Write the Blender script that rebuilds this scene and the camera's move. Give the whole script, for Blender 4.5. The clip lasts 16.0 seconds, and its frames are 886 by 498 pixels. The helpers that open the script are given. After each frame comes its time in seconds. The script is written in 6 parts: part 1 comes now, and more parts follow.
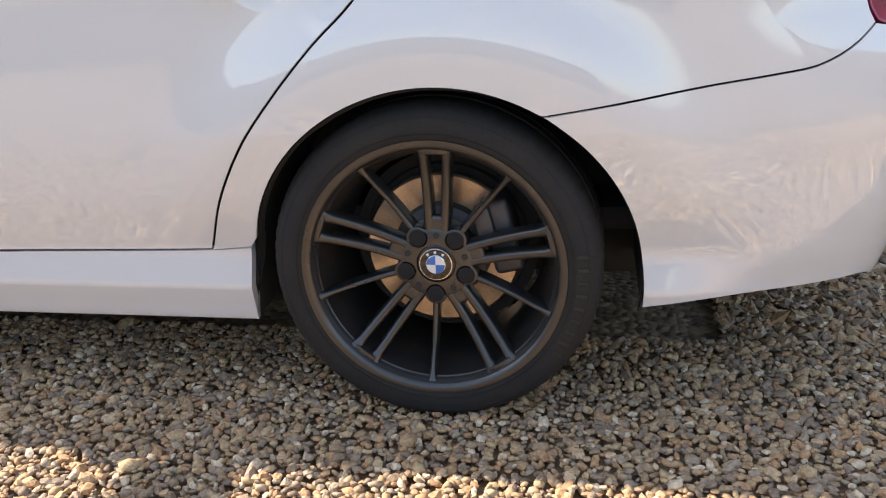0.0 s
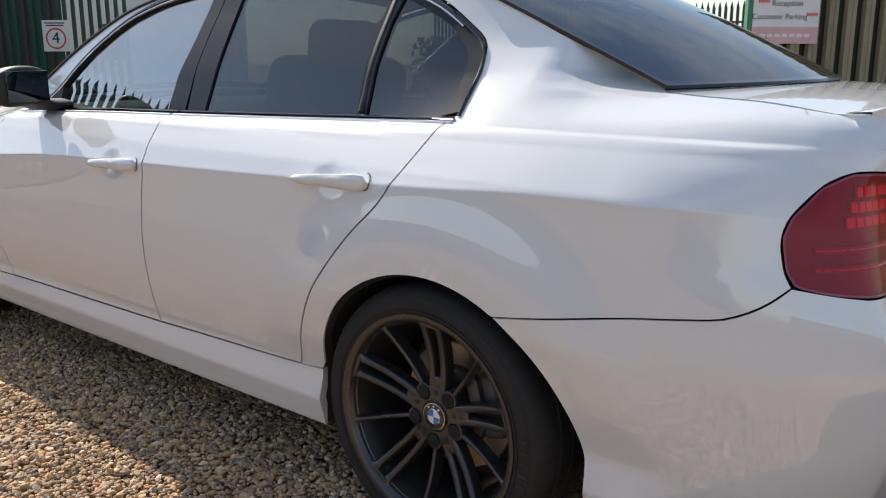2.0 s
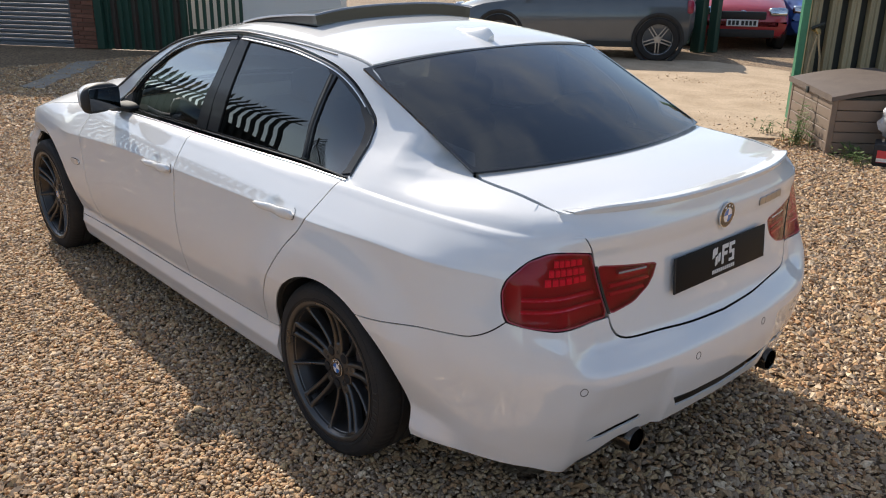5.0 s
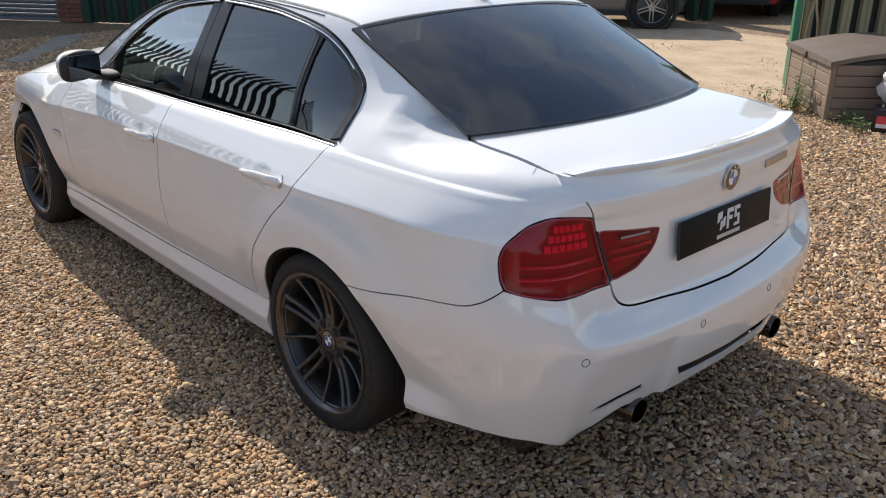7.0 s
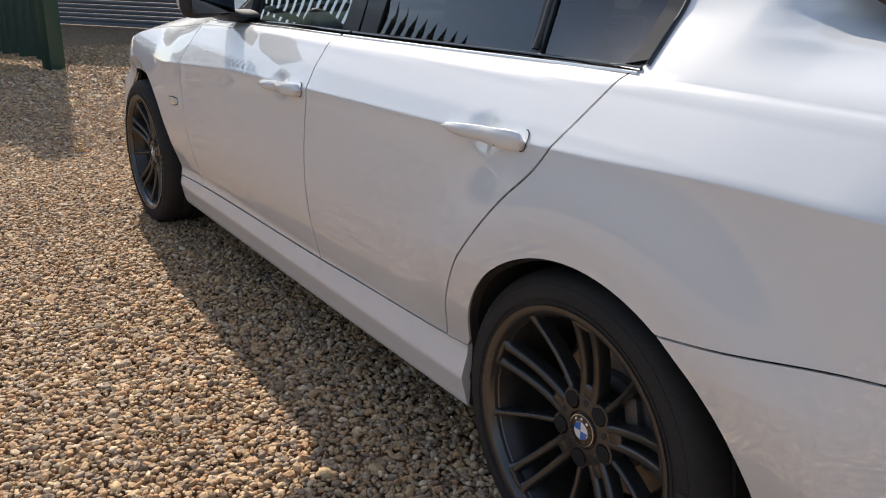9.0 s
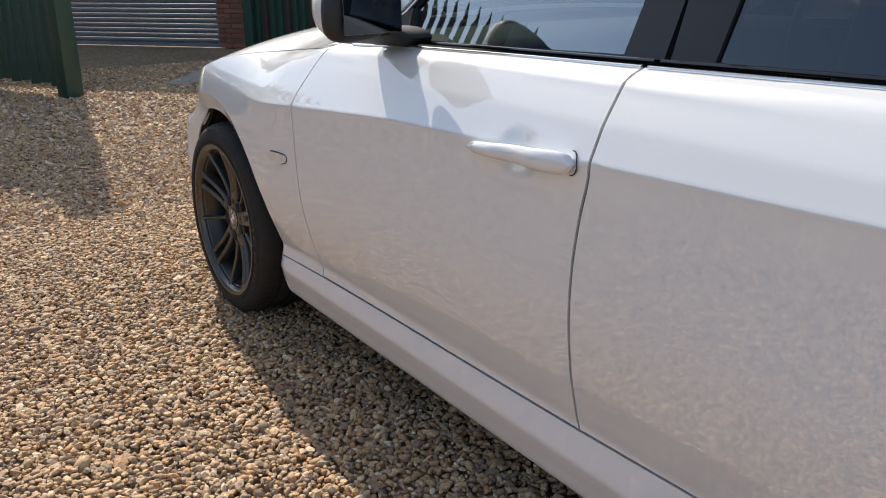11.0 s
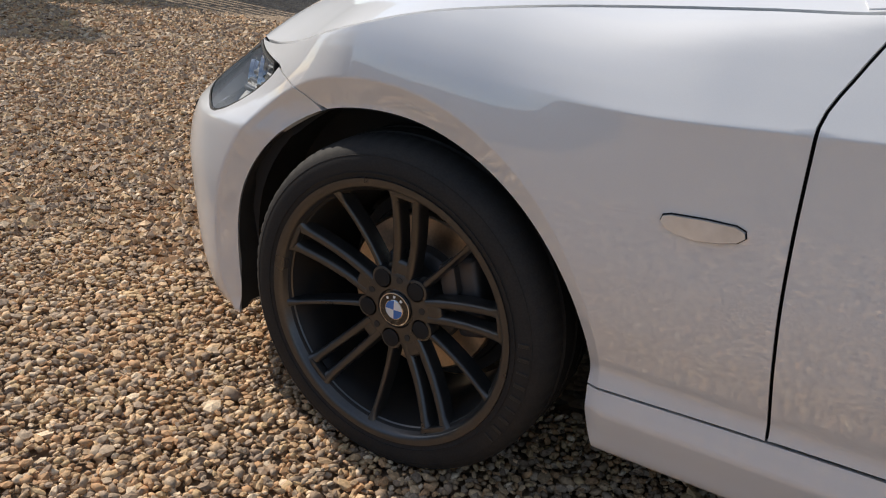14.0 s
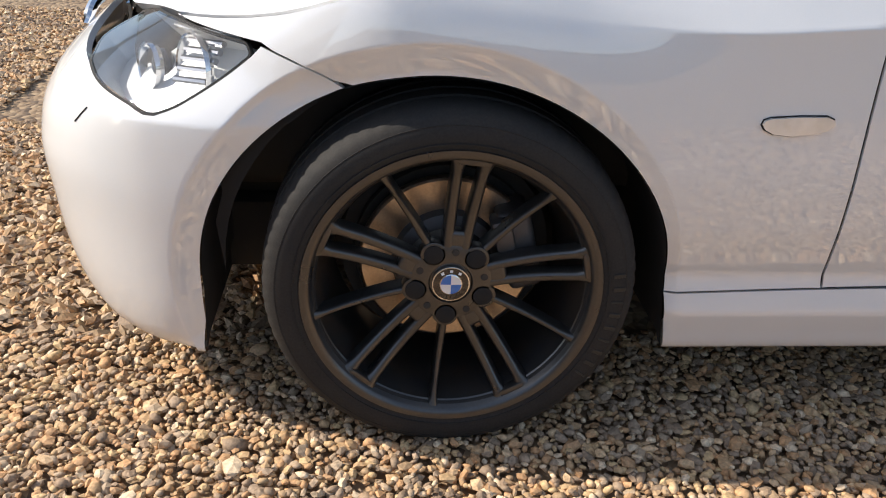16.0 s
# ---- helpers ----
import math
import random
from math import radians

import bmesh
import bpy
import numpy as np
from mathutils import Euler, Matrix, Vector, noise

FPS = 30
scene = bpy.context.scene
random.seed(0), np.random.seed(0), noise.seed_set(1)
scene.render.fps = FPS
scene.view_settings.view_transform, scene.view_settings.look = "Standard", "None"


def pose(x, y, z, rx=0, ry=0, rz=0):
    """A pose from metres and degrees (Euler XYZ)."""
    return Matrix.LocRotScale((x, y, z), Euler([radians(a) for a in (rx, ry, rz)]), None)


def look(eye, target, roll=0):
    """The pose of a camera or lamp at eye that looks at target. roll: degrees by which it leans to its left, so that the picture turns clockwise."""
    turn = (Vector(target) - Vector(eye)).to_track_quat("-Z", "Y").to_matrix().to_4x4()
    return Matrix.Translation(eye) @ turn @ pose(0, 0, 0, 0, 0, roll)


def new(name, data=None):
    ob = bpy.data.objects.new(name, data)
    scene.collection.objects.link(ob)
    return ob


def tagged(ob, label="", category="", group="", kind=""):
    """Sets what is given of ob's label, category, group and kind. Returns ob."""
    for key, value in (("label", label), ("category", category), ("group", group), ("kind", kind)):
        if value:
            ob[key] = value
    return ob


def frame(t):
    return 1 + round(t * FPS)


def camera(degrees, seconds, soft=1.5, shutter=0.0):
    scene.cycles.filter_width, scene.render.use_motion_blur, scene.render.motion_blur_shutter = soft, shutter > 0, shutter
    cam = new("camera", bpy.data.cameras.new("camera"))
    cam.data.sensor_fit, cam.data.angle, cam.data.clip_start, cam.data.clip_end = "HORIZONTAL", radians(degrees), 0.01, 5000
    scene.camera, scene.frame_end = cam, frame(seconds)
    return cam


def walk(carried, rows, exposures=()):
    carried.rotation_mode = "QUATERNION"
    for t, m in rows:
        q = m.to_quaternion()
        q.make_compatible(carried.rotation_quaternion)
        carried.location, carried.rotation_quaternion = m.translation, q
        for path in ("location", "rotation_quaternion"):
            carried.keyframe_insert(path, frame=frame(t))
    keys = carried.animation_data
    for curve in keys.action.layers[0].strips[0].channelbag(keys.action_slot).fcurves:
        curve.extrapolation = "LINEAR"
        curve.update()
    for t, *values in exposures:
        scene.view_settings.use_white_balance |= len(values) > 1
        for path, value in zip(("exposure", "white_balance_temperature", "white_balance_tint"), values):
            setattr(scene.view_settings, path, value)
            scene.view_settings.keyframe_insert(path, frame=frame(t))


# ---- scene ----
cam = camera(55.2, 16.0, soft=1.1)
PATH = [
    (0, (0.286, -2.322, 0.894), (-0.051, -0.473, 0.212), -2.6),
    (0.5, (0.423, -2.366, 1.010), (-0.257, -0.578, 0.427), -4.1),
    (1, (0.684, -2.367, 1.113), (-0.207, -0.655, 0.588), -2.5),
    (1.5, (0.920, -2.332, 1.105), (-0.121, -0.693, 0.629), -0.4),
    (2, (1.164, -2.228, 1.118), (-0.071, -0.718, 0.678), 0.0),
    (2.5, (1.406, -2.235, 1.204), (0.068, -0.821, 0.744), 0.5),
    (3, (1.679, -2.335, 1.358), (0.318, -0.963, 0.840), -1.6),
    (3.5, (1.899, -2.364, 1.490), (0.526, -1.030, 0.911), -1.5),
    (4, (2.107, -2.357, 1.617), (0.730, -1.053, 0.982), 0.2),
    (6.3, (2.221, -2.316, 1.742), (0.831, -1.062, 1.036), 1.0),
    (6.5, (2.227, -2.318, 1.744), (0.845, -1.056, 1.036), 1.1),
    (7, (2.123, -2.273, 1.658), (0.756, -1.013, 0.919), 0.4),
    (7.5, (1.826, -2.190, 1.475), (0.448, -0.952, 0.723), -1.5),
    (8, (1.557, -2.101, 1.333), (0.139, -0.892, 0.606), -1.7),
    (8.5, (1.267, -1.940, 1.228), (-0.227, -0.806, 0.535), -0.3),
    (9, (1.008, -1.860, 1.157), (-0.549, -0.787, 0.507), 1.3),
    (9.5, (0.723, -1.808, 1.126), (-0.855, -0.759, 0.486), 0.7),
    (10, (0.398, -1.754, 1.107), (-1.202, -0.733, 0.476), -1.3),
    (10.2, (0.278, -1.724, 1.114), (-1.329, -0.715, 0.479), -1.8),
    (12.3, (-0.861, -1.923, 1.063), (-2.266, -0.659, 0.411), 3.4),
    (12.5, (-1.000, -1.931, 1.054), (-2.378, -0.640, 0.394), 3.8),
    (13, (-1.344, -1.938, 1.073), (-2.658, -0.595, 0.387), 4.0),
    (13.5, (-1.686, -1.929, 1.045), (-2.877, -0.490, 0.330), 3.8),
    (14, (-2.012, -1.986, 1.010), (-2.928, -0.382, 0.242), 4.1),
    (14.5, (-2.305, -2.076, 1.026), (-2.879, -0.355, 0.183), 2.2),
    (15, (-2.548, -2.052, 0.991), (-2.836, -0.285, 0.100), 2.2),
    (15.5, (-2.742, -2.049, 0.975), (-2.840, -0.275, 0.056), 2.4),
    (16, (-2.891, -2.090, 1.001), (-2.727, -0.303, 0.119), 2.6),
]
walk(cam, [(t, look(eye, target, roll)) for t, eye, target, roll in PATH], exposures=[(0, 1.24), (0.6, 0.78), (1.5, 0.53), (3, 0.30), (4, 0.33), (6.5, 0.41), (8.5, 0.31), (10, 0.48), (12.4, 0.24), (13, -0.12), (13.6, 0.04), (14.5, 0.30), (15, 0.62), (16, 0.60)])

# ---- world and sun ----
SUN_TO = Vector((-1.25, 0.235, 1.0)).normalized()
world = bpy.data.worlds.new("sky")
scene.world = world
world.use_nodes = True
wn, wl = world.node_tree.nodes, world.node_tree.links
wn.clear()
sky = wn.new("ShaderNodeTexSky")
sky.sky_type, sky.sun_disc = "NISHITA", False
sky.sun_elevation, sky.sun_rotation = math.asin(SUN_TO.z), math.atan2(SUN_TO.x, SUN_TO.y)
w_co = wn.new("ShaderNodeTexCoord")
w_map = wn.new("ShaderNodeMapping")
w_map.inputs["Scale"].default_value = (1.7, 1.7, 2.8)
w_noise = wn.new("ShaderNodeTexNoise")
w_noise.inputs["Scale"].default_value, w_noise.inputs["Detail"].default_value = 2.2, 7
w_noise.inputs["Roughness"].default_value = 0.62
w_ramp = wn.new("ShaderNodeValToRGB")
w_ramp.color_ramp.elements[0].position, w_ramp.color_ramp.elements[1].position = 0.45, 0.70
w_ramp.color_ramp.elements[1].color = (0.80, 0.80, 0.80, 1)
w_mix = wn.new("ShaderNodeMixRGB")
w_mix.inputs["Color2"].default_value = (4.05, 4.4, 4.9, 1)
w_bg, w_out = wn.new("ShaderNodeBackground"), wn.new("ShaderNodeOutputWorld")
w_bg.inputs["Strength"].default_value = 0.126
wl.new(w_co.outputs["Generated"], w_map.inputs["Vector"])
wl.new(w_map.outputs["Vector"], w_noise.inputs["Vector"])
wl.new(w_noise.outputs["Fac"], w_ramp.inputs["Fac"])
wl.new(w_ramp.outputs["Color"], w_mix.inputs["Fac"])
wl.new(sky.outputs["Color"], w_mix.inputs["Color1"])
wl.new(w_mix.outputs["Color"], w_bg.inputs["Color"])
wl.new(w_bg.outputs["Background"], w_out.inputs["Surface"])

sun_data = bpy.data.lights.new("sun", "SUN")
sun_data.energy, sun_data.angle, sun_data.color = 4.1, radians(0.55), (1.0, 0.91, 0.79)
sun = new("sun", sun_data)
sun.matrix_world = look(SUN_TO * 40, (0, 0, 0))


# ---- materials ----
def mat(name, color, rough=0.5, metal=0.0, coat=0.0, coat_rough=0.03, spec=0.5, vary=0.0, scale=8.0, fine=0.0, fine_scale=200.0,
        bump=0.0, bump_scale=60.0, bump_dist=0.01, tint=None, island=0.0, objrand=0.0, transmission=0.0, rough_vary=0.0):
    """A principled material with colour variation at two scales, optional relief and random shade per piece."""
    m = bpy.data.materials.new(name)
    m.use_nodes = True
    n, l = m.node_tree.nodes, m.node_tree.links
    b = n["Principled BSDF"]
    b.inputs["Roughness"].default_value, b.inputs["Metallic"].default_value = rough, metal
    b.inputs["Coat Weight"].default_value, b.inputs["Coat Roughness"].default_value = coat, coat_rough
    b.inputs["Specular IOR Level"].default_value, b.inputs["Transmission Weight"].default_value = spec, transmission
    b.inputs["Base Color"].default_value = (*color, 1)
    co = n.new("ShaderNodeTexCoord")
    out = None
    if vary or fine:
        a = n.new("ShaderNodeTexNoise")
        a.inputs["Scale"].default_value, a.inputs["Detail"].default_value = scale, 5
        f = n.new("ShaderNodeTexNoise")
        f.inputs["Scale"].default_value, f.inputs["Detail"].default_value = fine_scale, 3
        l.new(co.outputs["Object"], a.inputs["Vector"]), l.new(co.outputs["Object"], f.inputs["Vector"])
        r = n.new("ShaderNodeMapRange")
        r.inputs["From Min"].default_value, r.inputs["From Max"].default_value = 0.3, 0.7
        r.inputs["To Max"].default_value = vary
        l.new(a.outputs["Fac"], r.inputs["Value"])
        mx = n.new("ShaderNodeMixRGB")
        mx.inputs["Color1"].default_value = (*color, 1)
        mx.inputs["Color2"].default_value = (*(tint or [c * 0.45 for c in color]), 1)
        l.new(r.outputs["Result"], mx.inputs["Fac"])
        r2 = n.new("ShaderNodeMapRange")
        r2.inputs["From Min"].default_value, r2.inputs["From Max"].default_value = 0.3, 0.7
        r2.inputs["To Min"].default_value, r2.inputs["To Max"].default_value = 1 - fine, 1 + fine
        l.new(f.outputs["Fac"], r2.inputs["Value"])
        hs = n.new("ShaderNodeHueSaturation")
        l.new(r2.outputs["Result"], hs.inputs["Value"]), l.new(mx.outputs["Color"], hs.inputs["Color"])
        out = hs.outputs["Color"]
        if rough_vary:
            r3 = n.new("ShaderNodeMapRange")
            r3.inputs["From Min"].default_value, r3.inputs["From Max"].default_value = 0.35, 0.65
            r3.inputs["To Min"].default_value, r3.inputs["To Max"].default_value = rough - rough_vary, rough + rough_vary
            l.new(a.outputs["Fac"], r3.inputs["Value"]), l.new(r3.outputs["Result"], b.inputs["Roughness"])
    if island or objrand:
        src = n.new("ShaderNodeNewGeometry").outputs["Random Per Island"] if island else n.new("ShaderNodeObjectInfo").outputs["Random"]
        r4 = n.new("ShaderNodeMapRange")
        r4.inputs["To Min"].default_value, r4.inputs["To Max"].default_value = 1 - (island or objrand), 1 + (island or objrand)
        l.new(src, r4.inputs["Value"])
        h2 = n.new("ShaderNodeHueSaturation")
        h2.inputs["Color"].default_value = (*color, 1)
        l.new(r4.outputs["Result"], h2.inputs["Value"])
        if out:
            l.new(out, h2.inputs["Color"])
        out = h2.outputs["Color"]
    if out:
        l.new(out, b.inputs["Base Color"])
    if bump:
        t = n.new("ShaderNodeTexNoise")
        t.inputs["Scale"].default_value, t.inputs["Detail"].default_value = bump_scale, 4
        l.new(co.outputs["Object"], t.inputs["Vector"])
        bp = n.new("ShaderNodeBump")
        bp.inputs["Strength"].default_value, bp.inputs["Distance"].default_value = bump, bump_dist
        l.new(t.outputs["Fac"], bp.inputs["Height"]), l.new(bp.outputs["Normal"], b.inputs["Normal"])
    return m


def glass(name, tint, gloss=0.0, low=0.05):
    """A thin pane: lets tinted light through, and mirrors more at a slant."""
    m = bpy.data.materials.new(name)
    m.use_nodes = True
    n, l = m.node_tree.nodes, m.node_tree.links
    n.clear()
    o, mx = n.new("ShaderNodeOutputMaterial"), n.new("ShaderNodeMixShader")
    t, g = n.new("ShaderNodeBsdfTransparent"), n.new("ShaderNodeBsdfGlossy")
    t.inputs["Color"].default_value = (*tint, 1)
    g.inputs["Roughness"].default_value = gloss
    w = n.new("ShaderNodeLayerWeight")
    w.inputs["Blend"].default_value = 0.5
    p = n.new("ShaderNodeMath")
    p.operation = "POWER"
    p.inputs[1].default_value = 4.0
    r = n.new("ShaderNodeMapRange")
    r.inputs["To Min"].default_value, r.inputs["To Max"].default_value = low, 1.0
    l.new(w.outputs["Facing"], p.inputs[0]), l.new(p.outputs[0], r.inputs["Value"])
    l.new(r.outputs["Result"], mx.inputs["Fac"])
    l.new(t.outputs[0], mx.inputs[1]), l.new(g.outputs[0], mx.inputs[2]), l.new(mx.outputs[0], o.inputs["Surface"])
    return m


def stone_mat(name, rough=0.75):
    """Pebbles: every loose piece takes its own tone from a palette of tan, grey, brown and white flint."""
    m = bpy.data.materials.new(name)
    m.use_nodes = True
    n, l = m.node_tree.nodes, m.node_tree.links
    b = n["Principled BSDF"]
    b.inputs["Roughness"].default_value = rough
    geo = n.new("ShaderNodeNewGeometry")
    ramp = n.new("ShaderNodeValToRGB")
    ramp.color_ramp.interpolation = "CONSTANT"
    tones = [(0.43, 0.275, 0.145), (0.20, 0.145, 0.110), (0.62, 0.44, 0.27), (0.40, 0.225, 0.110), (0.155, 0.122, 0.100), (0.45, 0.31, 0.17),
             (0.34, 0.275, 0.21), (0.74, 0.61, 0.45), (0.48, 0.265, 0.125), (0.32, 0.225, 0.14), (0.52, 0.375, 0.20), (0.26, 0.205, 0.165)]
    e = ramp.color_ramp.elements
    while len(e) < len(tones):
        e.new(1.0)
    for i, c in enumerate(tones):
        e[i].position, e[i].color = i / len(tones), (*[(v * .66 + w * .34) * k for v, w, k in zip(c, (0.41, 0.285, 0.175), (1.16, 1.12, 1.05))], 1)
    l.new(geo.outputs["Random Per Island"], ramp.inputs["Fac"])
    co = n.new("ShaderNodeTexCoord")
    nz = n.new("ShaderNodeTexNoise")
    nz.inputs["Scale"].default_value, nz.inputs["Detail"].default_value = 140, 6
    l.new(co.outputs["Object"], nz.inputs["Vector"])
    r = n.new("ShaderNodeMapRange")
    r.inputs["From Min"].default_value, r.inputs["From Max"].default_value = 0.3, 0.7
    r.inputs["To Min"].default_value, r.inputs["To Max"].default_value = 0.72, 1.3
    hs = n.new("ShaderNodeHueSaturation")
    l.new(nz.outputs["Fac"], r.inputs["Value"]), l.new(r.outputs["Result"], hs.inputs["Value"])
    l.new(ramp.outputs["Color"], hs.inputs["Color"]), l.new(hs.outputs["Color"], b.inputs["Base Color"])
    bp = n.new("ShaderNodeBump")
    bp.inputs["Strength"].default_value, bp.inputs["Distance"].default_value = 0.35, 0.004
    l.new(nz.outputs["Fac"], bp.inputs["Height"]), l.new(bp.outputs["Normal"], b.inputs["Normal"])
    return m


def ground_mat(name):
    """Fine gravel seen from far: pebble-sized cells in the same tones."""
    m = bpy.data.materials.new(name)
    m.use_nodes = True
    n, l = m.node_tree.nodes, m.node_tree.links
    b = n["Principled BSDF"]
    b.inputs["Roughness"].default_value = 0.8
    co = n.new("ShaderNodeTexCoord")
    v = n.new("ShaderNodeTexVoronoi")
    v.inputs["Scale"].default_value = 42
    l.new(co.outputs["Object"], v.inputs["Vector"])
    sep = n.new("ShaderNodeSeparateColor")
    l.new(v.outputs["Color"], sep.inputs["Color"])
    ramp = n.new("ShaderNodeValToRGB")
    e = ramp.color_ramp.elements
    e[0].color, e[1].color = (0.14, 0.094, 0.062, 1), (0.39, 0.28, 0.17, 1)
    e.new(0.5).color = (0.27, 0.180, 0.102, 1)
    l.new(sep.outputs["Red"], ramp.inputs["Fac"])
    nz = n.new("ShaderNodeTexNoise")
    nz.inputs["Scale"].default_value, nz.inputs["Detail"].default_value = 0.7, 6
    l.new(co.outputs["Object"], nz.inputs["Vector"])
    r = n.new("ShaderNodeMapRange")
    r.inputs["From Min"].default_value, r.inputs["From Max"].default_value = 0.3, 0.7
    r.inputs["To Min"].default_value, r.inputs["To Max"].default_value = 0.8, 1.15
    hs = n.new("ShaderNodeHueSaturation")
    l.new(nz.outputs["Fac"], r.inputs["Value"]), l.new(r.outputs["Result"], hs.inputs["Value"])
    l.new(ramp.outputs["Color"], hs.inputs["Color"]), l.new(hs.outputs["Color"], b.inputs["Base Color"])
    bp = n.new("ShaderNodeBump")
    bp.inputs["Strength"].default_value, bp.inputs["Distance"].default_value = 0.9, 0.012
    bp.invert = True
    l.new(v.outputs["Distance"], bp.inputs["Height"]), l.new(bp.outputs["Normal"], b.inputs["Normal"])
    return m


PAINT = mat("white_paint", (0.79, 0.79, 0.79), 0.42, coat=1.0, coat_rough=0.019, spec=0.15, vary=0.05, scale=3.0, fine=0.015, fine_scale=700, tint=(0.66, 0.63, 0.59))
PAINT.node_tree.nodes["Principled BSDF"].inputs["Coat IOR"].default_value = 2.0
BLACK_GLOSS = mat("gloss_black", (0.012, 0.012, 0.014), 0.12, coat=0.6, vary=0.3, scale=5)
FRAME_BLACK = mat("window_frame_black", (0.022, 0.023, 0.025), 0.75, coat=0.6, coat_rough=0.10, spec=0.08, vary=0.3, scale=8)
BLACK_PLASTIC = mat("black_plastic", (0.02, 0.02, 0.021), 0.55, vary=0.4, scale=10, fine=0.1, bump=0.1, bump_scale=400, bump_dist=0.002)
LINER = mat("wheel_liner", (0.028, 0.027, 0.026), 0.85, vary=0.5, scale=14, tint=(0.055, 0.048, 0.040))
GAP = mat("shadow_gap", (0.009, 0.009, 0.010), 0.8, vary=0.3)
TYRE_MARK = mat("tyre_marking", (0.019, 0.0187, 0.018), 0.5, vary=0.2)
RUBBER = mat("tyre_rubber", (0.027, 0.026, 0.026), 0.72, spec=0.2, vary=0.5, scale=14, tint=(0.046, 0.040, 0.034), fine=0.15, fine_scale=260, bump=0.15, bump_scale=300, bump_dist=0.001)
# wheel barrel, darker than the rim face with brown mottling
BARREL = mat("brake_dust_barrel", (0.035, 0.036, 0.038), 0.28, metal=0.5, vary=0.5, scale=20, tint=(0.07, 0.05, 0.035))
GUNMETAL = mat("gunmetal_alloy", (0.080, 0.079, 0.079), 0.32, metal=0.75, coat=0.4, coat_rough=0.12, vary=0.35, scale=12, tint=(0.100, 0.090, 0.080), fine=0.05, rough_vary=0.05)
STEEL = mat("brake_steel", (0.62, 0.53, 0.43), 0.34, metal=1.0, vary=0.5, scale=22, tint=(0.34, 0.22, 0.13), fine=0.1)
CAST = mat("cast_iron", (0.14, 0.14, 0.15), 0.55, metal=0.7, vary=0.5, scale=30, tint=(0.10, 0.07, 0.05))
CHROME = mat("chrome", (0.75, 0.76, 0.78), 0.08, metal=1.0, vary=0.1)
SATIN = mat("satin_metal", (0.45, 0.45, 0.46), 0.3, metal=1.0, vary=0.2)
BADGE_WHITE = mat("badge_white", (0.8, 0.8, 0.8), 0.2, coat=0.8)
BADGE_BLUE = mat("badge_blue", (0.03, 0.16, 0.52), 0.2, coat=0.8)
BADGE_BLACK = mat("badge_black", (0.01, 0.01, 0.012), 0.2, coat=0.8)
TINTED = glass("tinted_glass", (0.13, 0.14, 0.145), low=0.12)
CLEAR = glass("clear_glass", (0.62, 0.74, 0.72), low=0.40)
LENS = glass("lamp_lens", (0.93, 0.94, 0.95), low=0.06)
RED_LENS = glass("red_lens", (0.90, 0.06, 0.25), gloss=0.03, low=0.035)
RED_DEEP = mat("red_reflector", (0.30, 0.003, 0.05), 0.35, coat=0.7, vary=0.4, scale=25, tint=(0.20, 0.004, 0.025))
RED_LED = mat("red_led", (0.90, 0.26, 0.36), 0.3, coat=0.8)
RED_BAR = mat("red_bar", (0.52, 0.02, 0.10), 0.3, coat=0.8)
CABIN = mat("cabin_trim", (0.022, 0.021, 0.021), 0.8, vary=0.4, scale=9)
SEAT = mat("seat_leather", (0.03, 0.028, 0.027), 0.55, vary=0.3, scale=12, bump=0.2, bump_scale=120, bump_dist=0.003)
PLATE = mat("plate_black", (0.009, 0.009, 0.010), 0.5, spec=0.15, vary=0.2)
WHITE_PRINT = mat("white_print", (0.7, 0.7, 0.7), 0.45)
EXHAUST = mat("exhaust_steel", (0.16, 0.15, 0.14), 0.22, metal=1.0, vary=0.5, scale=30, tint=(0.05, 0.045, 0.04))
MIRROR = mat("mirror_glass", (0.06, 0.064, 0.07), 0.02, metal=1.0)
AMBER = mat("repeater_clear", (0.90, 0.88, 0.84), 0.16, metal=0.30, coat=1.0, vary=0.35, scale=40, tint=(0.50, 0.46, 0.40))


# ---- small mesh helpers ----
def bm_box(size, at=(0, 0, 0), bevel=0.0, segments=2, turn=None):
    bm = bmesh.new()
    bmesh.ops.create_cube(bm, size=1.0)
    bmesh.ops.scale(bm, vec=size, verts=bm.verts)
    if bevel:
        bmesh.ops.bevel(bm, geom=bm.edges[:], offset=bevel, segments=segments, profile=0.5, affect="EDGES")
    if turn is not None:
        bmesh.ops.transform(bm, matrix=turn, verts=bm.verts)
    bmesh.ops.translate(bm, vec=at, verts=bm.verts)
    return bm


def bm_cyl(r1, r2, depth, matrix=None, segments=32, bevel=0.0):
    bm = bmesh.new()
    bmesh.ops.create_cone(bm, cap_ends=True, segments=segments, radius1=r1, radius2=r2, depth=depth)
    if bevel:
        rim = [e for e in bm.edges if abs(e.verts[0].co.z - e.verts[1].co.z) < 1e-6]
        bmesh.ops.bevel(bm, geom=rim, offset=bevel, segments=2, profile=0.5, affect="EDGES")
    if matrix is not None:
        bmesh.ops.transform(bm, matrix=matrix, verts=bm.verts)
    return bm


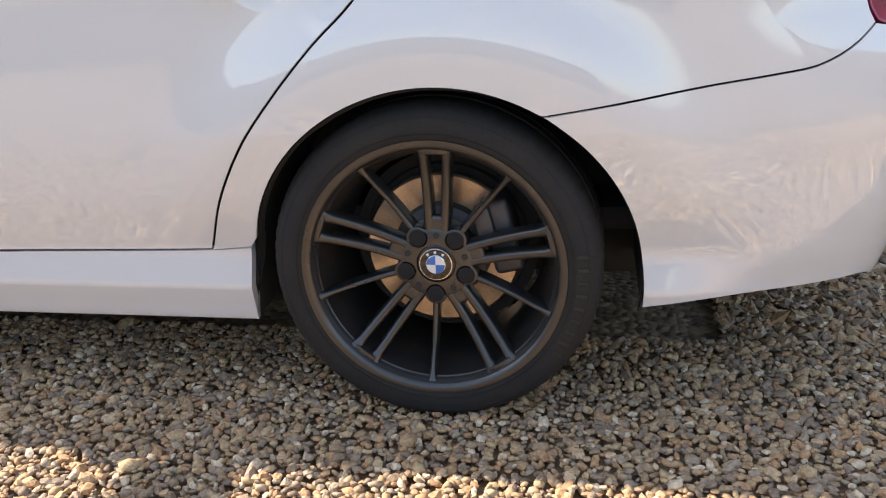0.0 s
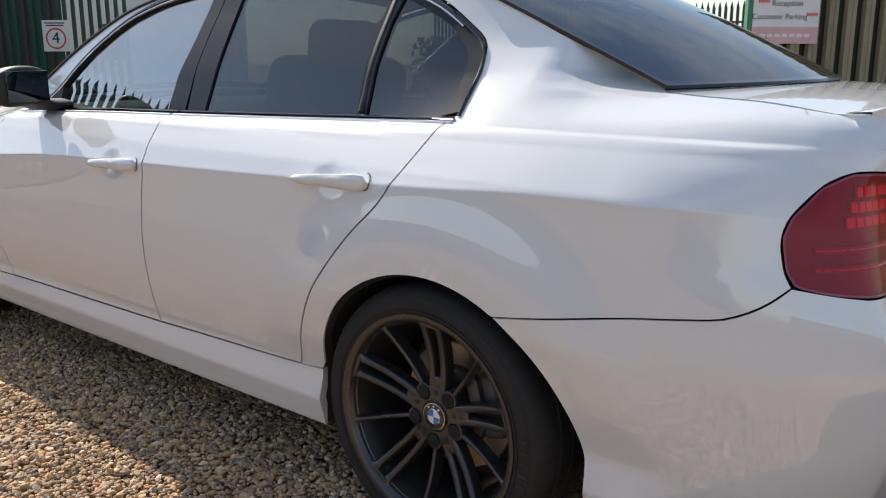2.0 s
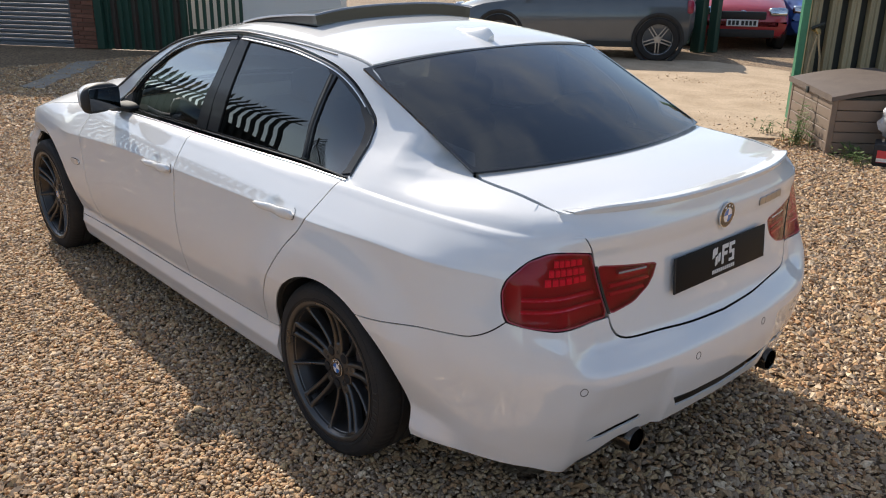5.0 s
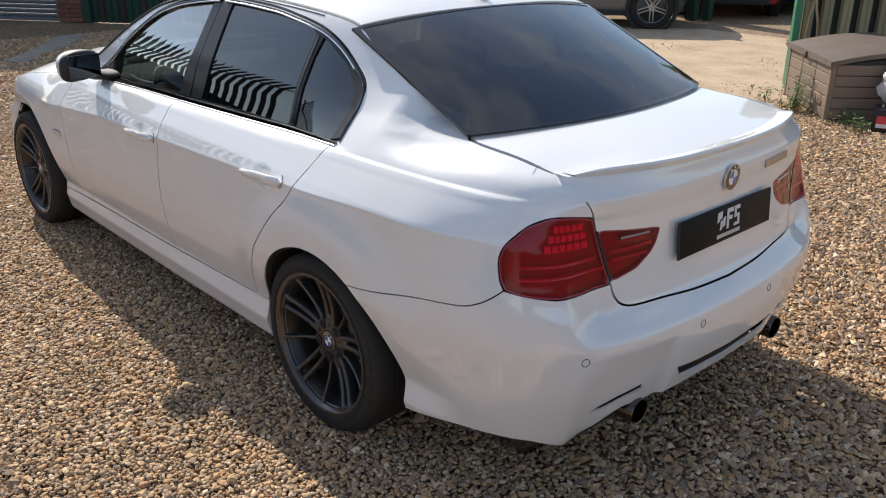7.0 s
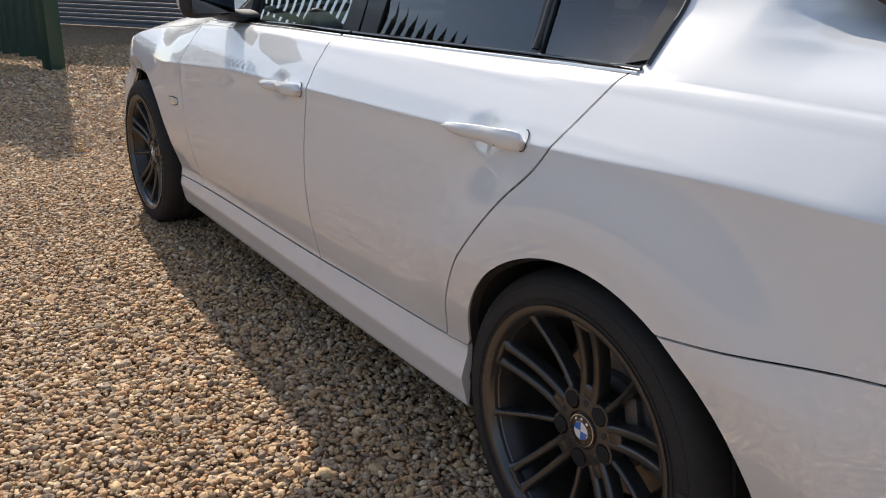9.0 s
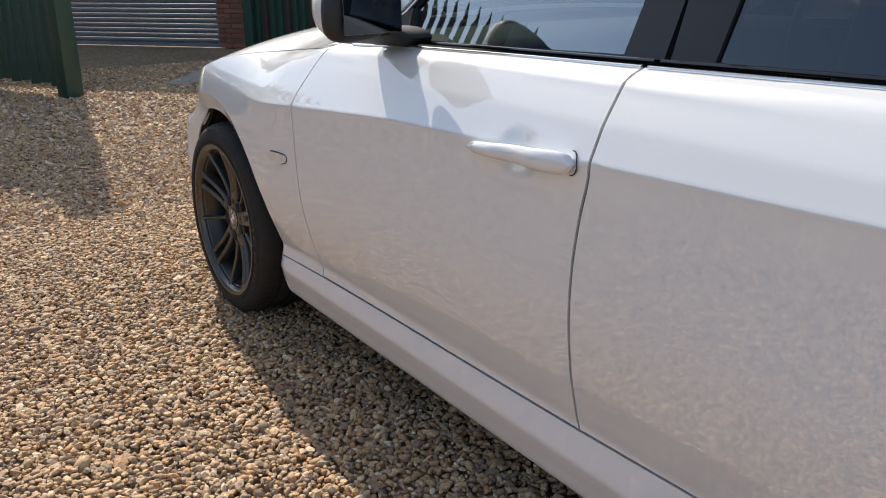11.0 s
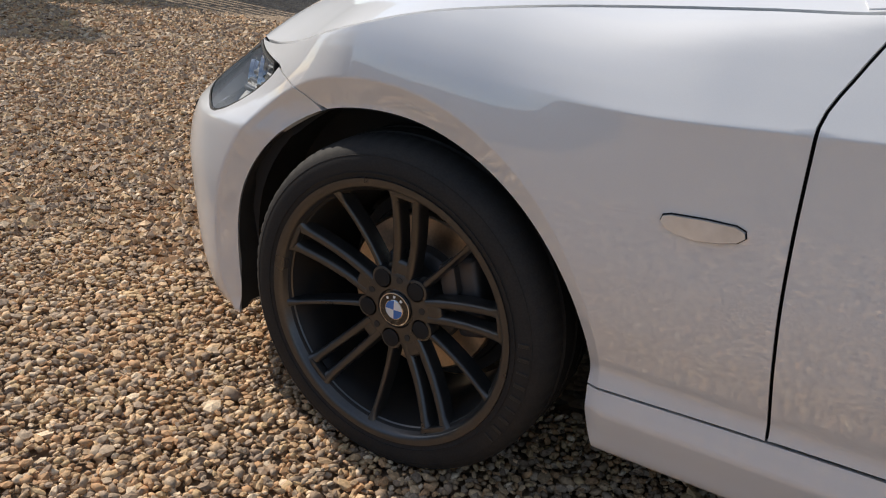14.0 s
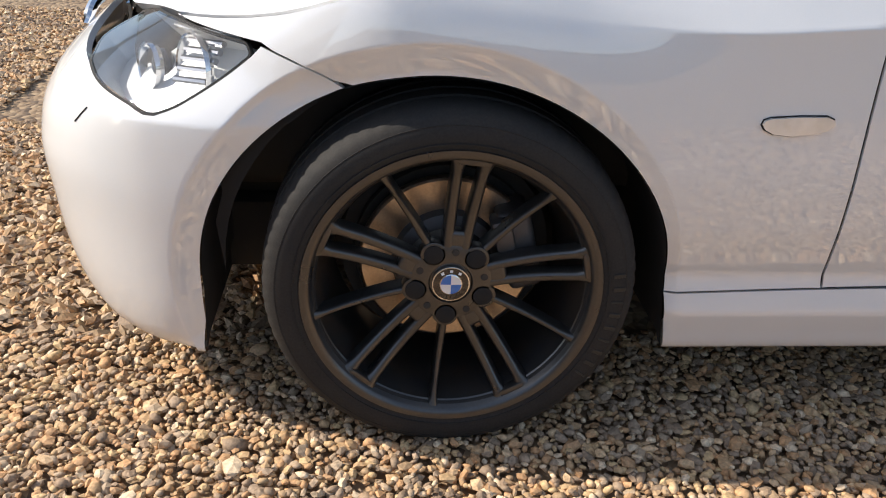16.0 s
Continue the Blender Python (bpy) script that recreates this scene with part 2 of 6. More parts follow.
def bm_revolve(profile, segments=96, closed=False, shape=None):
    """Turns (offset, radius) pairs round the Y axis; positive offsets lie on the -Y side. shape(i, j, o, r) may alter a point."""
    bm = bmesh.new()
    rings = []
    for i in range(segments):
        a = 2 * math.pi * i / segments
        ring = []
        for j, (o, r) in enumerate(profile):
            if shape:
                o, r = shape(i, j, o, r)
            ring.append(bm.verts.new((r * math.cos(a), -o, r * math.sin(a))))
        rings.append(ring)
    k = len(profile)
    for i in range(segments):
        p, q = rings[i], rings[(i + 1) % segments]
        for j in range(k if closed else k - 1):
            bm.faces.new((p[j], q[j], q[(j + 1) % k], p[(j + 1) % k]))
    return bm


def bm_tube(points, radius, sides=8, flat=1.0, closed=False):
    """A tube along points; radius may be a list; flat squeezes it in height."""
    bm = bmesh.new()
    pts = [Vector(p) for p in points]
    rings = []
    for i, p in enumerate(pts):
        d = (pts[min(i + 1, len(pts) - 1)] - pts[max(i - 1, 0)]).normalized()
        side = d.cross(Vector((0, 0, 1)))
        side = side.normalized() if side.length > 1e-4 else Vector((1, 0, 0))
        up = side.cross(d).normalized()
        r = radius[i] if isinstance(radius, (list, tuple)) else radius
        rings.append([bm.verts.new(p + side * r * math.cos(2 * math.pi * k / sides) + up * r * flat * math.sin(2 * math.pi * k / sides)) for k in range(sides)])
    for a, b in zip(rings, rings[1:]):
        for k in range(sides):
            bm.faces.new((a[k], a[(k + 1) % sides], b[(k + 1) % sides], b[k]))
    bm.faces.new(rings[0][::-1]), bm.faces.new(rings[-1])
    return bm


def merge(*bms):
    """Joins several bmeshes into one."""
    out = bmesh.new()
    for b in bms:
        me = bpy.data.meshes.new("tmp")
        b.to_mesh(me)
        b.free()
        out.from_mesh(me)
        bpy.data.meshes.remove(me)
    return out


def part(name, bm, material, parent=None, label="", smooth=True):
    """Links a bmesh as one mesh object under a thing or a part."""
    me = bpy.data.meshes.new(name)
    bmesh.ops.recalc_face_normals(bm, faces=bm.faces)
    bm.to_mesh(me)
    bm.free()
    me.materials.append(material)
    if smooth:
        me.polygons.foreach_set("use_smooth", [True] * len(me.polygons))
        me.set_sharp_from_angle(angle=radians(38))
    ob = new(name, me)
    if parent is not None:
        ob.parent = parent
    return tagged(ob, label) if label else ob


def raw_mesh(name, verts, faces, material, parent=None, label="", normals=None, smooth=True):
    """A mesh object from arrays, with given corner normals if there are any."""
    me = bpy.data.meshes.new(name)
    me.from_pydata([tuple(v) for v in verts], [], faces)
    me.materials.append(material)
    if smooth:
        me.polygons.foreach_set("use_smooth", [True] * len(me.polygons))
    if normals is not None:
        me.normals_split_custom_set([tuple(n) for n in normals])
    ob = new(name, me)
    if parent is not None:
        ob.parent = parent
    return tagged(ob, label) if label else ob


def thing(name, label, category, at=(0, 0, 0), turn=0.0, group=""):
    ob = new(name)
    ob.matrix_basis = pose(*at, 0, 0, turn)
    return tagged(ob, label, category, group)


def flipped(ob, name=None, parent=None):
    """A copy of a part mirrored to the car's other side."""
    me = ob.data.copy()
    co = np.empty(len(me.vertices) * 3)
    me.vertices.foreach_get("co", co)
    co[1::3] *= -1
    normals = [Vector(c.vector) for c in me.corner_normals]
    faces = [list(p.vertices)[::-1] for p in me.polygons]
    turned = []
    for p in me.polygons:
        turned += [(normals[i].x, -normals[i].y, normals[i].z) for i in reversed(range(p.loop_start, p.loop_start + p.loop_total))]
    verts = co.reshape(-1, 3)
    bpy.data.meshes.remove(me)
    r = raw_mesh(name or ob.name.split(".")[0], verts, faces, ob.data.materials[0], parent or ob.parent, ob.get("label", ""), turned)
    return r


# ---- the car's outer surface ----
# x runs from the nose (-) to the tail (+) with the rear axle at 0, y = 0 is the middle, the near side is -y.
def pchip(pairs):
    """A smooth curve without overshoot through (x, y) pairs; takes arrays."""
    xs, ys = np.array([p[0] for p in pairs], float), np.array([p[1] for p in pairs], float)
    h = np.diff(xs)
    d = np.diff(ys) / h
    m = np.zeros(len(xs))
    m[0], m[-1] = d[0], d[-1]
    for i in range(1, len(xs) - 1):
        if d[i - 1] * d[i] > 0:
            a, b = 2 * h[i] + h[i - 1], h[i] + 2 * h[i - 1]
            m[i] = (a + b) / (a / d[i - 1] + b / d[i])

    def f(x):
        x = np.clip(np.asarray(x, float), xs[0], xs[-1])
        i = np.clip(np.searchsorted(xs, x, "right") - 1, 0, len(h) - 1)
        t = (x - xs[i]) / h[i]
        return (1 + 2 * t) * (1 - t) ** 2 * ys[i] + t * (1 - t) ** 2 * h[i] * m[i] + t * t * (3 - 2 * t) * ys[i + 1] + t * t * (t - 1) * h[i] * m[i + 1]
    return f


OUTLINE = [(-3.57, 0), (-3.562, .2), (-3.54, .4), (-3.49, .58), (-3.40, .71), (-3.245, .81), (-3.02, .86), (-2.76, .882), (-2.4, .886), (-1.8, .888),
           (-1, .892), (-.3, .892), (.2, .888), (.45, .872), (.64, .845), (.79, .79), (.885, .70), (.945, .57), (.98, .4), (1.0, .2), (1.005, 0)]
ARC = [0.0]
for p, q in zip(OUTLINE, OUTLINE[1:]):
    ARC.append(ARC[-1] + math.hypot(q[0] - p[0], q[1] - p[1]))
ARC = [a - 1 - ARC[10] for a in ARC.copy()]
S_FRONT, S_REAR = ARC[0], ARC[-1]
plan_x, plan_y = pchip([(a, p[0]) for a, p in zip(ARC, OUTLINE)]), pchip([(a, p[1]) for a, p in zip(ARC, OUTLINE)])

# inward set-back of the skin against height, section by section
LOW = [(.15, .13), (.165, .092), (.178, .068), (.22, .054), (.256, .043), (.262, .0415), (.268, .0425), (.30, .049)]
DOOR = [(.33, .054), (.36, .046), (.45, .022), (.56, .007), (.64, .004), (.74, .0025), (.795, .0005), (.7985, .0), (.802, .0012), (.806, .0034), (.84, .0215), (.87, .0380), (.91, .0610), (.935, .0765)]
LEDGE = [(.943, .0825), (.9475, .0868), (.9510, .0930), (.956, .0965)]
SIDE = LOW + DOOR + [(.953, .110), (.962, .147), (.975, .158), (1.10, .205), (1.25, .275), (1.34, .325), (1.38, .38), (1.40, .5)]
QUARTER = LOW + DOOR + LEDGE + [(.972, .1085), (1.0, .131), (1.03, .157), (1.06, .185), (1.10, .223), (1.17, .281), (1.30, .34), (1.36, .39), (1.40, .5)]
BOOT = LOW + DOOR + LEDGE + [(.975, .114), (.992, .138), (1.008, .170), (1.022, .200), (1.035, .231), (1.047, .263), (1.060, .304), (1.072, .35), (1.088, .42)]
DECK = [(.15, .16), (.17, .10), (.20, .08), (.28, .058), (.33, .044), (.45, .02), (.56, .002), (.63, .006), (.72, .020), (.795, .0290), (.80, .0295), (.806, .0315), (.84, .042), (.88, .056), (.92, .075),
        (.942, .086), (.947, .0915), (.951, .1005), (.956, .104), (.975, .117), (.995, .136), (1.010, .163), (1.022, .200), (1.033, .245), (1.044, .32)]
CORNER = [(.15, .2), (.17, .12), (.20, .09), (.26, .06), (.33, .04), (.42, .014), (.50, .004), (.56, .0), (.62, .008), (.68, .03), (.74, .050), (.80, .066), (.86, .079),
          (.90, .086), (.93, .093), (.96, .105), (.98, .120), (.995, .138), (1.008, .165), (1.02, .22), (1.04, .4)]
TAIL = [(.15, .2), (.17, .16), (.20, .12), (.26, .07), (.33, .04), (.42, .012), (.50, .0), (.562, .003), (.572, .007), (.60, .029), (.625, .053), (.64, .062), (.70, .076), (.76, .085),
        (.82, .090), (.88, .092), (.91, .087), (.93, .085), (.95, .090), (.966, .104), (1.0, .115), (1.03, .14)]
WING = LOW + [(.33, .054), (.36, .046), (.45, .022), (.56, .007), (.64, .005), (.70, .0065), (.75, .0115), (.79, .0195), (.82, .0300), (.85, .0470), (.88, .0740), (.90, .105), (.915, .15), (.93, .22), (.945, .34), (.96, .5)]
WING_BACK = LOW + DOOR[:-2] + [(.895, .0530), (.910, .0655), (.922, .084), (.932, .112), (.943, .16), (.953, .24), (.965, .36), (.98, .5)]
NOSE_CORNER = [(.13, .08), (.16, .038), (.20, .021), (.28, .009), (.38, .003), (.46, 0), (.54, .004), (.580, .009), (.60, .025), (.625, .048), (.65, .070), (.70, .109), (.74, .150), (.78, .208), (.82, .295), (.85, .40)]
NOSE = [(.13, .08), (.16, .055), (.20, .036), (.28, .017), (.38, .006), (.46, 0), (.52, .01), (.57, .035), (.62, .08), (.66, .13), (.70, .2), (.74, .3), (.78, .45)]
crease_line = pchip([(-3.4, .80), (-3.0, .80), (-2.7, .775), (-2.4, .756), (-2.1, .774), (-1.9, .788), (-1.64, .806), (-1.06, .822), (-.46, .837), (0, .853), (.32, .865), (.68, .858), (1.0, .81)])
belt_line = pchip([(-3.0, .92), (-2.03, .930), (-1.7, .944), (-1.0, .960), (-.3, .976), (.06, .987), (.20, .990), (.30, .9905), (.46, .989), (.60, .986), (.80, .981)])


def along(x):
    """The place along the outline that lies at x on the near side."""
    return float(np.interp(x, [p[0] for p in OUTLINE], ARC))


SECTIONS = [(ARC[1], pchip(NOSE)), (ARC[3], pchip(NOSE)), (ARC[5], pchip(NOSE_CORNER)), (along(-2.85), pchip(WING)), (along(-2.6), pchip(WING)), (along(-2.25), pchip(WING_BACK)), (along(-2.07), pchip(SIDE)),
            (along(-.35), pchip(SIDE)), (along(.15), pchip(QUARTER)), (along(.43), pchip(BOOT)), (along(.66), pchip(DECK)), (ARC[16], pchip(CORNER)), (ARC[17], pchip(TAIL)), (ARC[20], pchip(TAIL))]
DENTS = [(-.272, .842, .046), (-1.222, .808, .046)]
ARCHES = [(.018, .275, .378)]
FRONT_ARCH = (-2.798, .298, .436)


def along_all(x):
    return np.interp(x, [p[0] for p in OUTLINE], ARC)


def skin(s, z, inward=0.0, flare=True):
    """Points of the outer skin, from the place s along the outline and the height z."""
    s, z = np.asarray(s, float), np.asarray(z, float)
    f = np.where(s > S_REAR, 2 * S_REAR - s, np.where(s < S_FRONT, 2 * S_FRONT - s, s))
    flip = np.where((s > S_REAR) | (s < S_FRONT), -1.0, 1.0)
    x, y = plan_x(f), plan_y(f)
    e = 2e-3
    tx, ty = plan_x(f + e) - plan_x(f - e), plan_y(f + e) - plan_y(f - e)
    ln = np.hypot(tx, ty)
    nx, ny = -ty / ln, tx / ln
    at_end = (f > S_REAR - e) | (f < S_FRONT + e)
    nx, ny = np.where(at_end, np.sign(x), nx), np.where(at_end, 0.0, ny)
    lift, rise = crease_line(f) - .80, belt_line(f) - .958
    reach = .25 - .13 * np.clip(f / .30, 0, 1)
    zz = z - np.where(z < .74, lift * np.clip((z - .33) / .41, 0, 1), np.where(z < .875, lift, np.where(z < .95, lift + (rise - lift) * np.clip((z - .875) / .075, 0, 1), rise * np.clip((.95 + reach - z) / reach, 0, 1))))
    V = [fa(zz) for _, fa in SECTIONS]
    S = [a for a, _ in SECTIONS]
    slope = [(V[i + 1] - V[i]) / (S[i + 1] - S[i]) for i in range(len(S) - 1)]
    tang = [np.zeros_like(V[0])]
    for i in range(1, len(S) - 1):
        u, v = slope[i - 1], slope[i]
        h0, h1 = S[i] - S[i - 1], S[i + 1] - S[i]
        with np.errstate(divide="ignore", invalid="ignore"):
            m = 3 * (h0 + h1) / ((2 * h1 + h0) / u + (h1 + 2 * h0) / v)
        tang.append(np.where(u * v > 0, m, 0.0))
    tang.append(np.zeros_like(V[0]))
    d = V[0]
    for i in range(len(S) - 1):
        h = S[i + 1] - S[i]
        t = np.clip((f - S[i]) / h, 0, 1)
        c = (1 + 2 * t) * (1 - t) ** 2 * V[i] + t * (1 - t) ** 2 * h * tang[i] + t * t * (3 - 2 * t) * V[i + 1] + t * t * (t - 1) * h * tang[i + 1]
        d = np.where(f > S[i], c, d)
    for cx, cz, r in ARCHES:
        q = np.hypot(x - cx, z - cz)
        k = np.clip((r + .250 - q) / .205, 0, 1)
        d = d - (0.022 * k * k * (3 - 2 * k) + .006 * np.exp(-((q - r - .10) / .08) ** 2)) * np.clip((z - .36) / .22, 0, 1)
    for cs, cz, r in DENTS:
        q = np.hypot((f - cs) / 1.5, z - cz) / r
        d = d + 0.009 * np.clip(1 - q ** 2, 0, 1) ** 2
    k = np.clip((f - .992) / .10, 0, 1) * np.clip((1.345 - f) / .018, 0, 1) * np.clip((.535 - z) / .09, 0, 1)
    d = d + .016 * k * (2 - k)
    d = d + inward
    px, py = x - nx * d, y - ny * d
    if flare:
        # the lip round the front wheel arch is flat, with a crease on its outer edge
        cx, cz, rb = FRONT_ARCH
        q = np.maximum(np.hypot(px - cx, z - cz), 1e-6)
        if np.any(q < rb):
            bx, bz = cx + (px - cx) / q * rb, cz + (z - cz) / q * rb
            low = bz < .18
            edge = skin(along_all(bx), np.where(low, .18, bz), 0.0, False)
            k = np.clip((rb - q) / .012, 0, 1)
            py = np.where((q < rb) & (q > .2), py + np.clip(-edge[..., 1] - py, -.009, .016) * k * k * (3 - 2 * k) - np.where((q < rb) & (q > .2), .42 * np.clip(rb - q - .006, 0, .05), 0), py)
    return np.stack([px, -flip * py, z], -1)


def skin_normal(s, z):
    e = 2.5e-3
    n = np.cross(skin(s + e, z) - skin(s - e, z), skin(s, z + e) - skin(s, z - e))
    return n / np.linalg.norm(n, axis=-1, keepdims=True)


def inside(points, loop):
    """Which of the points lie within the closed loop."""
    px, py = points[:, 0], points[:, 1]
    c = np.zeros(len(points), bool)
    lp = np.asarray(loop)
    for (x1, y1), (x2, y2) in zip(lp, np.roll(lp, -1, 0)):
        with np.errstate(divide="ignore", invalid="ignore"):
            c ^= ((y1 > py) != (y2 > py)) & (px < (x2 - x1) * (py - y1) / (y2 - y1) + x1)
    return c


def dense(loop, step, closed=True):
    out = []
    n = len(loop)
    for i in range(n if closed else n - 1):
        a, b = np.array(loop[i], float), np.array(loop[(i + 1) % n], float)
        k = max(1, int(np.ceil(np.linalg.norm(b - a) / step)))
        out += [tuple(a + (b - a) * j / k) for j in range(k)]
    if not closed:
        out.append(tuple(loop[-1]))
    return out


def curve(points, step=0.02):
    """A smooth open line through points of a plane."""
    p = np.array(points, float)
    t = np.concatenate([[0], np.cumsum(np.linalg.norm(np.diff(p, axis=0), axis=1))])
    fx, fy = pchip(list(zip(t, p[:, 0]))), pchip(list(zip(t, p[:, 1])))
    u = np.linspace(0, t[-1], max(2, int(t[-1] / step) + 1))
    return list(zip(fx(u).tolist(), fy(u).tolist()))


def panel(name, loop, material, parent, label="", holes=(), surface=None, normal=None, du=0.035, dv=0.014, edge=0.012, inward=0.0, extra=(), clear=None):
    """A sheet cut to a loop of the surface's own plane, with its rim turned inward by edge."""
    from mathutils.geometry import delaunay_2d_cdt
    surface, normal = surface or skin, normal or skin_normal
    loops = [dense(loop, 0.02)] + [dense(h, 0.02) for h in holes]
    lp = np.array(loops[0])
    lo, hi = lp.min(0), lp.max(0)
    gu, gv = np.meshgrid(np.arange(lo[0], hi[0], du), np.arange(lo[1], hi[1], dv))
    grid = np.stack([gu.ravel(), gv.ravel()], 1)
    if clear:
        grid = grid[~clear(grid)]
    if len(extra):
        grid = np.concatenate([grid, np.asarray(extra)])
    ok = inside(grid, loops[0])
    for h in loops[1:]:
        ok &= ~inside(grid, h)
    grid = grid[ok]
    border = np.concatenate([np.array(l) for l in loops])
    far = np.ones(len(grid), bool)
    for i in range(0, len(grid), 800):
        far[i:i + 800] = np.abs((grid[i:i + 800, None] - border[None]) / np.array([du, dv]) * 2).max(-1).min(1) > 0.9
    grid = grid[far]
    pts = np.concatenate([border, grid])
    sc = np.array([1.0, du / dv * 0.8])
    edges, k = [], 0
    for l in loops:
        edges += [(k + i, k + (i + 1) % len(l)) for i in range(len(l))]
        k += len(l)
    vs, _, fs, *_ = delaunay_2d_cdt([Vector(p) for p in (pts * sc).tolist()], edges, [], 0, 1e-6)
    flat = np.array([(v.x, v.y) for v in vs]) / sc
    tri = np.array([list(f) for f in fs])
    mid = flat[tri].mean(1)
    ok = inside(mid, loops[0])
    for h in loops[1:]:
        ok &= ~inside(mid, h)
    tri = tri[ok]
    P, N = surface(flat[:, 0], flat[:, 1]), normal(flat[:, 0], flat[:, 1])
    P = P - N * inward
    g = np.cross(P[tri[:, 1]] - P[tri[:, 0]], P[tri[:, 2]] - P[tri[:, 0]])
    back = (g * N[tri[:, 0]]).sum(1) < 0
    tri[back] = tri[back][:, ::-1]
    verts, faces = P.tolist(), tri.tolist()
    normals = [N[i] for f in faces for i in f]
    if edge:
        for l in loops:
            q = np.array(l)
            A, M = surface(q[:, 0], q[:, 1]), normal(q[:, 0], q[:, 1])
            A = A - M * inward
            B = A - M * edge
            b = len(verts)
            m = len(l)
            verts += A.tolist() + B.tolist()
            for i in range(m):
                j = (i + 1) % m
                f = [b + i, b + j, b + m + j, b + m + i]
                w = np.cross(A[j] - A[i], B[i] - A[i])
                ln = np.linalg.norm(w)
                w = w / ln if ln > 1e-9 else M[i]
                faces.append(f)
                normals += [w] * 4
    return raw_mesh(name, verts, faces, material, parent, label, normals)


def shrink(loop, by):
    """The loop moved inward by a hand's breadth of a panel gap."""
    p = np.array(loop)
    area = 0.5 * np.sum(p[:, 0] * np.roll(p[:, 1], -1) - np.roll(p[:, 0], -1) * p[:, 1])
    t = np.roll(p, -1, 0) - np.roll(p, 1, 0)
    t = t / np.maximum(np.linalg.norm(t, axis=1, keepdims=True), 1e-9)
    n = np.stack([-t[:, 1], t[:, 0]], 1) * (1 if area > 0 else -1)
    return [tuple(v) for v in (p + n * by)]


def gapped(loop, by=0.0020):
    return shrink(dense(loop, 0.012), by)


def soften(loop, closed=True, r=.22, rounds=2):
    """Cuts the corners of a line to round them."""
    p = [tuple(q) for q in loop]
    for _ in range(rounds):
        n = len(p)
        out = [] if closed else [p[0]]
        for i in range(n if closed else n - 1):
            a, b = p[i], p[(i + 1) % n]
            out.append((a[0] + (b[0] - a[0]) * r, a[1] + (b[1] - a[1]) * r))
            out.append((b[0] - (b[0] - a[0]) * r, b[1] - (b[1] - a[1]) * r))
        p = out if closed else out + [p[-1]]
    return p


def ellipse_arc(cx, cz, a, b, d0, d1, n=40):
    return [(cx + a * math.cos(radians(d0 + (d1 - d0) * i / n)), cz + b * math.sin(radians(d0 + (d1 - d0) * i / n))) for i in range(n + 1)]


# ---- the car ----
car = thing("saloon_car", "white four-door saloon car with gunmetal alloy wheels, parked on gravel", "car")

front_gap = curve([(-2.106, .309), (-2.119, .45), (-2.127, .56), (-2.131, .67), (-2.132, .776), (-2.102, .852), (-2.075, .900), (-2.055, .926)])
mid_gap = curve([(-1.106, .320), (-1.099, .42), (-1.094, .50), (-1.085, .635), (-1.070, .73), (-1.051, .820), (-1.055, .88), (-1.060, .957)])
rear_gap = curve([(-.450, .336), (-.405, .443), (-.338, .556), (-.261, .652), (-.184, .735), (-.107, .808), (-.066, .866), (-.037, .920), (-.008, .979)])
door_base = pchip([(-2.390, .299), (-2.107, .308), (-1.100, .322), (-.9, .327), (-.449, .338), (-.366, .344)])
belt = belt_line
rear_arch = [p for p in ellipse_arc(.016, .272, .376, .389, 169, -6.5, 60)]
front_arch = [p for p in ellipse_arc(-2.788, .298, .400, .376, 0, 183, 60)]

# sills
base_line = lambda a, b, k=30: [(float(u), float(door_base(u))) for u in np.linspace(a, b, k)]
sill_loop = base_line(-2.388, -.366) + [(-.370, .272), (-.374, .182), (-.70, .181), (-1.4, .178), (-2.368, .172), (-2.383, .25)]
sill = panel("sill", gapped(sill_loop), PAINT, car, dv=0.008, edge=0.03)

# doors
fd_loop = base_line(-2.106, -1.100) + mid_gap[1:] + [(float(u), float(belt(u))) for u in np.linspace(-1.066, -2.045, 30)] + front_gap[::-1][:-1]
around = [(cs + r * 1.8 * math.cos(a) * k / 7, cz + r * 1.25 * math.sin(a) * k / 7) for cs, cz, r in DENTS for k in range(1, 8) for a in np.arange(0, 6.28, 0.35)]
ridge = [(float(u), float(crease_line(u)) + o) for u in np.arange(-2.7, .75, .02) for o in (-.012, -.005, -.0015, .0015, .006, .013)]
around = around + ridge


def on_lines(p):
    """Where rows of their own follow the waist crease and the arch lip."""
    ring = np.abs(np.hypot(p[:, 0] - FRONT_ARCH[0], p[:, 1] - FRONT_ARCH[1]) - FRONT_ARCH[2] + .006) < .022
    return ring | ((np.abs(p[:, 1] - crease_line(p[:, 0])) < .018) & (p[:, 0] > -2.7) & (p[:, 0] < .75))


front_door = panel("front_door", gapped(fd_loop, .0031), PAINT, car, extra=around, edge=.005, clear=on_lines)
rd_loop = base_line(-1.100, -.449) + rear_gap[1:] + [(float(u), float(belt(u))) for u in np.linspace(-.017, -1.046, 30)] + mid_gap[::-1][:-1]
rear_door = panel("rear_door", gapped(rd_loop, .0031), PAINT, car, extra=around, edge=.005, clear=on_lines)

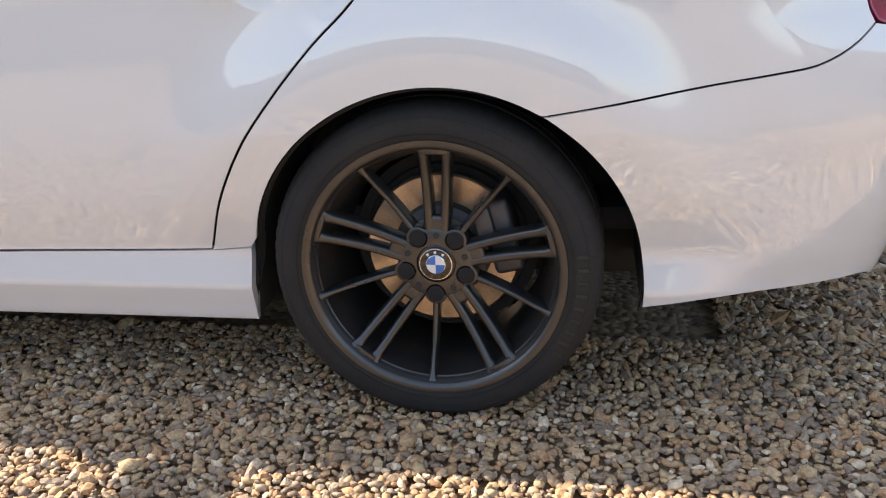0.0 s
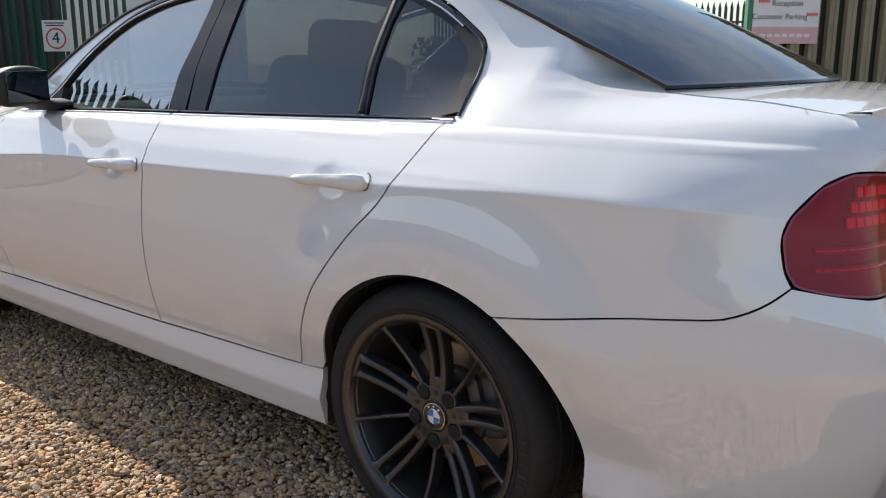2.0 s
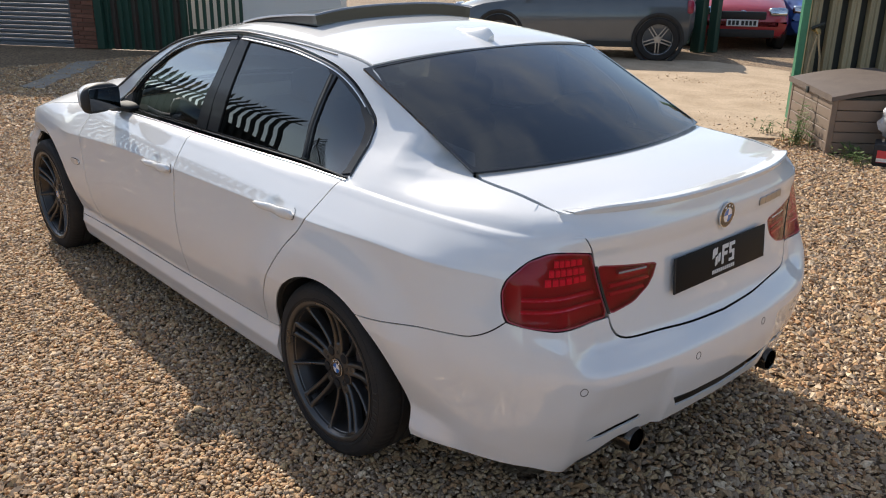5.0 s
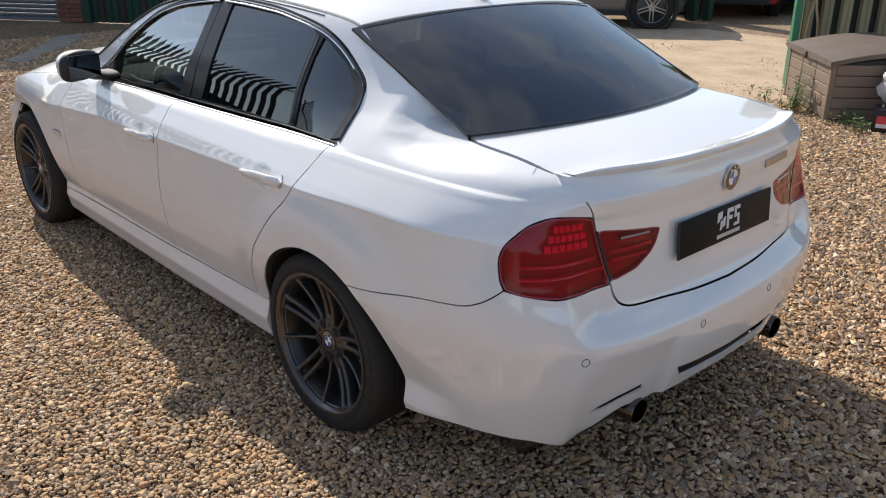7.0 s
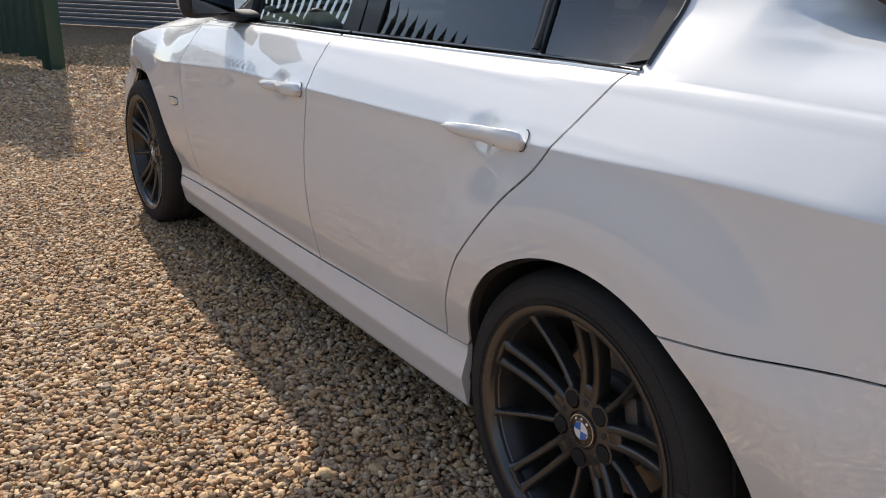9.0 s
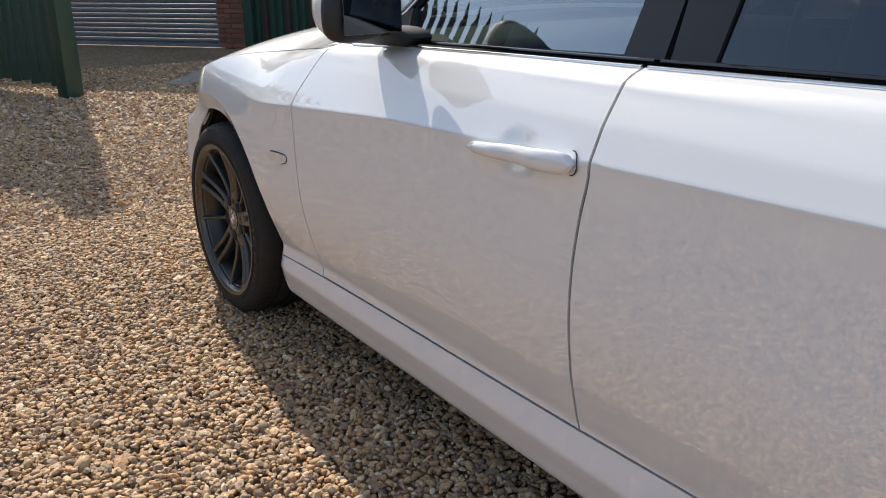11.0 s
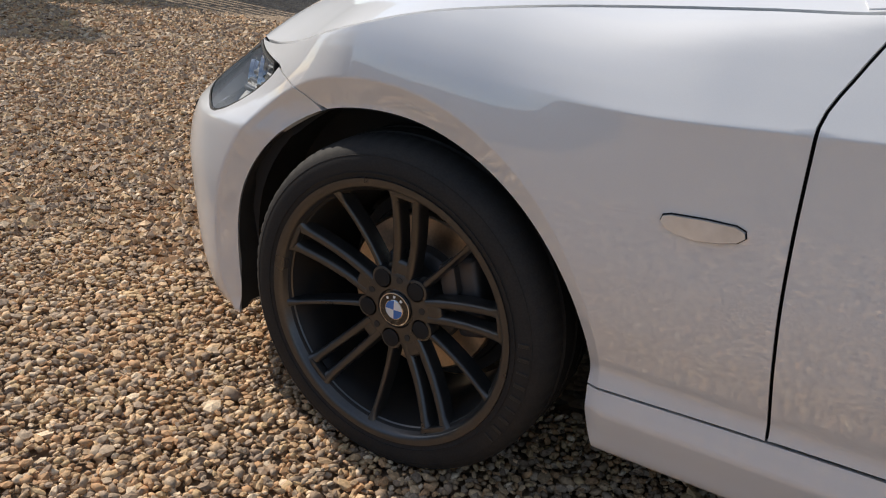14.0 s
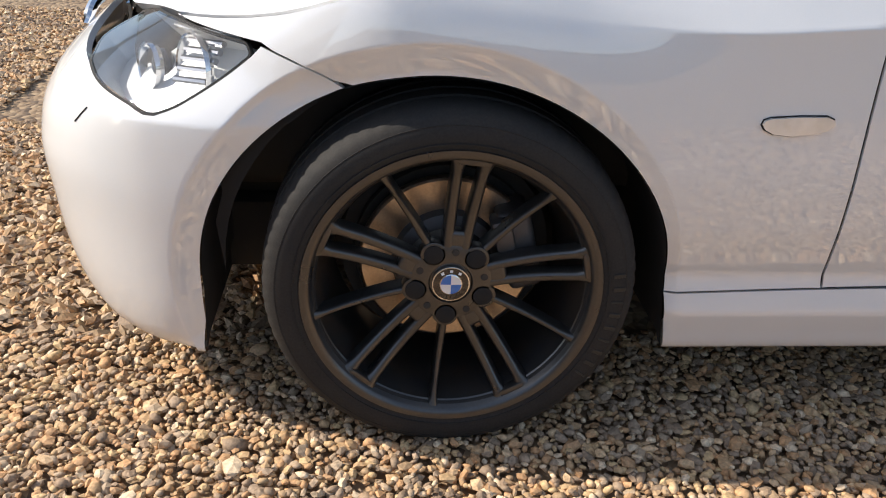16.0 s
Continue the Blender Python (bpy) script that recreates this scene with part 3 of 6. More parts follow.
# front wing up to the bonnet seam
bonnet_seam = curve([(-2.055, .923), (-2.085, .916), (-2.23, .901), (-2.43, .880), (-2.58, .865), (-2.715, .846), (-2.82, .820), (-2.92, .788), (-3.05, .748), (-3.16, .731), (-3.26, .724)])
lamp_top = curve([(-3.26, .7225), (-3.18, .7145), (-3.070, .706)])
lamp_gap = curve([(-3.070, .703), (-2.997, .680), (-2.935, .648)])
flare_ring = [(FRONT_ARCH[0] + (FRONT_ARCH[2] + o) * math.cos(a), FRONT_ARCH[1] + (FRONT_ARCH[2] + o) * math.sin(a)) for a in np.arange(-.4, 3.6, .018) for o in (-.018, -.012, -.0085, -.005, -.002, .0005, .007)]
low_wing = [p for p in front_arch if p[0] > -2.935]
wing_loop = base_line(-2.388, -2.106, 8) + front_gap[1:] + bonnet_seam[1:] + lamp_top[1:] + lamp_gap[1:-1] + low_wing[::-1][:-1]
front_wing = panel("front_wing", gapped(wing_loop, .0020), PAINT, car, du=.018, dv=.009, extra=ridge + flare_ring, edge=.006, clear=on_lines)

# body side behind the doors: quarter, rear pillar and the rail over the windows
bumper_gap = curve([(.207, .609), (.35, .632), (.478, .651), (.59, .666), (.65, .675), (.69, .690), (.722, .708), (.762, .739)])
lamp_back = [(.762, .739), (.747, .765), (.737, .820), (.752, .860), (.806, .905), (.885, .927), (.97, .926), (1.046, .918)]
lamp_back = soften(lamp_back, False)
def seam_height(s):
    """The height at which the skin has come in to the edge of the boot lid."""
    lo, hi = .95, 1.07
    for _ in range(30):
        m = (lo + hi) / 2
        lo, hi = (m, hi) if float(-skin(np.array([s]), np.array([m]))[0][1]) > .604 else (lo, m)
    return lo


lid_seam = [(float(s), seam_height(float(s))) for s in np.linspace(.445, .925, 25)]
lid_seam = lid_seam[:-1] + curve([lid_seam[-1], (.958, 1.007), (.986, .992), (1.012, .971), (1.033, .946), (1.047, .919)])
window_top = curve([(.020, .985), (.021, 1.012), (.019, 1.081), (.006, 1.140), (-.068, 1.200), (-.18, 1.262), (-.30, 1.300), (-.45, 1.322), (-.65, 1.340), (-.95, 1.347), (-1.27, 1.316),
                    (-1.470, 1.268), (-1.670, 1.162), (-1.870, 1.012), (-2.026, .931)])
rail_top = [(-2.062, .9232), (-2.118, .9148), (-2.152, .940)] + curve([(-2.12, .970), (-1.95, 1.056), (-1.74, 1.178), (-1.50, 1.285), (-1.27, 1.331), (-.95, 1.361), (-.65, 1.355), (-.40, 1.344), (-.24, 1.333), (-.13, 1.316), (.02, 1.240), (.14, 1.184), (.25, 1.134), (.33, 1.098), (.385, 1.074), (.425, 1.062)])
shoulder = [(float(u), .949 + float(belt_line(u)) - .958 + o) for u in np.arange(.02, .82, .015) for o in (-.012, -.007, -.0035, -.001, .0015, .004, .008, .013)]
on_shoulder = lambda p: (np.abs(p[:, 1] - belt_line(p[:, 0]) + .009) < .016) & (p[:, 0] > 0) & (p[:, 0] < .82)
arch_head = [p for p in rear_arch if p[0] < .207]
quarter_loop = [(-.366, .344)] + arch_head[1:] + bumper_gap + lamp_back[1:-1] + lid_seam[::-1] + rail_top[::-1] + window_top[::-1][:-1] + rear_gap[::-1]
quarter = panel("quarter_panel", gapped(quarter_loop), PAINT, car, du=.02, dv=.008, extra=ridge + shoulder, edge=.006, clear=lambda p: on_lines(p) | on_shoulder(p))

# rear bumper
slit = [(1.050, .345), (1.095, .364), (1.15, .379), (1.240, .394), (1.256, .384), (1.252, .372), (1.18, .362), (1.11, .344)]
mirror_s = lambda loop: [(2 * S_REAR - s, z) for s, z in loop]
slit_top, slit_low = [(1.37, .418), (1.48, .408), (S_REAR, .403)], [(1.40, .376), (1.50, .368), (S_REAR, .364)]
mid_slit = slit_top + mirror_s(slit_top[:-1])[::-1] + mirror_s(slit_low[:-1]) + slit_low[::-1]
arch_tail = [p for p in rear_arch if p[0] >= .207]
half = bumper_gap[::-1] + arch_tail[1:-1] + [(.392, .233)] + curve([(.393, .231), (.51, .246), (.64, .256), (.84, .266), (.94, .246), (.992, .231), (1.05, .256), (1.10, .272), (1.14, .298), (1.20, .320), (1.28, .318), (1.38, .328), (1.5, .33), (S_REAR, .33)])
upper = curve([(S_REAR, .625), (1.5, .629), (1.323, .640), (1.20, .645), (1.158, .656), (1.132, .684), (1.122, .719)]) + [(1.02, .714), (.912, .717), (.828, .727)]
bumper_loop = half + mirror_s(half)[::-1][1:] + mirror_s(upper)[::-1][:-1] + upper[:-1]
rear_bumper = panel("rear_bumper", gapped(bumper_loop), PAINT, car, holes=[slit, mirror_s(slit)[::-1], mid_slit], du=.016, dv=0.010, edge=0.006)

# boot lid: rear face and top deck
lid_bottom = curve([(1.122, .722), (1.135, .687), (1.160, .658), (1.20, .6465), (1.323, .6415), (1.5, .6305), (S_REAR, .6265)])
inner_lamp = soften([(1.068, .878), (1.19, .862), (1.320, .847), (1.306, .808), (1.283, .780), (1.225, .746), (1.1245, .7255)], True, .12, 2)
lid_side = [p for p in lid_seam if p[0] > .92][:-1] + curve([(1.050, .916), (1.066, .870), (1.123, .722)])
face = lid_side + lid_bottom[1:]
top_edge = [lid_side[0], (.965, .993), (1.0, .980), (1.05, .974), (1.10, .972), (1.2, .972), (S_REAR, .972)]
face_loop = face + mirror_s(face)[::-1][1:] + mirror_s(top_edge)[1:-1] + top_edge[::-1][:-1]
boot_lid = panel("boot_lid", gapped(face_loop), PAINT, car, holes=[inner_lamp, mirror_s(inner_lamp)[::-1]], dv=0.012, edge=0.02)

seam3 = skin(np.array([p[0] for p in lid_seam]), np.array([p[1] for p in lid_seam]))
keep = seam3[:, 0] < .778
deck_ys, deck_zs = pchip(sorted((float(p[0]), float(-p[1])) for p in seam3[keep][::3])), pchip(sorted((float(p[0]), float(p[2])) for p in seam3[keep][::3]))
deck_zc = pchip([(.36, 1.066), (.55, 1.058), (.70, 1.046), (.82, 1.031), (.90, 1.018), (.95, 1.009)])


def deck(x, y):
    x, y = np.asarray(x, float), np.asarray(y, float)
    k = np.clip(np.abs(y) / deck_ys(x), 0, 1.3)
    zc, zs = deck_zc(x), deck_zs(x)
    return np.stack([x, y, zc + (np.minimum(zs, zc) - zc) * k ** 2.4], -1)


def field_normal(surface):
    def f(x, y):
        e = 3e-3
        n = np.cross(surface(x + e, y) - surface(x - e, y), surface(x, y + e) - surface(x, y - e))
        return n / np.linalg.norm(n, axis=-1, keepdims=True)
    return f


trail_x = lambda y: .902 - .122 * (abs(y) / .61) ** 3
window_base = [(.400 + .128 * (1 - (y / .60) ** 2), y) for y in np.linspace(-.585, .585, 25)]
side_line = [(float(x), -float(deck_ys(x)) + .003) for x in np.linspace(.45, .775, 16)]
trail = [(trail_x(y), float(y)) for y in np.linspace(-.600, .600, 40)]
deck_loop = window_base[::-1] + side_line + trail + [(x, -y) for x, y in side_line[::-1]]
panel("lid_deck", deck_loop, PAINT, boot_lid, surface=deck, normal=field_normal(deck), du=0.03, dv=0.03, edge=0.014)

# trailing edge of the lid with its thin lip spoiler
lip, under = bmesh.new(), bmesh.new()
lip_rows, under_rows = [], []
arc_y = skin(np.linspace(.982, 2 * S_REAR - .982, 200), np.full(200, .966), -.0015)
for k in np.linspace(-1.025, 1.025, 73):
    y = .607 * k
    x = trail_x(y)
    s = float(np.interp(y, arc_y[:, 1], np.linspace(.982, 2 * S_REAR - .982, 200)))
    low = skin(np.array([s]), np.array([.964]), -.0015)[0]
    z = float(deck(np.array([x]), np.array([y]))[0][2])
    under_rows.append([under.verts.new(v) for v in ((x, y, z), (x + .004, y, z - .006), (x * .75 + float(low[0]) * .25, y * .75 + float(low[1]) * .25, z * .6 + .966 * .4), tuple(low))])
    if abs(k) > .99:
        continue
    e = 1 - (abs(k) / .99) ** 12
    h = .015 * e
    zf = float(deck(np.array([x - .045]), np.array([y]))[0][2])
    lip_rows.append([lip.verts.new(v) for v in ((x - .050, y, zf - .001), (x - .030, y, z + .003 * e + h * .35), (x - .006, y, z + .003 * e + h * .85), (x + .010 * e, y, z + .003 * e + h),
                                                (x + .014 * e, y, z + h * .80), (x + .008 * e, y, z - .004), (x - .002, y, z - .006))])
for rows, bm in ((under_rows, under), (lip_rows, lip)):
    for a, b in zip(rows, rows[1:]):
        for j in range(len(a) - 1):
            bm.faces.new((a[j], b[j], b[j + 1], a[j + 1]))
part("lid_edge", under, PAINT, boot_lid)
part("lip_spoiler", lip, PAINT, boot_lid)

# bonnet
seam_b = skin(np.array([p[0] for p in bonnet_seam]), np.array([p[1] for p in bonnet_seam]))
bon_ys = pchip(sorted([(float(p[0]), float(-p[1])) for p in seam_b[::3]] + [(-3.32, .50), (-3.42, .30)]))
bon_zs = pchip(sorted([(float(p[0]), float(p[2])) for p in seam_b[::3]] + [(-3.32, .715), (-3.42, .698)]))
bon_zc = pchip([(-3.45, .70), (-3.40, .735), (-3.30, .798), (-3.1, .872), (-2.8, .938), (-2.4, .982), (-2.0, 1.000)])


def bonnet_field(x, y):
    x, y = np.asarray(x, float), np.asarray(y, float)
    k = np.clip(np.abs(y) / bon_ys(x), 0, 1.2)
    zc, zs = bon_zc(x), bon_zs(x)
    ridge = 0.012 * np.exp(-((np.abs(y) - .42 - .06 * (x + 2.4)) / .05) ** 2) * np.clip((x + 3.4) / .5, 0, 1)
    return np.stack([x, y, zc + (zs - zc) * k ** 2.6 + ridge * (1 - k ** 6)], -1)


bl = [(float(x), -float(bon_ys(x)) + .004) for x in np.linspace(-2.090, float(seam_b[-1][0]), 40)]
nose_edge = [(-3.31, -.53), (-3.36, -.42), (-3.40, -.28), (-3.415, -.12), (-3.42, 0)]
cowl = [(-2.090 - .10 * (1 - (y / .72) ** 2) * 0.9, y) for y in np.linspace(.70, -.70, 19)]
bonnet_loop = bl + nose_edge + [(x, -y) for x, y in nose_edge[::-1][1:]] + [(x, -y) for x, y in bl[::-1]] + cowl[1:-1]
panel("bonnet", bonnet_loop, PAINT, car, surface=bonnet_field, normal=field_normal(bonnet_field), du=0.035, dv=0.03, edge=0.016)

# front bumper
lamp_low = curve([(-3.070, .700), (-3.120, .660), (-3.176, .622), (-3.216, .600), (-3.250, .590), (-3.30, .599), (-3.40, .612), (-3.50, .628)])
arch_nose = [p for p in front_arch if p[0] <= -2.935]
left = [(-2.938, .648)] + lamp_gap[::-1][1:] + lamp_low[1:] + [(-3.62, .64), (-3.75, .655), (-3.85, .66), (S_FRONT, .66)]
bottom = arch_nose[1:-1] + [(-3.190, .215), (-3.205, .150), (-3.26, .146), (-3.4, .152), (-3.6, .15), (S_FRONT, .15)]
mirror_f = lambda loop: [(2 * S_FRONT - s, z) for s, z in loop]
nose_loop = left + mirror_f(left)[::-1][1:] + mirror_f(bottom)[:-1] + bottom[::-1]
grille_hole = [(-3.58, .30), (S_FRONT, .30)] + mirror_f([(-3.58, .30)]) + mirror_f([(-3.62, .40)]) + [(S_FRONT, .42), (-3.62, .40)]
front_bumper = panel("front_bumper", gapped(nose_loop, .0012), PAINT, car, holes=[grille_hole], du=.022, dv=0.010, edge=0.012, extra=flare_ring, clear=on_lines)

# head lamp: clear cover over a chrome and black bowl
lamp_high = curve([(-3.50, .632), (-3.56, .66), (-3.50, .700), (-3.40, .716), (-3.26, .7195), (-3.18, .712), (-3.075, .703)])
lamp_loop = soften(lamp_low[1:] + lamp_high[1:-1])
head_lamp = panel("head_lamp", gapped(lamp_loop, .002), LENS, car, "clear-lensed head lamp with chrome reflector", edge=0.0, du=0.02, dv=0.01)
panel("lamp_bowl", gapped(lamp_loop, .004), mat("lamp_bowl_silver", (0.68, 0.68, 0.67), 0.38, metal=0.15, vary=0.3, scale=12), head_lamp, inward=0.060, edge=-0.058, du=0.02, dv=0.012)
panel("lamp_seal", gapped(lamp_loop, -.001), GAP, head_lamp, holes=[shrink(dense(lamp_loop, .012), .0022)], edge=0.01, inward=.0005)
LAMP_GLASS = mat("projector_glass", (0.03, 0.033, 0.036), 0.05, metal=0.2, coat=1.0)
AIM = Vector((-.80, -.55, .10)).normalized()
for sx, sz, r in ((-3.225, .668, .058), (-3.37, .664, .040)):
    c, n = skin(np.array([sx]), np.array([sz]))[0], skin_normal(np.array([sx]), np.array([sz]))[0]
    m = Matrix.Translation(Vector(c) - Vector(n) * .050) @ AIM.to_track_quat("Z", "Y").to_matrix().to_4x4()
    ring = bmesh.new()
    for k in range(36):
        a = 2 * math.pi * k / 36
        for rr, zz in ((r * .93, -.004), (r * .95, .010), (r, .012), (r * 1.02, .004)):
            ring.verts.new(m @ Vector((rr * math.cos(a), rr * math.sin(a), zz)))
    ring.verts.ensure_lookup_table()
    for k in range(36):
        for q in range(3):
            a, b = k * 4 + q, ((k + 1) % 36) * 4 + q
            ring.faces.new((ring.verts[a], ring.verts[b], ring.verts[b + 1], ring.verts[a + 1]))
    part("projector_ring", ring, CHROME, head_lamp)
    if r > .05:
        continue
    bm = bmesh.new()
    bmesh.ops.create_uvsphere(bm, u_segments=24, v_segments=12, radius=r * .82, matrix=m @ pose(0, 0, -.018) @ Matrix.Diagonal((1, 1, .55, 1)))
    part("projector", bm, LAMP_GLASS, head_lamp)
for i in range(5):
    sz = .648 + i * .0135
    u = np.linspace(-3.245 + .002 * i, -3.178 + .005 * i, 8)
    q, qn = skin(u, np.full(8, sz)), skin_normal(u, np.full(8, sz))
    part("reflector_fin", bm_tube([tuple(a - b * .026) for a, b in zip(q, qn)], .0068, 8, .8), SATIN, head_lamp)
u = np.linspace(-3.30, -3.12, 10)
q, qn = skin(u, np.full(10, .716)), skin_normal(u, np.full(10, .716))
part("indicator_strip", bm_tube([tuple(a - b * .020) for a, b in zip(q, qn)], .006, 6), AMBER, head_lamp)

# washer flap edge on the bumper
u, v = np.linspace(-3.421, -3.390, 8), np.linspace(0.551, 0.579, 8)
part("washer_flap", bm_tube(skin(u, v, -.0005).tolist(), .0013, 6), GAP, front_bumper)

# rear lamps
outer = soften([(.887, .924), (.97, .923), (1.043, .915), (1.063, .868), (1.118, .722), (1.02, .717), (.912, .720), (.83, .729), (.768, .741), (.751, .766), (.741, .820), (.756, .858), (.809, .902)], True, .12)
LED_ROWS = [(.893, .916, 1.030, 5), (.868, .898, 1.042, 6), (.843, .886, 1.052, 6)]


def lamp(name, loop, bars):
    cover = panel(name, gapped(loop, .0018), RED_LENS, car, "deep red rear lamp with rows of lit-looking segments", edge=0.0, du=0.025, dv=0.012)
    panel("lamp_body", gapped(loop, .003), RED_DEEP, cover, inward=0.016, edge=-.014, du=0.03, dv=0.014)
    panel("lamp_seal", gapped(loop, -.001), RED_DEEP, cover, holes=[shrink(dense(loop, .012), .0030)], edge=0.012, inward=-.0004)
    for z, a, b, k in bars:
        for i in range(k):
            s0, w = a + (b - a) * i / k, (b - a) / k * .40
            q = skin(np.array([s0 - w, s0 + w, s0 + w, s0 - w]), np.array([z - .0085, z - .0085, z + .0085, z + .0085]), .007)
            r = skin(np.array([s0 - w, s0 + w, s0 + w, s0 - w]), np.array([z - .0095, z - .0095, z + .0095, z + .0095]), .014)
            bm = bmesh.new()
            f, g = [bm.verts.new(v) for v in q.tolist()], [bm.verts.new(v) for v in r.tolist()]
            bm.faces.new(f)
            for j in range(4):
                bm.faces.new((f[j], f[(j + 1) % 4], g[(j + 1) % 4], g[j]))
            part("led_segment", bm, RED_LED, cover)
    return cover


outer_lamp = lamp("rear_lamp", outer, LED_ROWS)
for z in (.768, .800):
    q = skin(np.linspace(.80, 1.095 - .03 * (z - .768) / .03, 14), np.full(14, z), .009)
    part("light_bar", bm_tube(q.tolist(), .009, 8, .8), RED_BAR, outer_lamp)
inner_lamp_part = lamp("lid_lamp", inner_lamp, [])
for z, e in ((.782, 1.27), (.806, 1.29)):
    q = skin(np.linspace(1.13, e, 10), np.full(10, z), .009)
    part("light_bar", bm_tube(q.tolist(), .008, 8, .8), RED_BAR, inner_lamp_part)
# black strip on the lid edge stands in for the shaded gap between lamps
panel("lamp_edge", [(1.0645, .876), (1.074, .876), (1.130, .728), (1.1215, .728)], BLACK_PLASTIC, inner_lamp_part, inward=-.0012, edge=.004)
q = skin(np.linspace(1.16, 1.275, 8), np.linspace(.842, .840, 8), .006)
part("reversing_lens", bm_tube(q.tolist(), .0075, 8, .8), mat("grey_lens", (0.30, 0.22, 0.22), 0.15, coat=1.0, vary=0.3, scale=60), inner_lamp_part)

# side windows: black frames with panes set into them
def pane_skin(s, z):
    """The plane of the side glass: the upper skin carried on straight below the belt."""
    s, z = np.asarray(s, float), np.asarray(z, float)
    a, b = skin(s, np.full_like(z, 1.03)), skin(s, np.full_like(z, 1.08))
    low = a + (b - a) * ((z - 1.03) / .05)[..., None]
    return np.where((z < 1.03)[..., None], low, skin(s, z))


def pane_normal(s, z):
    e = 4e-3
    n = np.cross(pane_skin(s + e, z) - pane_skin(s - e, z), pane_skin(s, z + e) - pane_skin(s, z - e))
    return n / np.linalg.norm(n, axis=-1, keepdims=True)


front_pane = curve([(-1.82, .950), (-1.64, .953), (-1.152, .966)]) + curve([(-1.136, 1.06), (-1.096, 1.18), (-1.070, 1.318)]) + curve([(-1.082, 1.326), (-1.27, 1.300), (-1.47, 1.248), (-1.66, 1.142), (-1.82, 1.015)])
rear_pane = curve([(-.966, .968), (-.6, .976), (-.340, .980)]) + curve([(-.346, 1.096), (-.340, 1.20), (-.326, 1.270)]) + curve([(-.345, 1.284), (-.45, 1.310), (-.65, 1.327), (-.916, 1.334)]) + curve([(-.930, 1.327), (-.940, 1.22), (-.952, 1.075)])
small_pane = [(-.308, .982), (-.036, .985)] + curve([(-.026, 1.01), (-.026, 1.076), (-.034, 1.118), (-.100, 1.184), (-.225, 1.246)]) + [(-.285, 1.268)] + curve([(-.303, 1.205), (-.310, 1.10)])
b_split = [(-1.058, .960), (-1.050, 1.08), (-1.032, 1.20), (-1.006, 1.342)]
belt_at = lambda u: (float(u), float(belt(u)) + .003)
wt = [p for p in window_top]
ff_loop = [belt_at(u) for u in np.linspace(-2.0, -1.063, 24)] + b_split[1:] + [p for p in wt if -1.98 < p[0] < -1.02]
rf_loop = [belt_at(u) for u in np.linspace(-1.053, .016, 24)] + [p for p in wt if p[0] > -.99] + b_split[::-1][:-1]
panel("window_frame", gapped(ff_loop, .002), FRAME_BLACK, front_door, holes=[front_pane], inward=.004, edge=.02, surface=pane_skin, normal=pane_normal)
panel("window_frame", gapped(rf_loop, .002), FRAME_BLACK, rear_door, holes=[rear_pane, small_pane], inward=.004, edge=.02, surface=pane_skin, normal=pane_normal)
panel("window_pane", shrink(dense(front_pane, .012), -.006), CLEAR, front_door, "clear door glass", inward=.010, edge=0, du=.05, dv=.03, surface=pane_skin, normal=pane_normal)
panel("window_pane", shrink(dense(rear_pane, .012), -.006), TINTED, rear_door, "dark tinted door glass", inward=.010, edge=0, du=.05, dv=.03, surface=pane_skin, normal=pane_normal)
panel("quarter_pane", shrink(dense(small_pane, .012), -.006), TINTED, rear_door, "dark tinted door glass", inward=.010, edge=0, du=.05, dv=.03, surface=pane_skin, normal=pane_normal)
seal_out = [p for p in window_top if p[0] > -.12 and p[1] > .99]
seal_in = curve([(-.034, .992), (-.024, 1.01), (-.024, 1.076), (-.032, 1.118), (-.098, 1.180)])
panel("window_seal", seal_out + seal_in[::-1], FRAME_BLACK, rear_door, "black rubber quarter window seal", inward=-.001, edge=.012, surface=pane_skin, normal=pane_normal)
panel("window_corner", [belt_at(u) for u in np.linspace(-2.022, -1.80, 12)] + [p for p in wt if -2.02 < p[0] < -1.80], BLACK_GLOSS, front_door, inward=.012, edge=.02)
# bright and black mouldings round the windows
TRIM = mat("bright_trim", (0.78, 0.78, 0.79), 0.20, metal=0.9, coat=0.5, vary=0.2)
for a, b, who in ((-1.98, -1.063, front_door), (-1.050, .012, rear_door)):
    u = np.linspace(a, b, 30)
    q = skin(u, belt(u) + .004, -.004)
    part("belt_moulding", bm_tube(q.tolist(), .0040, 8, .9), BLACK_GLOSS, who)
    q = skin(u, belt(u) - .003, -.003)
    part("belt_strip", bm_tube(q.tolist(), .0031, 8), TRIM, who)
wtp = np.array([p for p in window_top if p[1] > .99])
for sel, who in ((wtp[:, 0] > -.995, rear_door), (wtp[:, 0] < -1.015, front_door)):
    q = skin(wtp[sel][:, 0], wtp[sel][:, 1] - .010, -.001)
    part("window_strip", bm_tube(q.tolist(), .0050, 8), BLACK_GLOSS, who)
    front = sel & (wtp[:, 0] < -.07)
    q = skin(wtp[front][:, 0], wtp[front][:, 1] - .017, -.001)
    part("bright_strip", bm_tube(q.tolist(), .0036, 8), TRIM, who)
rt = np.array([p for p in rail_top[4:] if p[0] < -.30])
q = skin(rt[:, 0], rt[:, 1] - .007, -.001)
gutter = part("roof_gutter", bm_tube(q.tolist(), [.0070 if p[0] < -1.0 else max(.003, .0070 - (p[0] + 1.0) * .02) for p in q.tolist()], 8, .8), BLACK_PLASTIC, car)
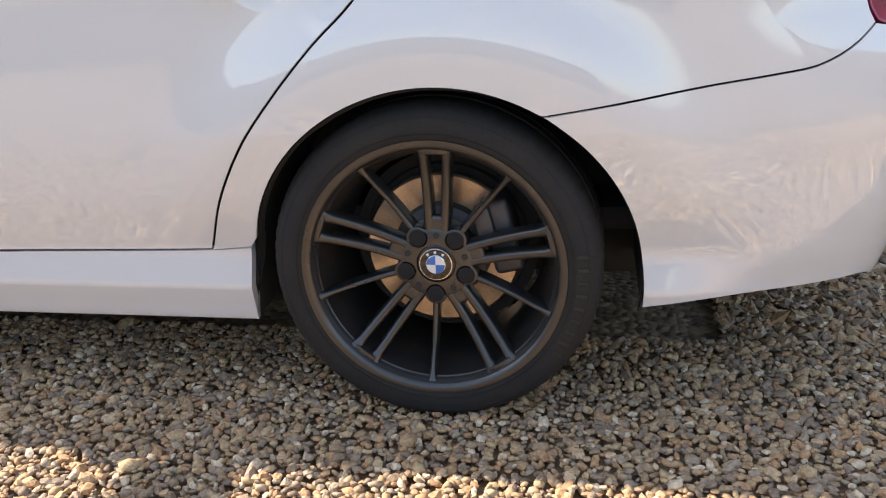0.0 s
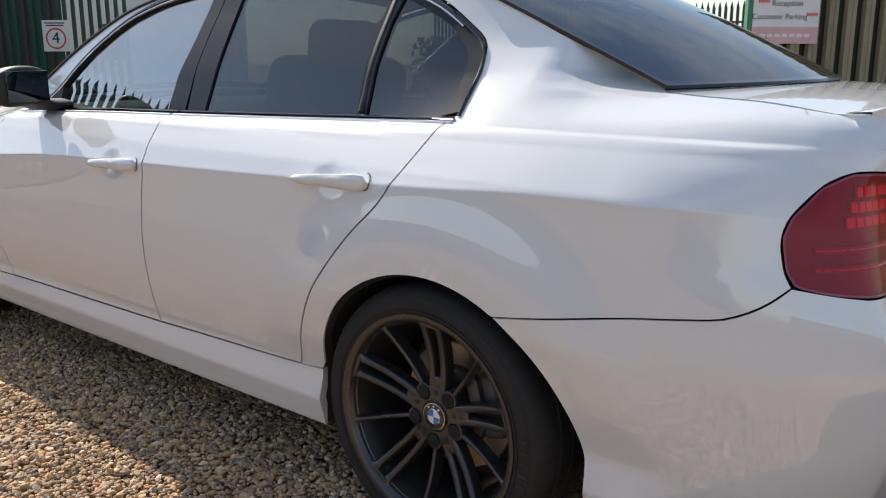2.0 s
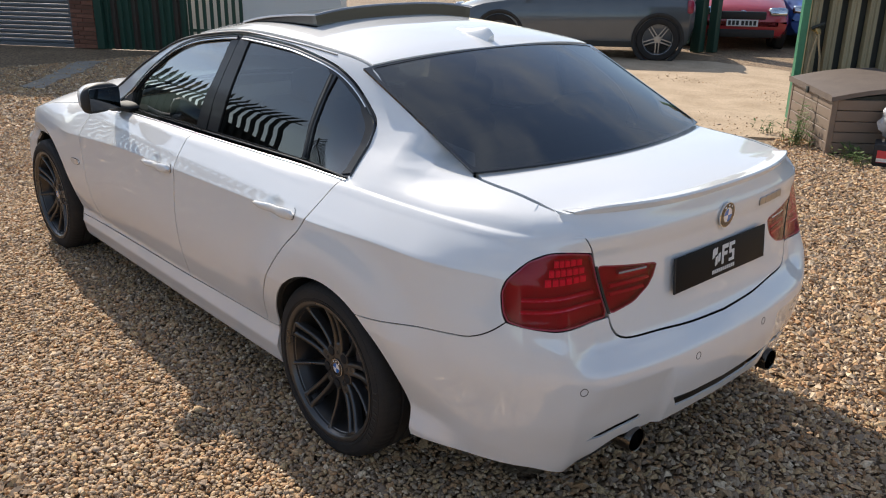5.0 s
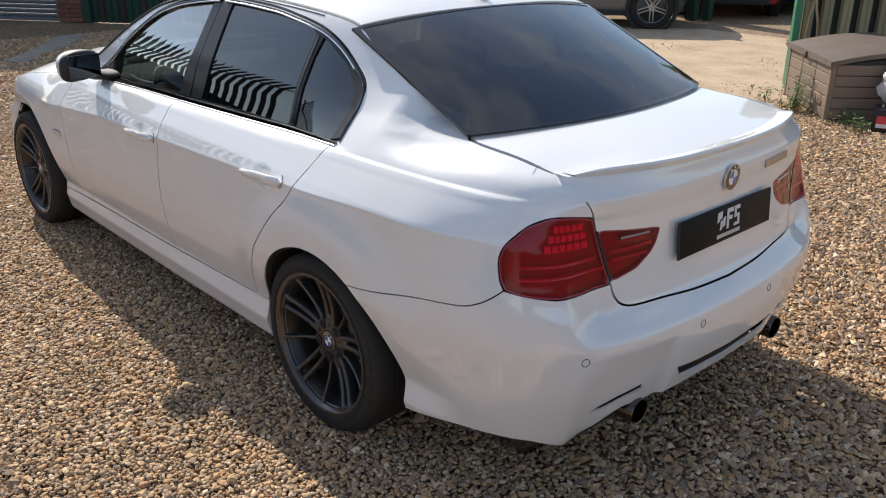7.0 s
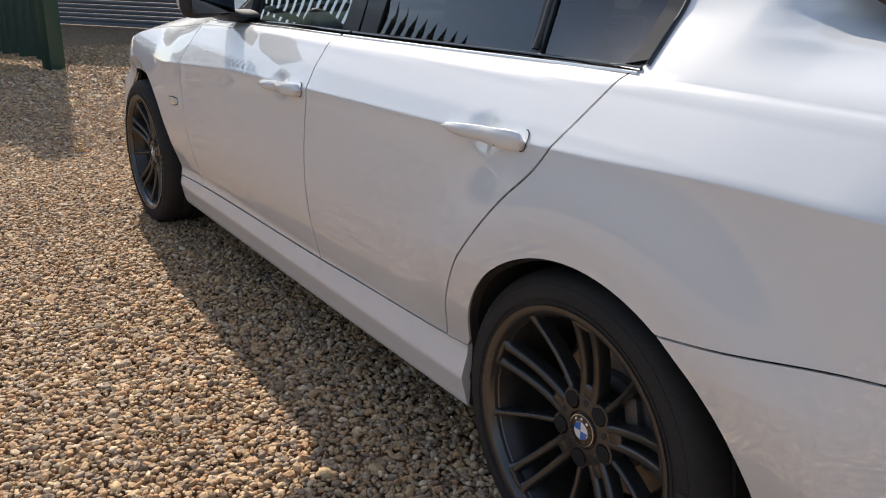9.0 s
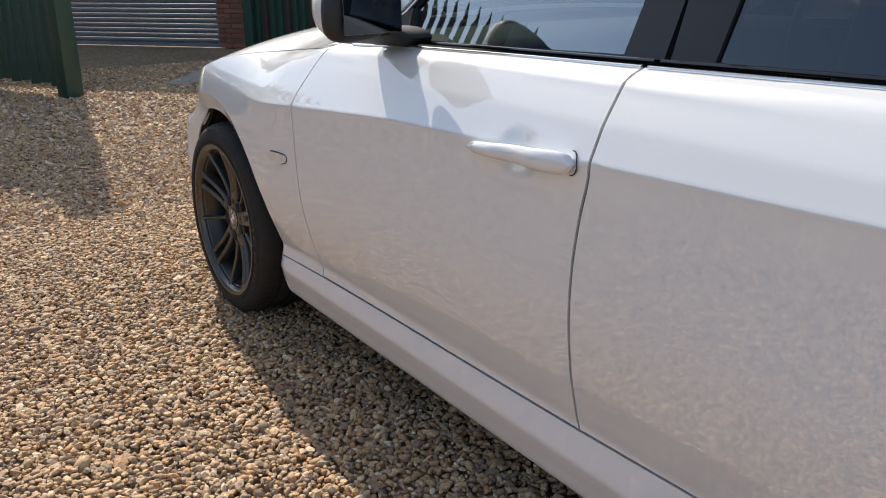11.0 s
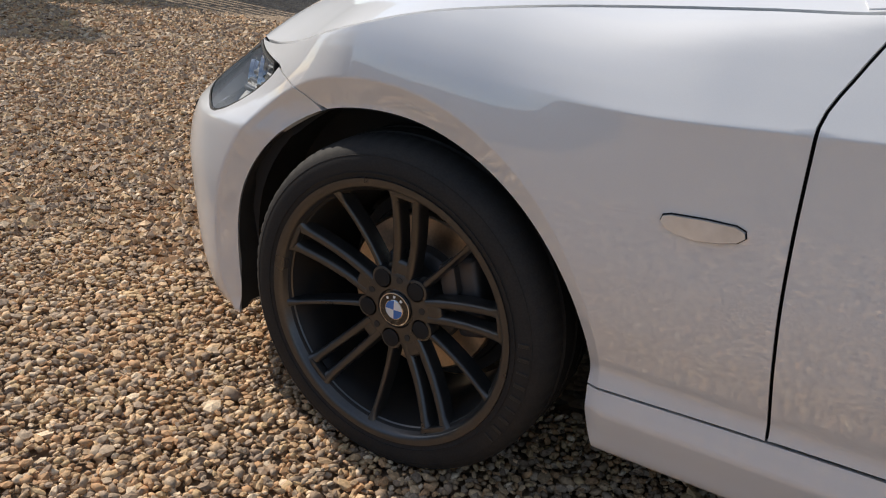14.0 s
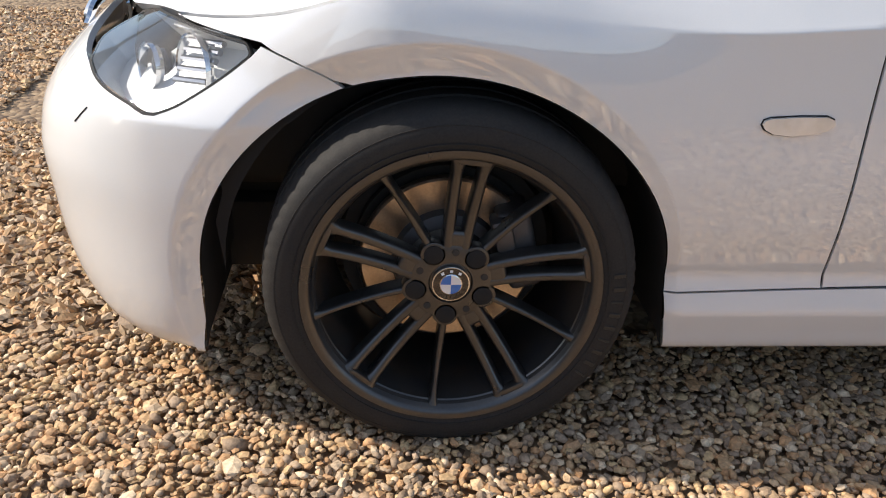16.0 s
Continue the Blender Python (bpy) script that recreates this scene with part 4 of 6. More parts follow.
for (a, b) in ((-.324, .988), (-.312, 1.268)), :
    q = skin(np.linspace(a[0], b[0], 8) + np.array([0, -.004, -.007, -.008, -.008, -.006, -.003, 0]), np.linspace(a[1], b[1], 8), .006)
    part("window_divider", bm_tube(q.tolist(), .009, 8, .6), BLACK_PLASTIC, rear_door)

# roof, rear window and windscreen
roof_zc = pchip([(-1.34, 1.365), (-1.1, 1.402), (-.75, 1.418), (-.45, 1.408), (-.2, 1.376), (-.02, 1.335)])
rail3 = skin(np.array([p[0] for p in rail_top]), np.array([p[1] for p in rail_top]))
rail_y = pchip(sorted((float(p[0]), float(-p[1])) for p in rail3[::4]))
rail_z = pchip(sorted((float(p[0]), float(p[2])) for p in rail3[::4]))


def roof_field(x, y):
    x, y = np.asarray(x, float), np.asarray(y, float)
    k = np.clip(np.abs(y) / rail_y(x), 0, 1.1)
    return np.stack([x, y, roof_zc(x) + (rail_z(x) + .004 - roof_zc(x)) * k ** 2.6], -1)


roof_side = [(float(x), -float(rail_y(x)) + .008) for x in np.linspace(-1.34, -.125, 30)]
screen_top = [(-1.34 - .06 * (1 - (y / .56) ** 2), y) for y in np.linspace(.54, -.54, 15)]
glass_top = [(-.125 + .045 * (1 - (y / .56) ** 2), y) for y in np.linspace(-.57, .57, 17)]
roof_loop = roof_side + glass_top[1:-1] + [(x, -y) for x, y in roof_side[::-1]] + screen_top[1:-1]
sunroof_hole = [(-1.24, -.42), (-.68, -.42), (-.68, .42), (-1.24, .42)]
roof = panel("roof", roof_loop, PAINT, car, surface=roof_field, normal=field_normal(roof_field), du=.04, dv=.04, edge=.014, holes=[sunroof_hole])


def tilted_field(x, y):
    """The sunroof glass, hinged at its front edge and raised at the rear."""
    return roof_field(x, y) + np.stack([0 * x, 0 * x, .042 * np.clip((np.asarray(x) + 1.24) / .56, 0, 1.1)], -1)


panel("sunroof_glass", shrink(dense(sunroof_hole, .03), .004), BLACK_GLOSS, roof, "black glass sunroof panel tilted open", surface=tilted_field, normal=field_normal(tilted_field), du=.05, dv=.05, inward=-.004, edge=.050)
rim = [tuple(tilted_field(np.array([x]), np.array([y]))[0] + np.array([0, 0, .006])) for x, y in dense(sunroof_hole, .03)]
part("sunroof_rim", bm_tube(rim, .0045, 6, closed=True), SATIN, roof)


def sheet(top, bottom, bulge):
    """A curved pane between an upper and a lower line; u runs across (-1..1), v from the top (0) to the bottom (1)."""
    t, b = np.array(top), np.array(bottom)

    def f(u, v):
        u, v = np.asarray(u, float)[..., None], np.asarray(v, float)[..., None]
        p = t[0] * (1 - u * u) + np.array([t[1][0], 0, t[1][2]]) * u * u + np.array([0, t[1][1], 0]) * u
        q = b[0] * (1 - u * u) + np.array([b[1][0], 0, b[1][2]]) * u * u + np.array([0, b[1][1], 0]) * u
        return p * (1 - v) + q * v + bulge * np.concatenate([np.zeros_like(u), np.zeros_like(u), 4 * v * (1 - v) * (1 - .9 * u * u)], -1)
    return f


def up_normal(f):
    g = field_normal(f)

    def n(u, v):
        w = g(u, v)
        return np.where(w[..., 2:3] < 0, -w, w)
    return n


back_light = sheet([(-.085, 0, 1.348), (-.130, .602, 1.308)], [(.535, 0, 1.066), (.418, .608, 1.062)], .016)
square = [(-1, 0), (1, 0), (1, 1), (-1, 1)]


def rounded(u0, v0, u1, v1, r):
    cs = [(u1 - r, v0 + r, -90), (u1 - r, v1 - r, 0), (u0 + r, v1 - r, 90), (u0 + r, v0 + r, 180)]
    return [(cu + r * math.cos(radians(a + k * 15)), cv + r * math.sin(radians(a + k * 15))) for cu, cv, a in cs for k in range(7)]



rear_window = panel("rear_window", dense(square, .1), TINTED, car, "dark tinted rear window", surface=back_light, normal=up_normal(back_light), du=.08, dv=.08, edge=0)
frame_in = rounded(-.982, .018, .982, .984, .06)
panel("window_border", dense(square, .05), BLACK_GLOSS, rear_window, surface=back_light, normal=up_normal(back_light), holes=[frame_in], du=.08, dv=.08, edge=.008, inward=-.002)
wind = sheet([(-1.40, 0, 1.372), (-1.34, .555, 1.325)], [(-2.17, 0, .994), (-2.072, .700, .960)], .03)
windscreen = panel("windscreen", dense(square, .1), CLEAR, car, "clear windscreen", surface=wind, normal=up_normal(wind), du=.08, dv=.08, edge=0)
panel("window_border", dense(square, .05), BLACK_GLOSS, windscreen, surface=wind, normal=up_normal(wind), holes=[[(-.985, .02), (.985, .02), (.985, .96), (-.985, .96)]], du=.08, dv=.08, edge=.006, inward=-.002)

# door handles, repeater, sensors, badges
def handle(s0, s1, z0, z1, who):
    u = np.linspace(s0, s1, 25)
    bm = bmesh.new()
    rings = []
    for i, s in enumerate(u):
        k = i / 24
        z = z0 + (z1 - z0) * k
        c, n = skin(np.array([s]), np.array([z]), -.017 * math.sin(math.pi * min(max(k, .04), .96)) ** .5 - .002)[0], skin_normal(np.array([s]), np.array([z]))[0]
        hgt = (.009 + .011 * k) * (1 - (2 * k - 1) ** 8) ** .5 + .001
        ring = []
        for j in range(12):
            a = 2 * math.pi * j / 12
            ring.append(bm.verts.new(Vector(c) + Vector((0, 0, 1)) * hgt * math.cos(a) + Vector(n) * .009 * math.sin(a)))
        rings.append(ring)
    for a, b in zip(rings, rings[1:]):
        for j in range(12):
            bm.faces.new((a[j], a[(j + 1) % 12], b[(j + 1) % 12], b[j]))
    bm.faces.new(rings[0][::-1]), bm.faces.new(rings[-1])
    h = part("door_handle", bm, PAINT, who)
    s = s0 + (s1 - s0) * .72
    z = z0 + (z1 - z0) * .72
    c = skin(np.array([s]), np.array([z]), -.017)[0]
    part("lock_seam", bm_box((.0008, .012, .030), (float(c[0]), float(c[1]) + .001, float(c[2])), .0005, 1), GAP, who)
    rim = [tuple(skin(np.array([s1 + .004 * math.cos(a) - .012]), np.array([z1 + .019 * math.sin(a)]), -.002)[0] + np.array([.010 * math.cos(a), 0, 0])) for a in np.linspace(-1.7, 1.7, 14)]
    part("handle_seal", bm_tube(rim, .0010, 6), GAP, who)


handle(-.392, -.140, .838, .849, rear_door)
handle(-1.352, -1.078, .802, .815, front_door)

rep = [(-2.300, .620), (-2.298, .627), (-2.288, .6305), (-2.24, .6340), (-2.20, .6345), (-2.188, .630), (-2.186, .622), (-2.195, .614), (-2.22, .607), (-2.25, .603), (-2.28, .606), (-2.295, .613)]
panel("side_repeater", rep, AMBER, front_wing, "small clear side repeater", inward=-.006, edge=.008, du=.012, dv=.006)
panel("repeater_rim", shrink(rep, -.0022), GAP, front_wing, holes=[rep], inward=-.001, edge=.004)


def disc_on(s, z, r, material, name, parent, out=.0006, label="", n=24, r_in=None):
    ring = [(s + r * math.cos(2 * math.pi * i / n), z + r * math.sin(2 * math.pi * i / n)) for i in range(n)]
    holes = [[(s + r_in * math.cos(2 * math.pi * i / n), z + r_in * math.sin(2 * math.pi * i / n)) for i in range(n)]] if r_in else []
    return panel(name, ring, material, parent, label, holes, inward=-out, edge=out + .001, du=r / 2, dv=r / 2)


for s in (1.002, 1.456, 2 * S_REAR - 1.456, 2 * S_REAR - 1.002):
    disc_on(s, .540, .0125, GAP, "parking_sensor", rear_bumper, r_in=.0105)


def roundel(parent, centre, normal, r, up=(0, 0, 1), flat=False):
    """A round badge: dark ring, bright edge and four coloured quarters."""
    n = Vector(normal).normalized()
    x = Vector(up).cross(n).normalized()
    y = n.cross(x)
    c = Vector(centre)

    def fan(r0, r1, a0, a1, lift, steps):
        bm = bmesh.new()
        inner = [bm.verts.new(c + n * lift + (x * math.cos(a) + y * math.sin(a)) * r0) for a in np.linspace(a0, a1, steps + 1)]
        outer_ = [bm.verts.new(c + n * (lift - .0008) + (x * math.cos(a) + y * math.sin(a)) * r1) for a in np.linspace(a0, a1, steps + 1)]
        for i in range(steps):
            bm.faces.new((inner[i], outer_[i], outer_[i + 1], inner[i + 1]))
        return bm
    m = Matrix.Translation(c) @ n.to_track_quat("Z", "Y").to_matrix().to_4x4()
    b = part("badge", bm_cyl(r, r, .006, m, 40, .001), CHROME, parent, "round badge with blue and white quarters")
    b = parent if flat else b
    part("ring", fan(r * .60, r * .93, 0, 6.2832, .0042, 40), BADGE_BLACK, b)
    part("edge_ring", fan(r * .55, r * .61, 0, 6.2832, .0046, 40), CHROME, b)
    for k in range(4):
        part("quarter", fan(.0001, r * .56, k * math.pi / 2, (k + 1) * math.pi / 2, .0050, 10), BADGE_BLUE if k % 2 else BADGE_WHITE, b)
    for k in range(3):
        a = math.pi / 2 + (k - 1) * .62
        part("letter_bar", fan(r * .70, r * .84, a - .10, a + .10, .0048, 3), BADGE_WHITE, b)
    return b


c, n = skin(np.array([S_REAR]), np.array([.932]))[0], (1, 0, -.04)
roundel(car, (float(c[0]) + .005, 0, .932), n, .041)
for i, w in enumerate((.036, .036, .036, .032)):
    y = .235 + i * .043
    c = skin(np.array([S_REAR + y]), np.array([.930]))[0]
    part("model_script_bar", bm_box((.004, w, .026), (float(c[0]) + .003, y, .930), .0015, 1), SATIN, boot_lid)

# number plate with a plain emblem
px = [float(skin(np.array([S_REAR - .2]), np.array([z]))[0][0]) for z in (.738, .846)]
tilt = math.degrees(math.atan2(px[0] - px[1], .108))
plate = part("number_plate", bm_box((.006, .52, .111), (0, 0, 0), .002), PLATE, car, "black show plate with a white emblem")
plate.matrix_basis = pose((px[0] + px[1]) / 2 + .012, 0, .792, 0, -tilt, 0)
part("plate_edge", bm_box((.0065, .003, .111), (0, -.2605, 0)), BLACK_PLASTIC, plate)
part("plate_edge", bm_box((.0065, .003, .111), (0, .2605, 0)), WHITE_PRINT, plate)


def slab(name, pts, parent, material):
    bm = bmesh.new()
    f = bm.faces.new([bm.verts.new((.0036, y, z)) for y, z in pts])
    g = bmesh.ops.extrude_face_region(bm, geom=[f])
    bmesh.ops.translate(bm, vec=(.0008, 0, 0), verts=[v for v in g["geom"] if isinstance(v, bmesh.types.BMVert)])
    part(name, bm, material, parent, smooth=False)


for y0, zs in ((-.062, (.040, .012)), (-.046, (.012, -.014)), (-.048, (.040, .020)), (-.030, (.020, -.006))):
    slab("emblem_block", [(y0, zs[1] - .004), (y0 + .013, zs[1]), (y0 + .016, zs[0] + .002), (y0 + .003, zs[0] - .002)], plate, WHITE_PRINT)
slab("emblem_bar", [(-.008, -.020), (.004, -.020), (.006, .042), (-.006, .042)], plate, WHITE_PRINT)
slab("emblem_bar", [(.004, .028), (.030, .028), (.032, .042), (.006, .042)], plate, WHITE_PRINT)
slab("emblem_bar", [(.004, .006), (.024, .006), (.025, .018), (.005, .018)], plate, WHITE_PRINT)
for y0, y1, z0, z1 in ((.036, .068, .030, .042), (.036, .048, .012, .030), (.036, .066, .006, .016), (.054, .066, -.012, .006), (.034, .066, -.020, -.010)):
    slab("emblem_bar", [(y0, z0), (y1, z0), (y1, z1), (y0, z1)], plate, WHITE_PRINT)
for i in range(11):
    slab("caption_bar", [(-.060 + i * .012, -.042), (-.051 + i * .012, -.042), (-.051 + i * .012, -.030), (-.060 + i * .012, -.030)], plate, WHITE_PRINT)

# dark backing behind the gaps, arch liners, underbody
back_loop = [(-2.36, .20), (-.38, .20), (-.34, .36)] + [p for p in ellipse_arc(.020, .272, .373, .382, 165, -10, 30)] + [(.40, .24), (.9, .27), (1.1, .34), (1.1, .70), (.80, .76), (.80, .86), (.90, .90), (.98, .97), (.80, 1.0), (.48, 1.0), (.10, .96),
             (-1.0, .94), (-2.0, .915), (-2.4, .86), (-2.75, .80), (-2.9, .74), (-3.03, .69), (-3.1, .60), (-3.16, .4), (-3.15, .30)] + ellipse_arc(-2.770, .300, .381, .390, 182, 3, 30)
inner_shell = panel("inner_panel", back_loop, GAP, car, inward=.022, edge=0, du=.05, dv=.025)


def liner(arch, lo, depth=.34):
    pts = [lo[0]] + arch + [lo[1]]
    q = skin(np.array([p[0] for p in pts]), np.array([p[1] for p in pts]), .004)
    bm = bmesh.new()
    rows = []
    for p in q.tolist():
        rows.append([bm.verts.new((p[0], p[1] + d, p[2] + (0.012 if d > .02 else 0))) for d in (0, .018, .03, depth)])
    for a, b in zip(rows, rows[1:]):
        for j in range(3):
            bm.faces.new((a[j], b[j], b[j + 1], a[j + 1]))
    bm.faces.new([r[3] for r in rows])
    return part("arch_liner", bm, LINER, car)


liner_r = liner(rear_arch, ((-.372, .19), (.392, .215)))
liner_f = liner(front_arch, ((-2.37, .18), (-3.20, .16)))
part("underbody", merge(bm_box((4.1, 1.0, .16), (-1.25, 0, .245), .03), bm_box((1.94, 1.56, .16), (-1.37, 0, .232), .02), bm_box((.42, 1.2, .18), (.66, 0, .36), .04),
                        bm_box((.25, 1.25, .20), (-3.3, 0, .30), .04)), LINER, car)
part("rear_diffuser", merge(bm_box((.10, .92, .09), (.82, 0, .30), .02, 2, pose(0, 0, 0, 0, 20, 0)), bm_box((.06, .56, .07), (.885, .02, .312), .02, 2)), LINER, car)
for sl in (slit, mid_slit):
    a = np.array(sl)
    lo, hi = a.min(0), a.max(0)
    panel("outlet_mesh", [(lo[0] - .01, lo[1] - .006), (hi[0] + .01, lo[1] - .006), (hi[0] + .01, hi[1] + .006), (lo[0] - .01, hi[1] + .006)], LINER, rear_bumper, inward=.026, edge=0)
part("grille_mesh", bm_box((.02, .80, .14), (-3.46, 0, .36), .003), BLACK_PLASTIC, car)
for y in (-.165, .165):
    rim = [(-3.47 + .10 * (z - .56), y + .15 * math.copysign(abs(math.cos(a)) ** .6, math.cos(a)), z) for a in np.linspace(0, 6.283, 30) for z in (.615 + .05 * math.copysign(abs(math.sin(a)) ** .6, math.sin(a)),)]
    part("kidney_grille", bm_tube(rim, .011, 8), CHROME, car)
part("engine_bay", bm_box((1.2, 1.25, .36), (-2.72, 0, .56), .1, 3), LINER, car)

# exhaust tips
for y in (-.385, .43):
    bm = bm_revolve([(-.002, .036), (.0, .0395), (-.004, .041), (-.15, .038), (-.20, .033), (-.20, .028), (-.12, .033), (-.012, .0365)], 36, True)
    bmesh.ops.transform(bm, matrix=Matrix.Translation((.938, y, .290)) @ pose(0, 0, 0, 0, 4, 90), verts=bm.verts)
    ex = part("exhaust_tip", bm, EXHAUST, car, "smoked steel exhaust tip")
    part("bore", bm_cyl(.034, .034, .01, Matrix.Translation((.883, y, .292)) @ pose(0, 0, 0, 0, 90, 0)), LINER, ex)

# shark-fin aerial
bm = bmesh.new()
rows = []
for k in np.linspace(0, 1, 12):
    x = -.312 + .182 * k
    z0 = float(roof_field(np.array([x]), np.array([0.0]))[0][2])
    h = .048 * (k ** 1.3) * (1 if k < .86 else (1 - k) / .14 * .55 + .45) + .004
    w = .020 + .006 * math.sin(math.pi * k)
    w *= .55 + .45 * min(k * 4, 1)
    rows.append([bm.verts.new(v) for v in ((x, -w, z0 - .004), (x, -w * .75, z0 + h * .30), (x + .012 * k, -w * .28, z0 + h * .85), (x + .014 * k, 0, z0 + h), (x + .012 * k, w * .28, z0 + h * .85), (x, w * .75, z0 + h * .30), (x, w, z0 - .004))])
for a, b in zip(rows, rows[1:]):
    for j in range(6):
        bm.faces.new((a[j], a[j + 1], b[j + 1], b[j]))
bm.faces.new(rows[0]), bm.faces.new(rows[-1][::-1])
part("aerial", bm, PAINT, car, "white shark-fin aerial")

# door mirror
def door_mirror():
    place = Matrix.Translation((-1.680, -.917, 1.028)) @ pose(0, 0, 0, 0, 0, 8)
    e = lambda t, p: math.copysign(abs(t) ** p, t)

    def shell(x0, lo, hi, wy, wz, pw):
        bm = bmesh.new()
        bmesh.ops.create_uvsphere(bm, u_segments=40, v_segments=24, radius=1.0)
        for v in bm.verts:
            x, y, z = v.co
            taper = 1 - .18 * max(0, y)
            slim = abs(x) ** .8 if x < 0 and lo > .05 else 0
            v.co = Vector((x0 + (lo if x < 0 else hi) * abs(x) ** .8 * (-1 if x < 0 else 1), e(y, pw) * wy * (1 - .12 * slim), e(z, pw) * wz * taper * (1 - .20 * slim) + .012 * y + .014 * slim))
        bmesh.ops.transform(bm, matrix=place, verts=bm.verts)
        return bm
    m = part("door_mirror", shell(-.012, .098, .010, .091, .064, .68), PAINT, car, "white door mirror housing with black inner casing")
    part("mirror_casing", shell(-.010, .030, .036, .0922, .0650, .66), BLACK_PLASTIC, m)
    g = bm_box((.004, .146, .098), (.0285, 0, .0), .0018)
    bmesh.ops.transform(g, matrix=place, verts=g.verts)
    part("mirror_glass", g, MIRROR, m)
    part("mirror_foot", bm_tube([(-1.785, -.745, .960), (-1.780, -.79, .960), (-1.772, -.83, .964), (-1.750, -.87, .980)], [.080, .080, .078, .062], 16, .26), BLACK_PLASTIC, m)
    panel("mirror_sail", [(-1.95, .948), (-1.82, .958), (-1.82, 1.015), (-1.87, .995)], BLACK_PLASTIC, m, inward=-.004, edge=.012, surface=pane_skin, normal=pane_normal)
    return m


door_mirror()

# the other side of the car
for ob in (sill, front_door, rear_door, front_wing, quarter, head_lamp, outer_lamp, gutter, liner_r, liner_f, inner_shell):
    twin = flipped(ob, None, car)
    for ch in ob.children:
        if ch.type == "MESH" and ch.name.split(".")[0] not in ("led_segment", "lock_seam", "handle_seal"):
            flipped(ch, None, twin)
twin = flipped(inner_lamp_part, None, car)
for ch in inner_lamp_part.children:
    flipped(ch, None, twin)
flipped([o for o in car.children if o.name.startswith("door_mirror")][0], None, car)

# cabin
part("cabin_floor", bm_box((2.6, 1.36, .05), (-.75, 0, .36), .01), CABIN, car)
part("dashboard", bm_box((.55, 1.34, .30), (-1.88, 0, .80), .10, 4), CABIN, car)
part("parcel_shelf", bm_box((.62, 1.15, .03), (.22, 0, .985), .01), CABIN, car)
bm = bm_revolve([(0, .183), (.012, .19), (0, .197), (-.012, .19)], 40, True)
bmesh.ops.transform(bm, matrix=Matrix.Translation((-1.45, .36, .90)) @ pose(0, 0, 0, 0, 25, 90), verts=bm.verts)
part("steering_wheel", bm, CABIN, car)


def seat(x, y, w, back_top):
    s = part("seat", bm_box((.50, w, .16), (x - .12, y, .52), .06, 4), SEAT, car)
    part("backrest", bm_box((.16, w, .62), (x + .20, y, .82), .06, 4, pose(0, 0, 0, 0, 14, 0)), SEAT, s)
    n = 1 if w < .7 else 2
    for k in range(n):
        yy = y + (k - (n - 1) / 2) * .62
        part("headrest", bm_box((.10, .26, .17), (x + .28, yy, back_top + .085), .045, 4, pose(0, 0, 0, 0, 8, 0)), SEAT, s)


seat(-1.02, -.37, .50, 1.06)
seat(-1.02, .37, .50, 1.06)
seat(-.22, 0, 1.22, .99)

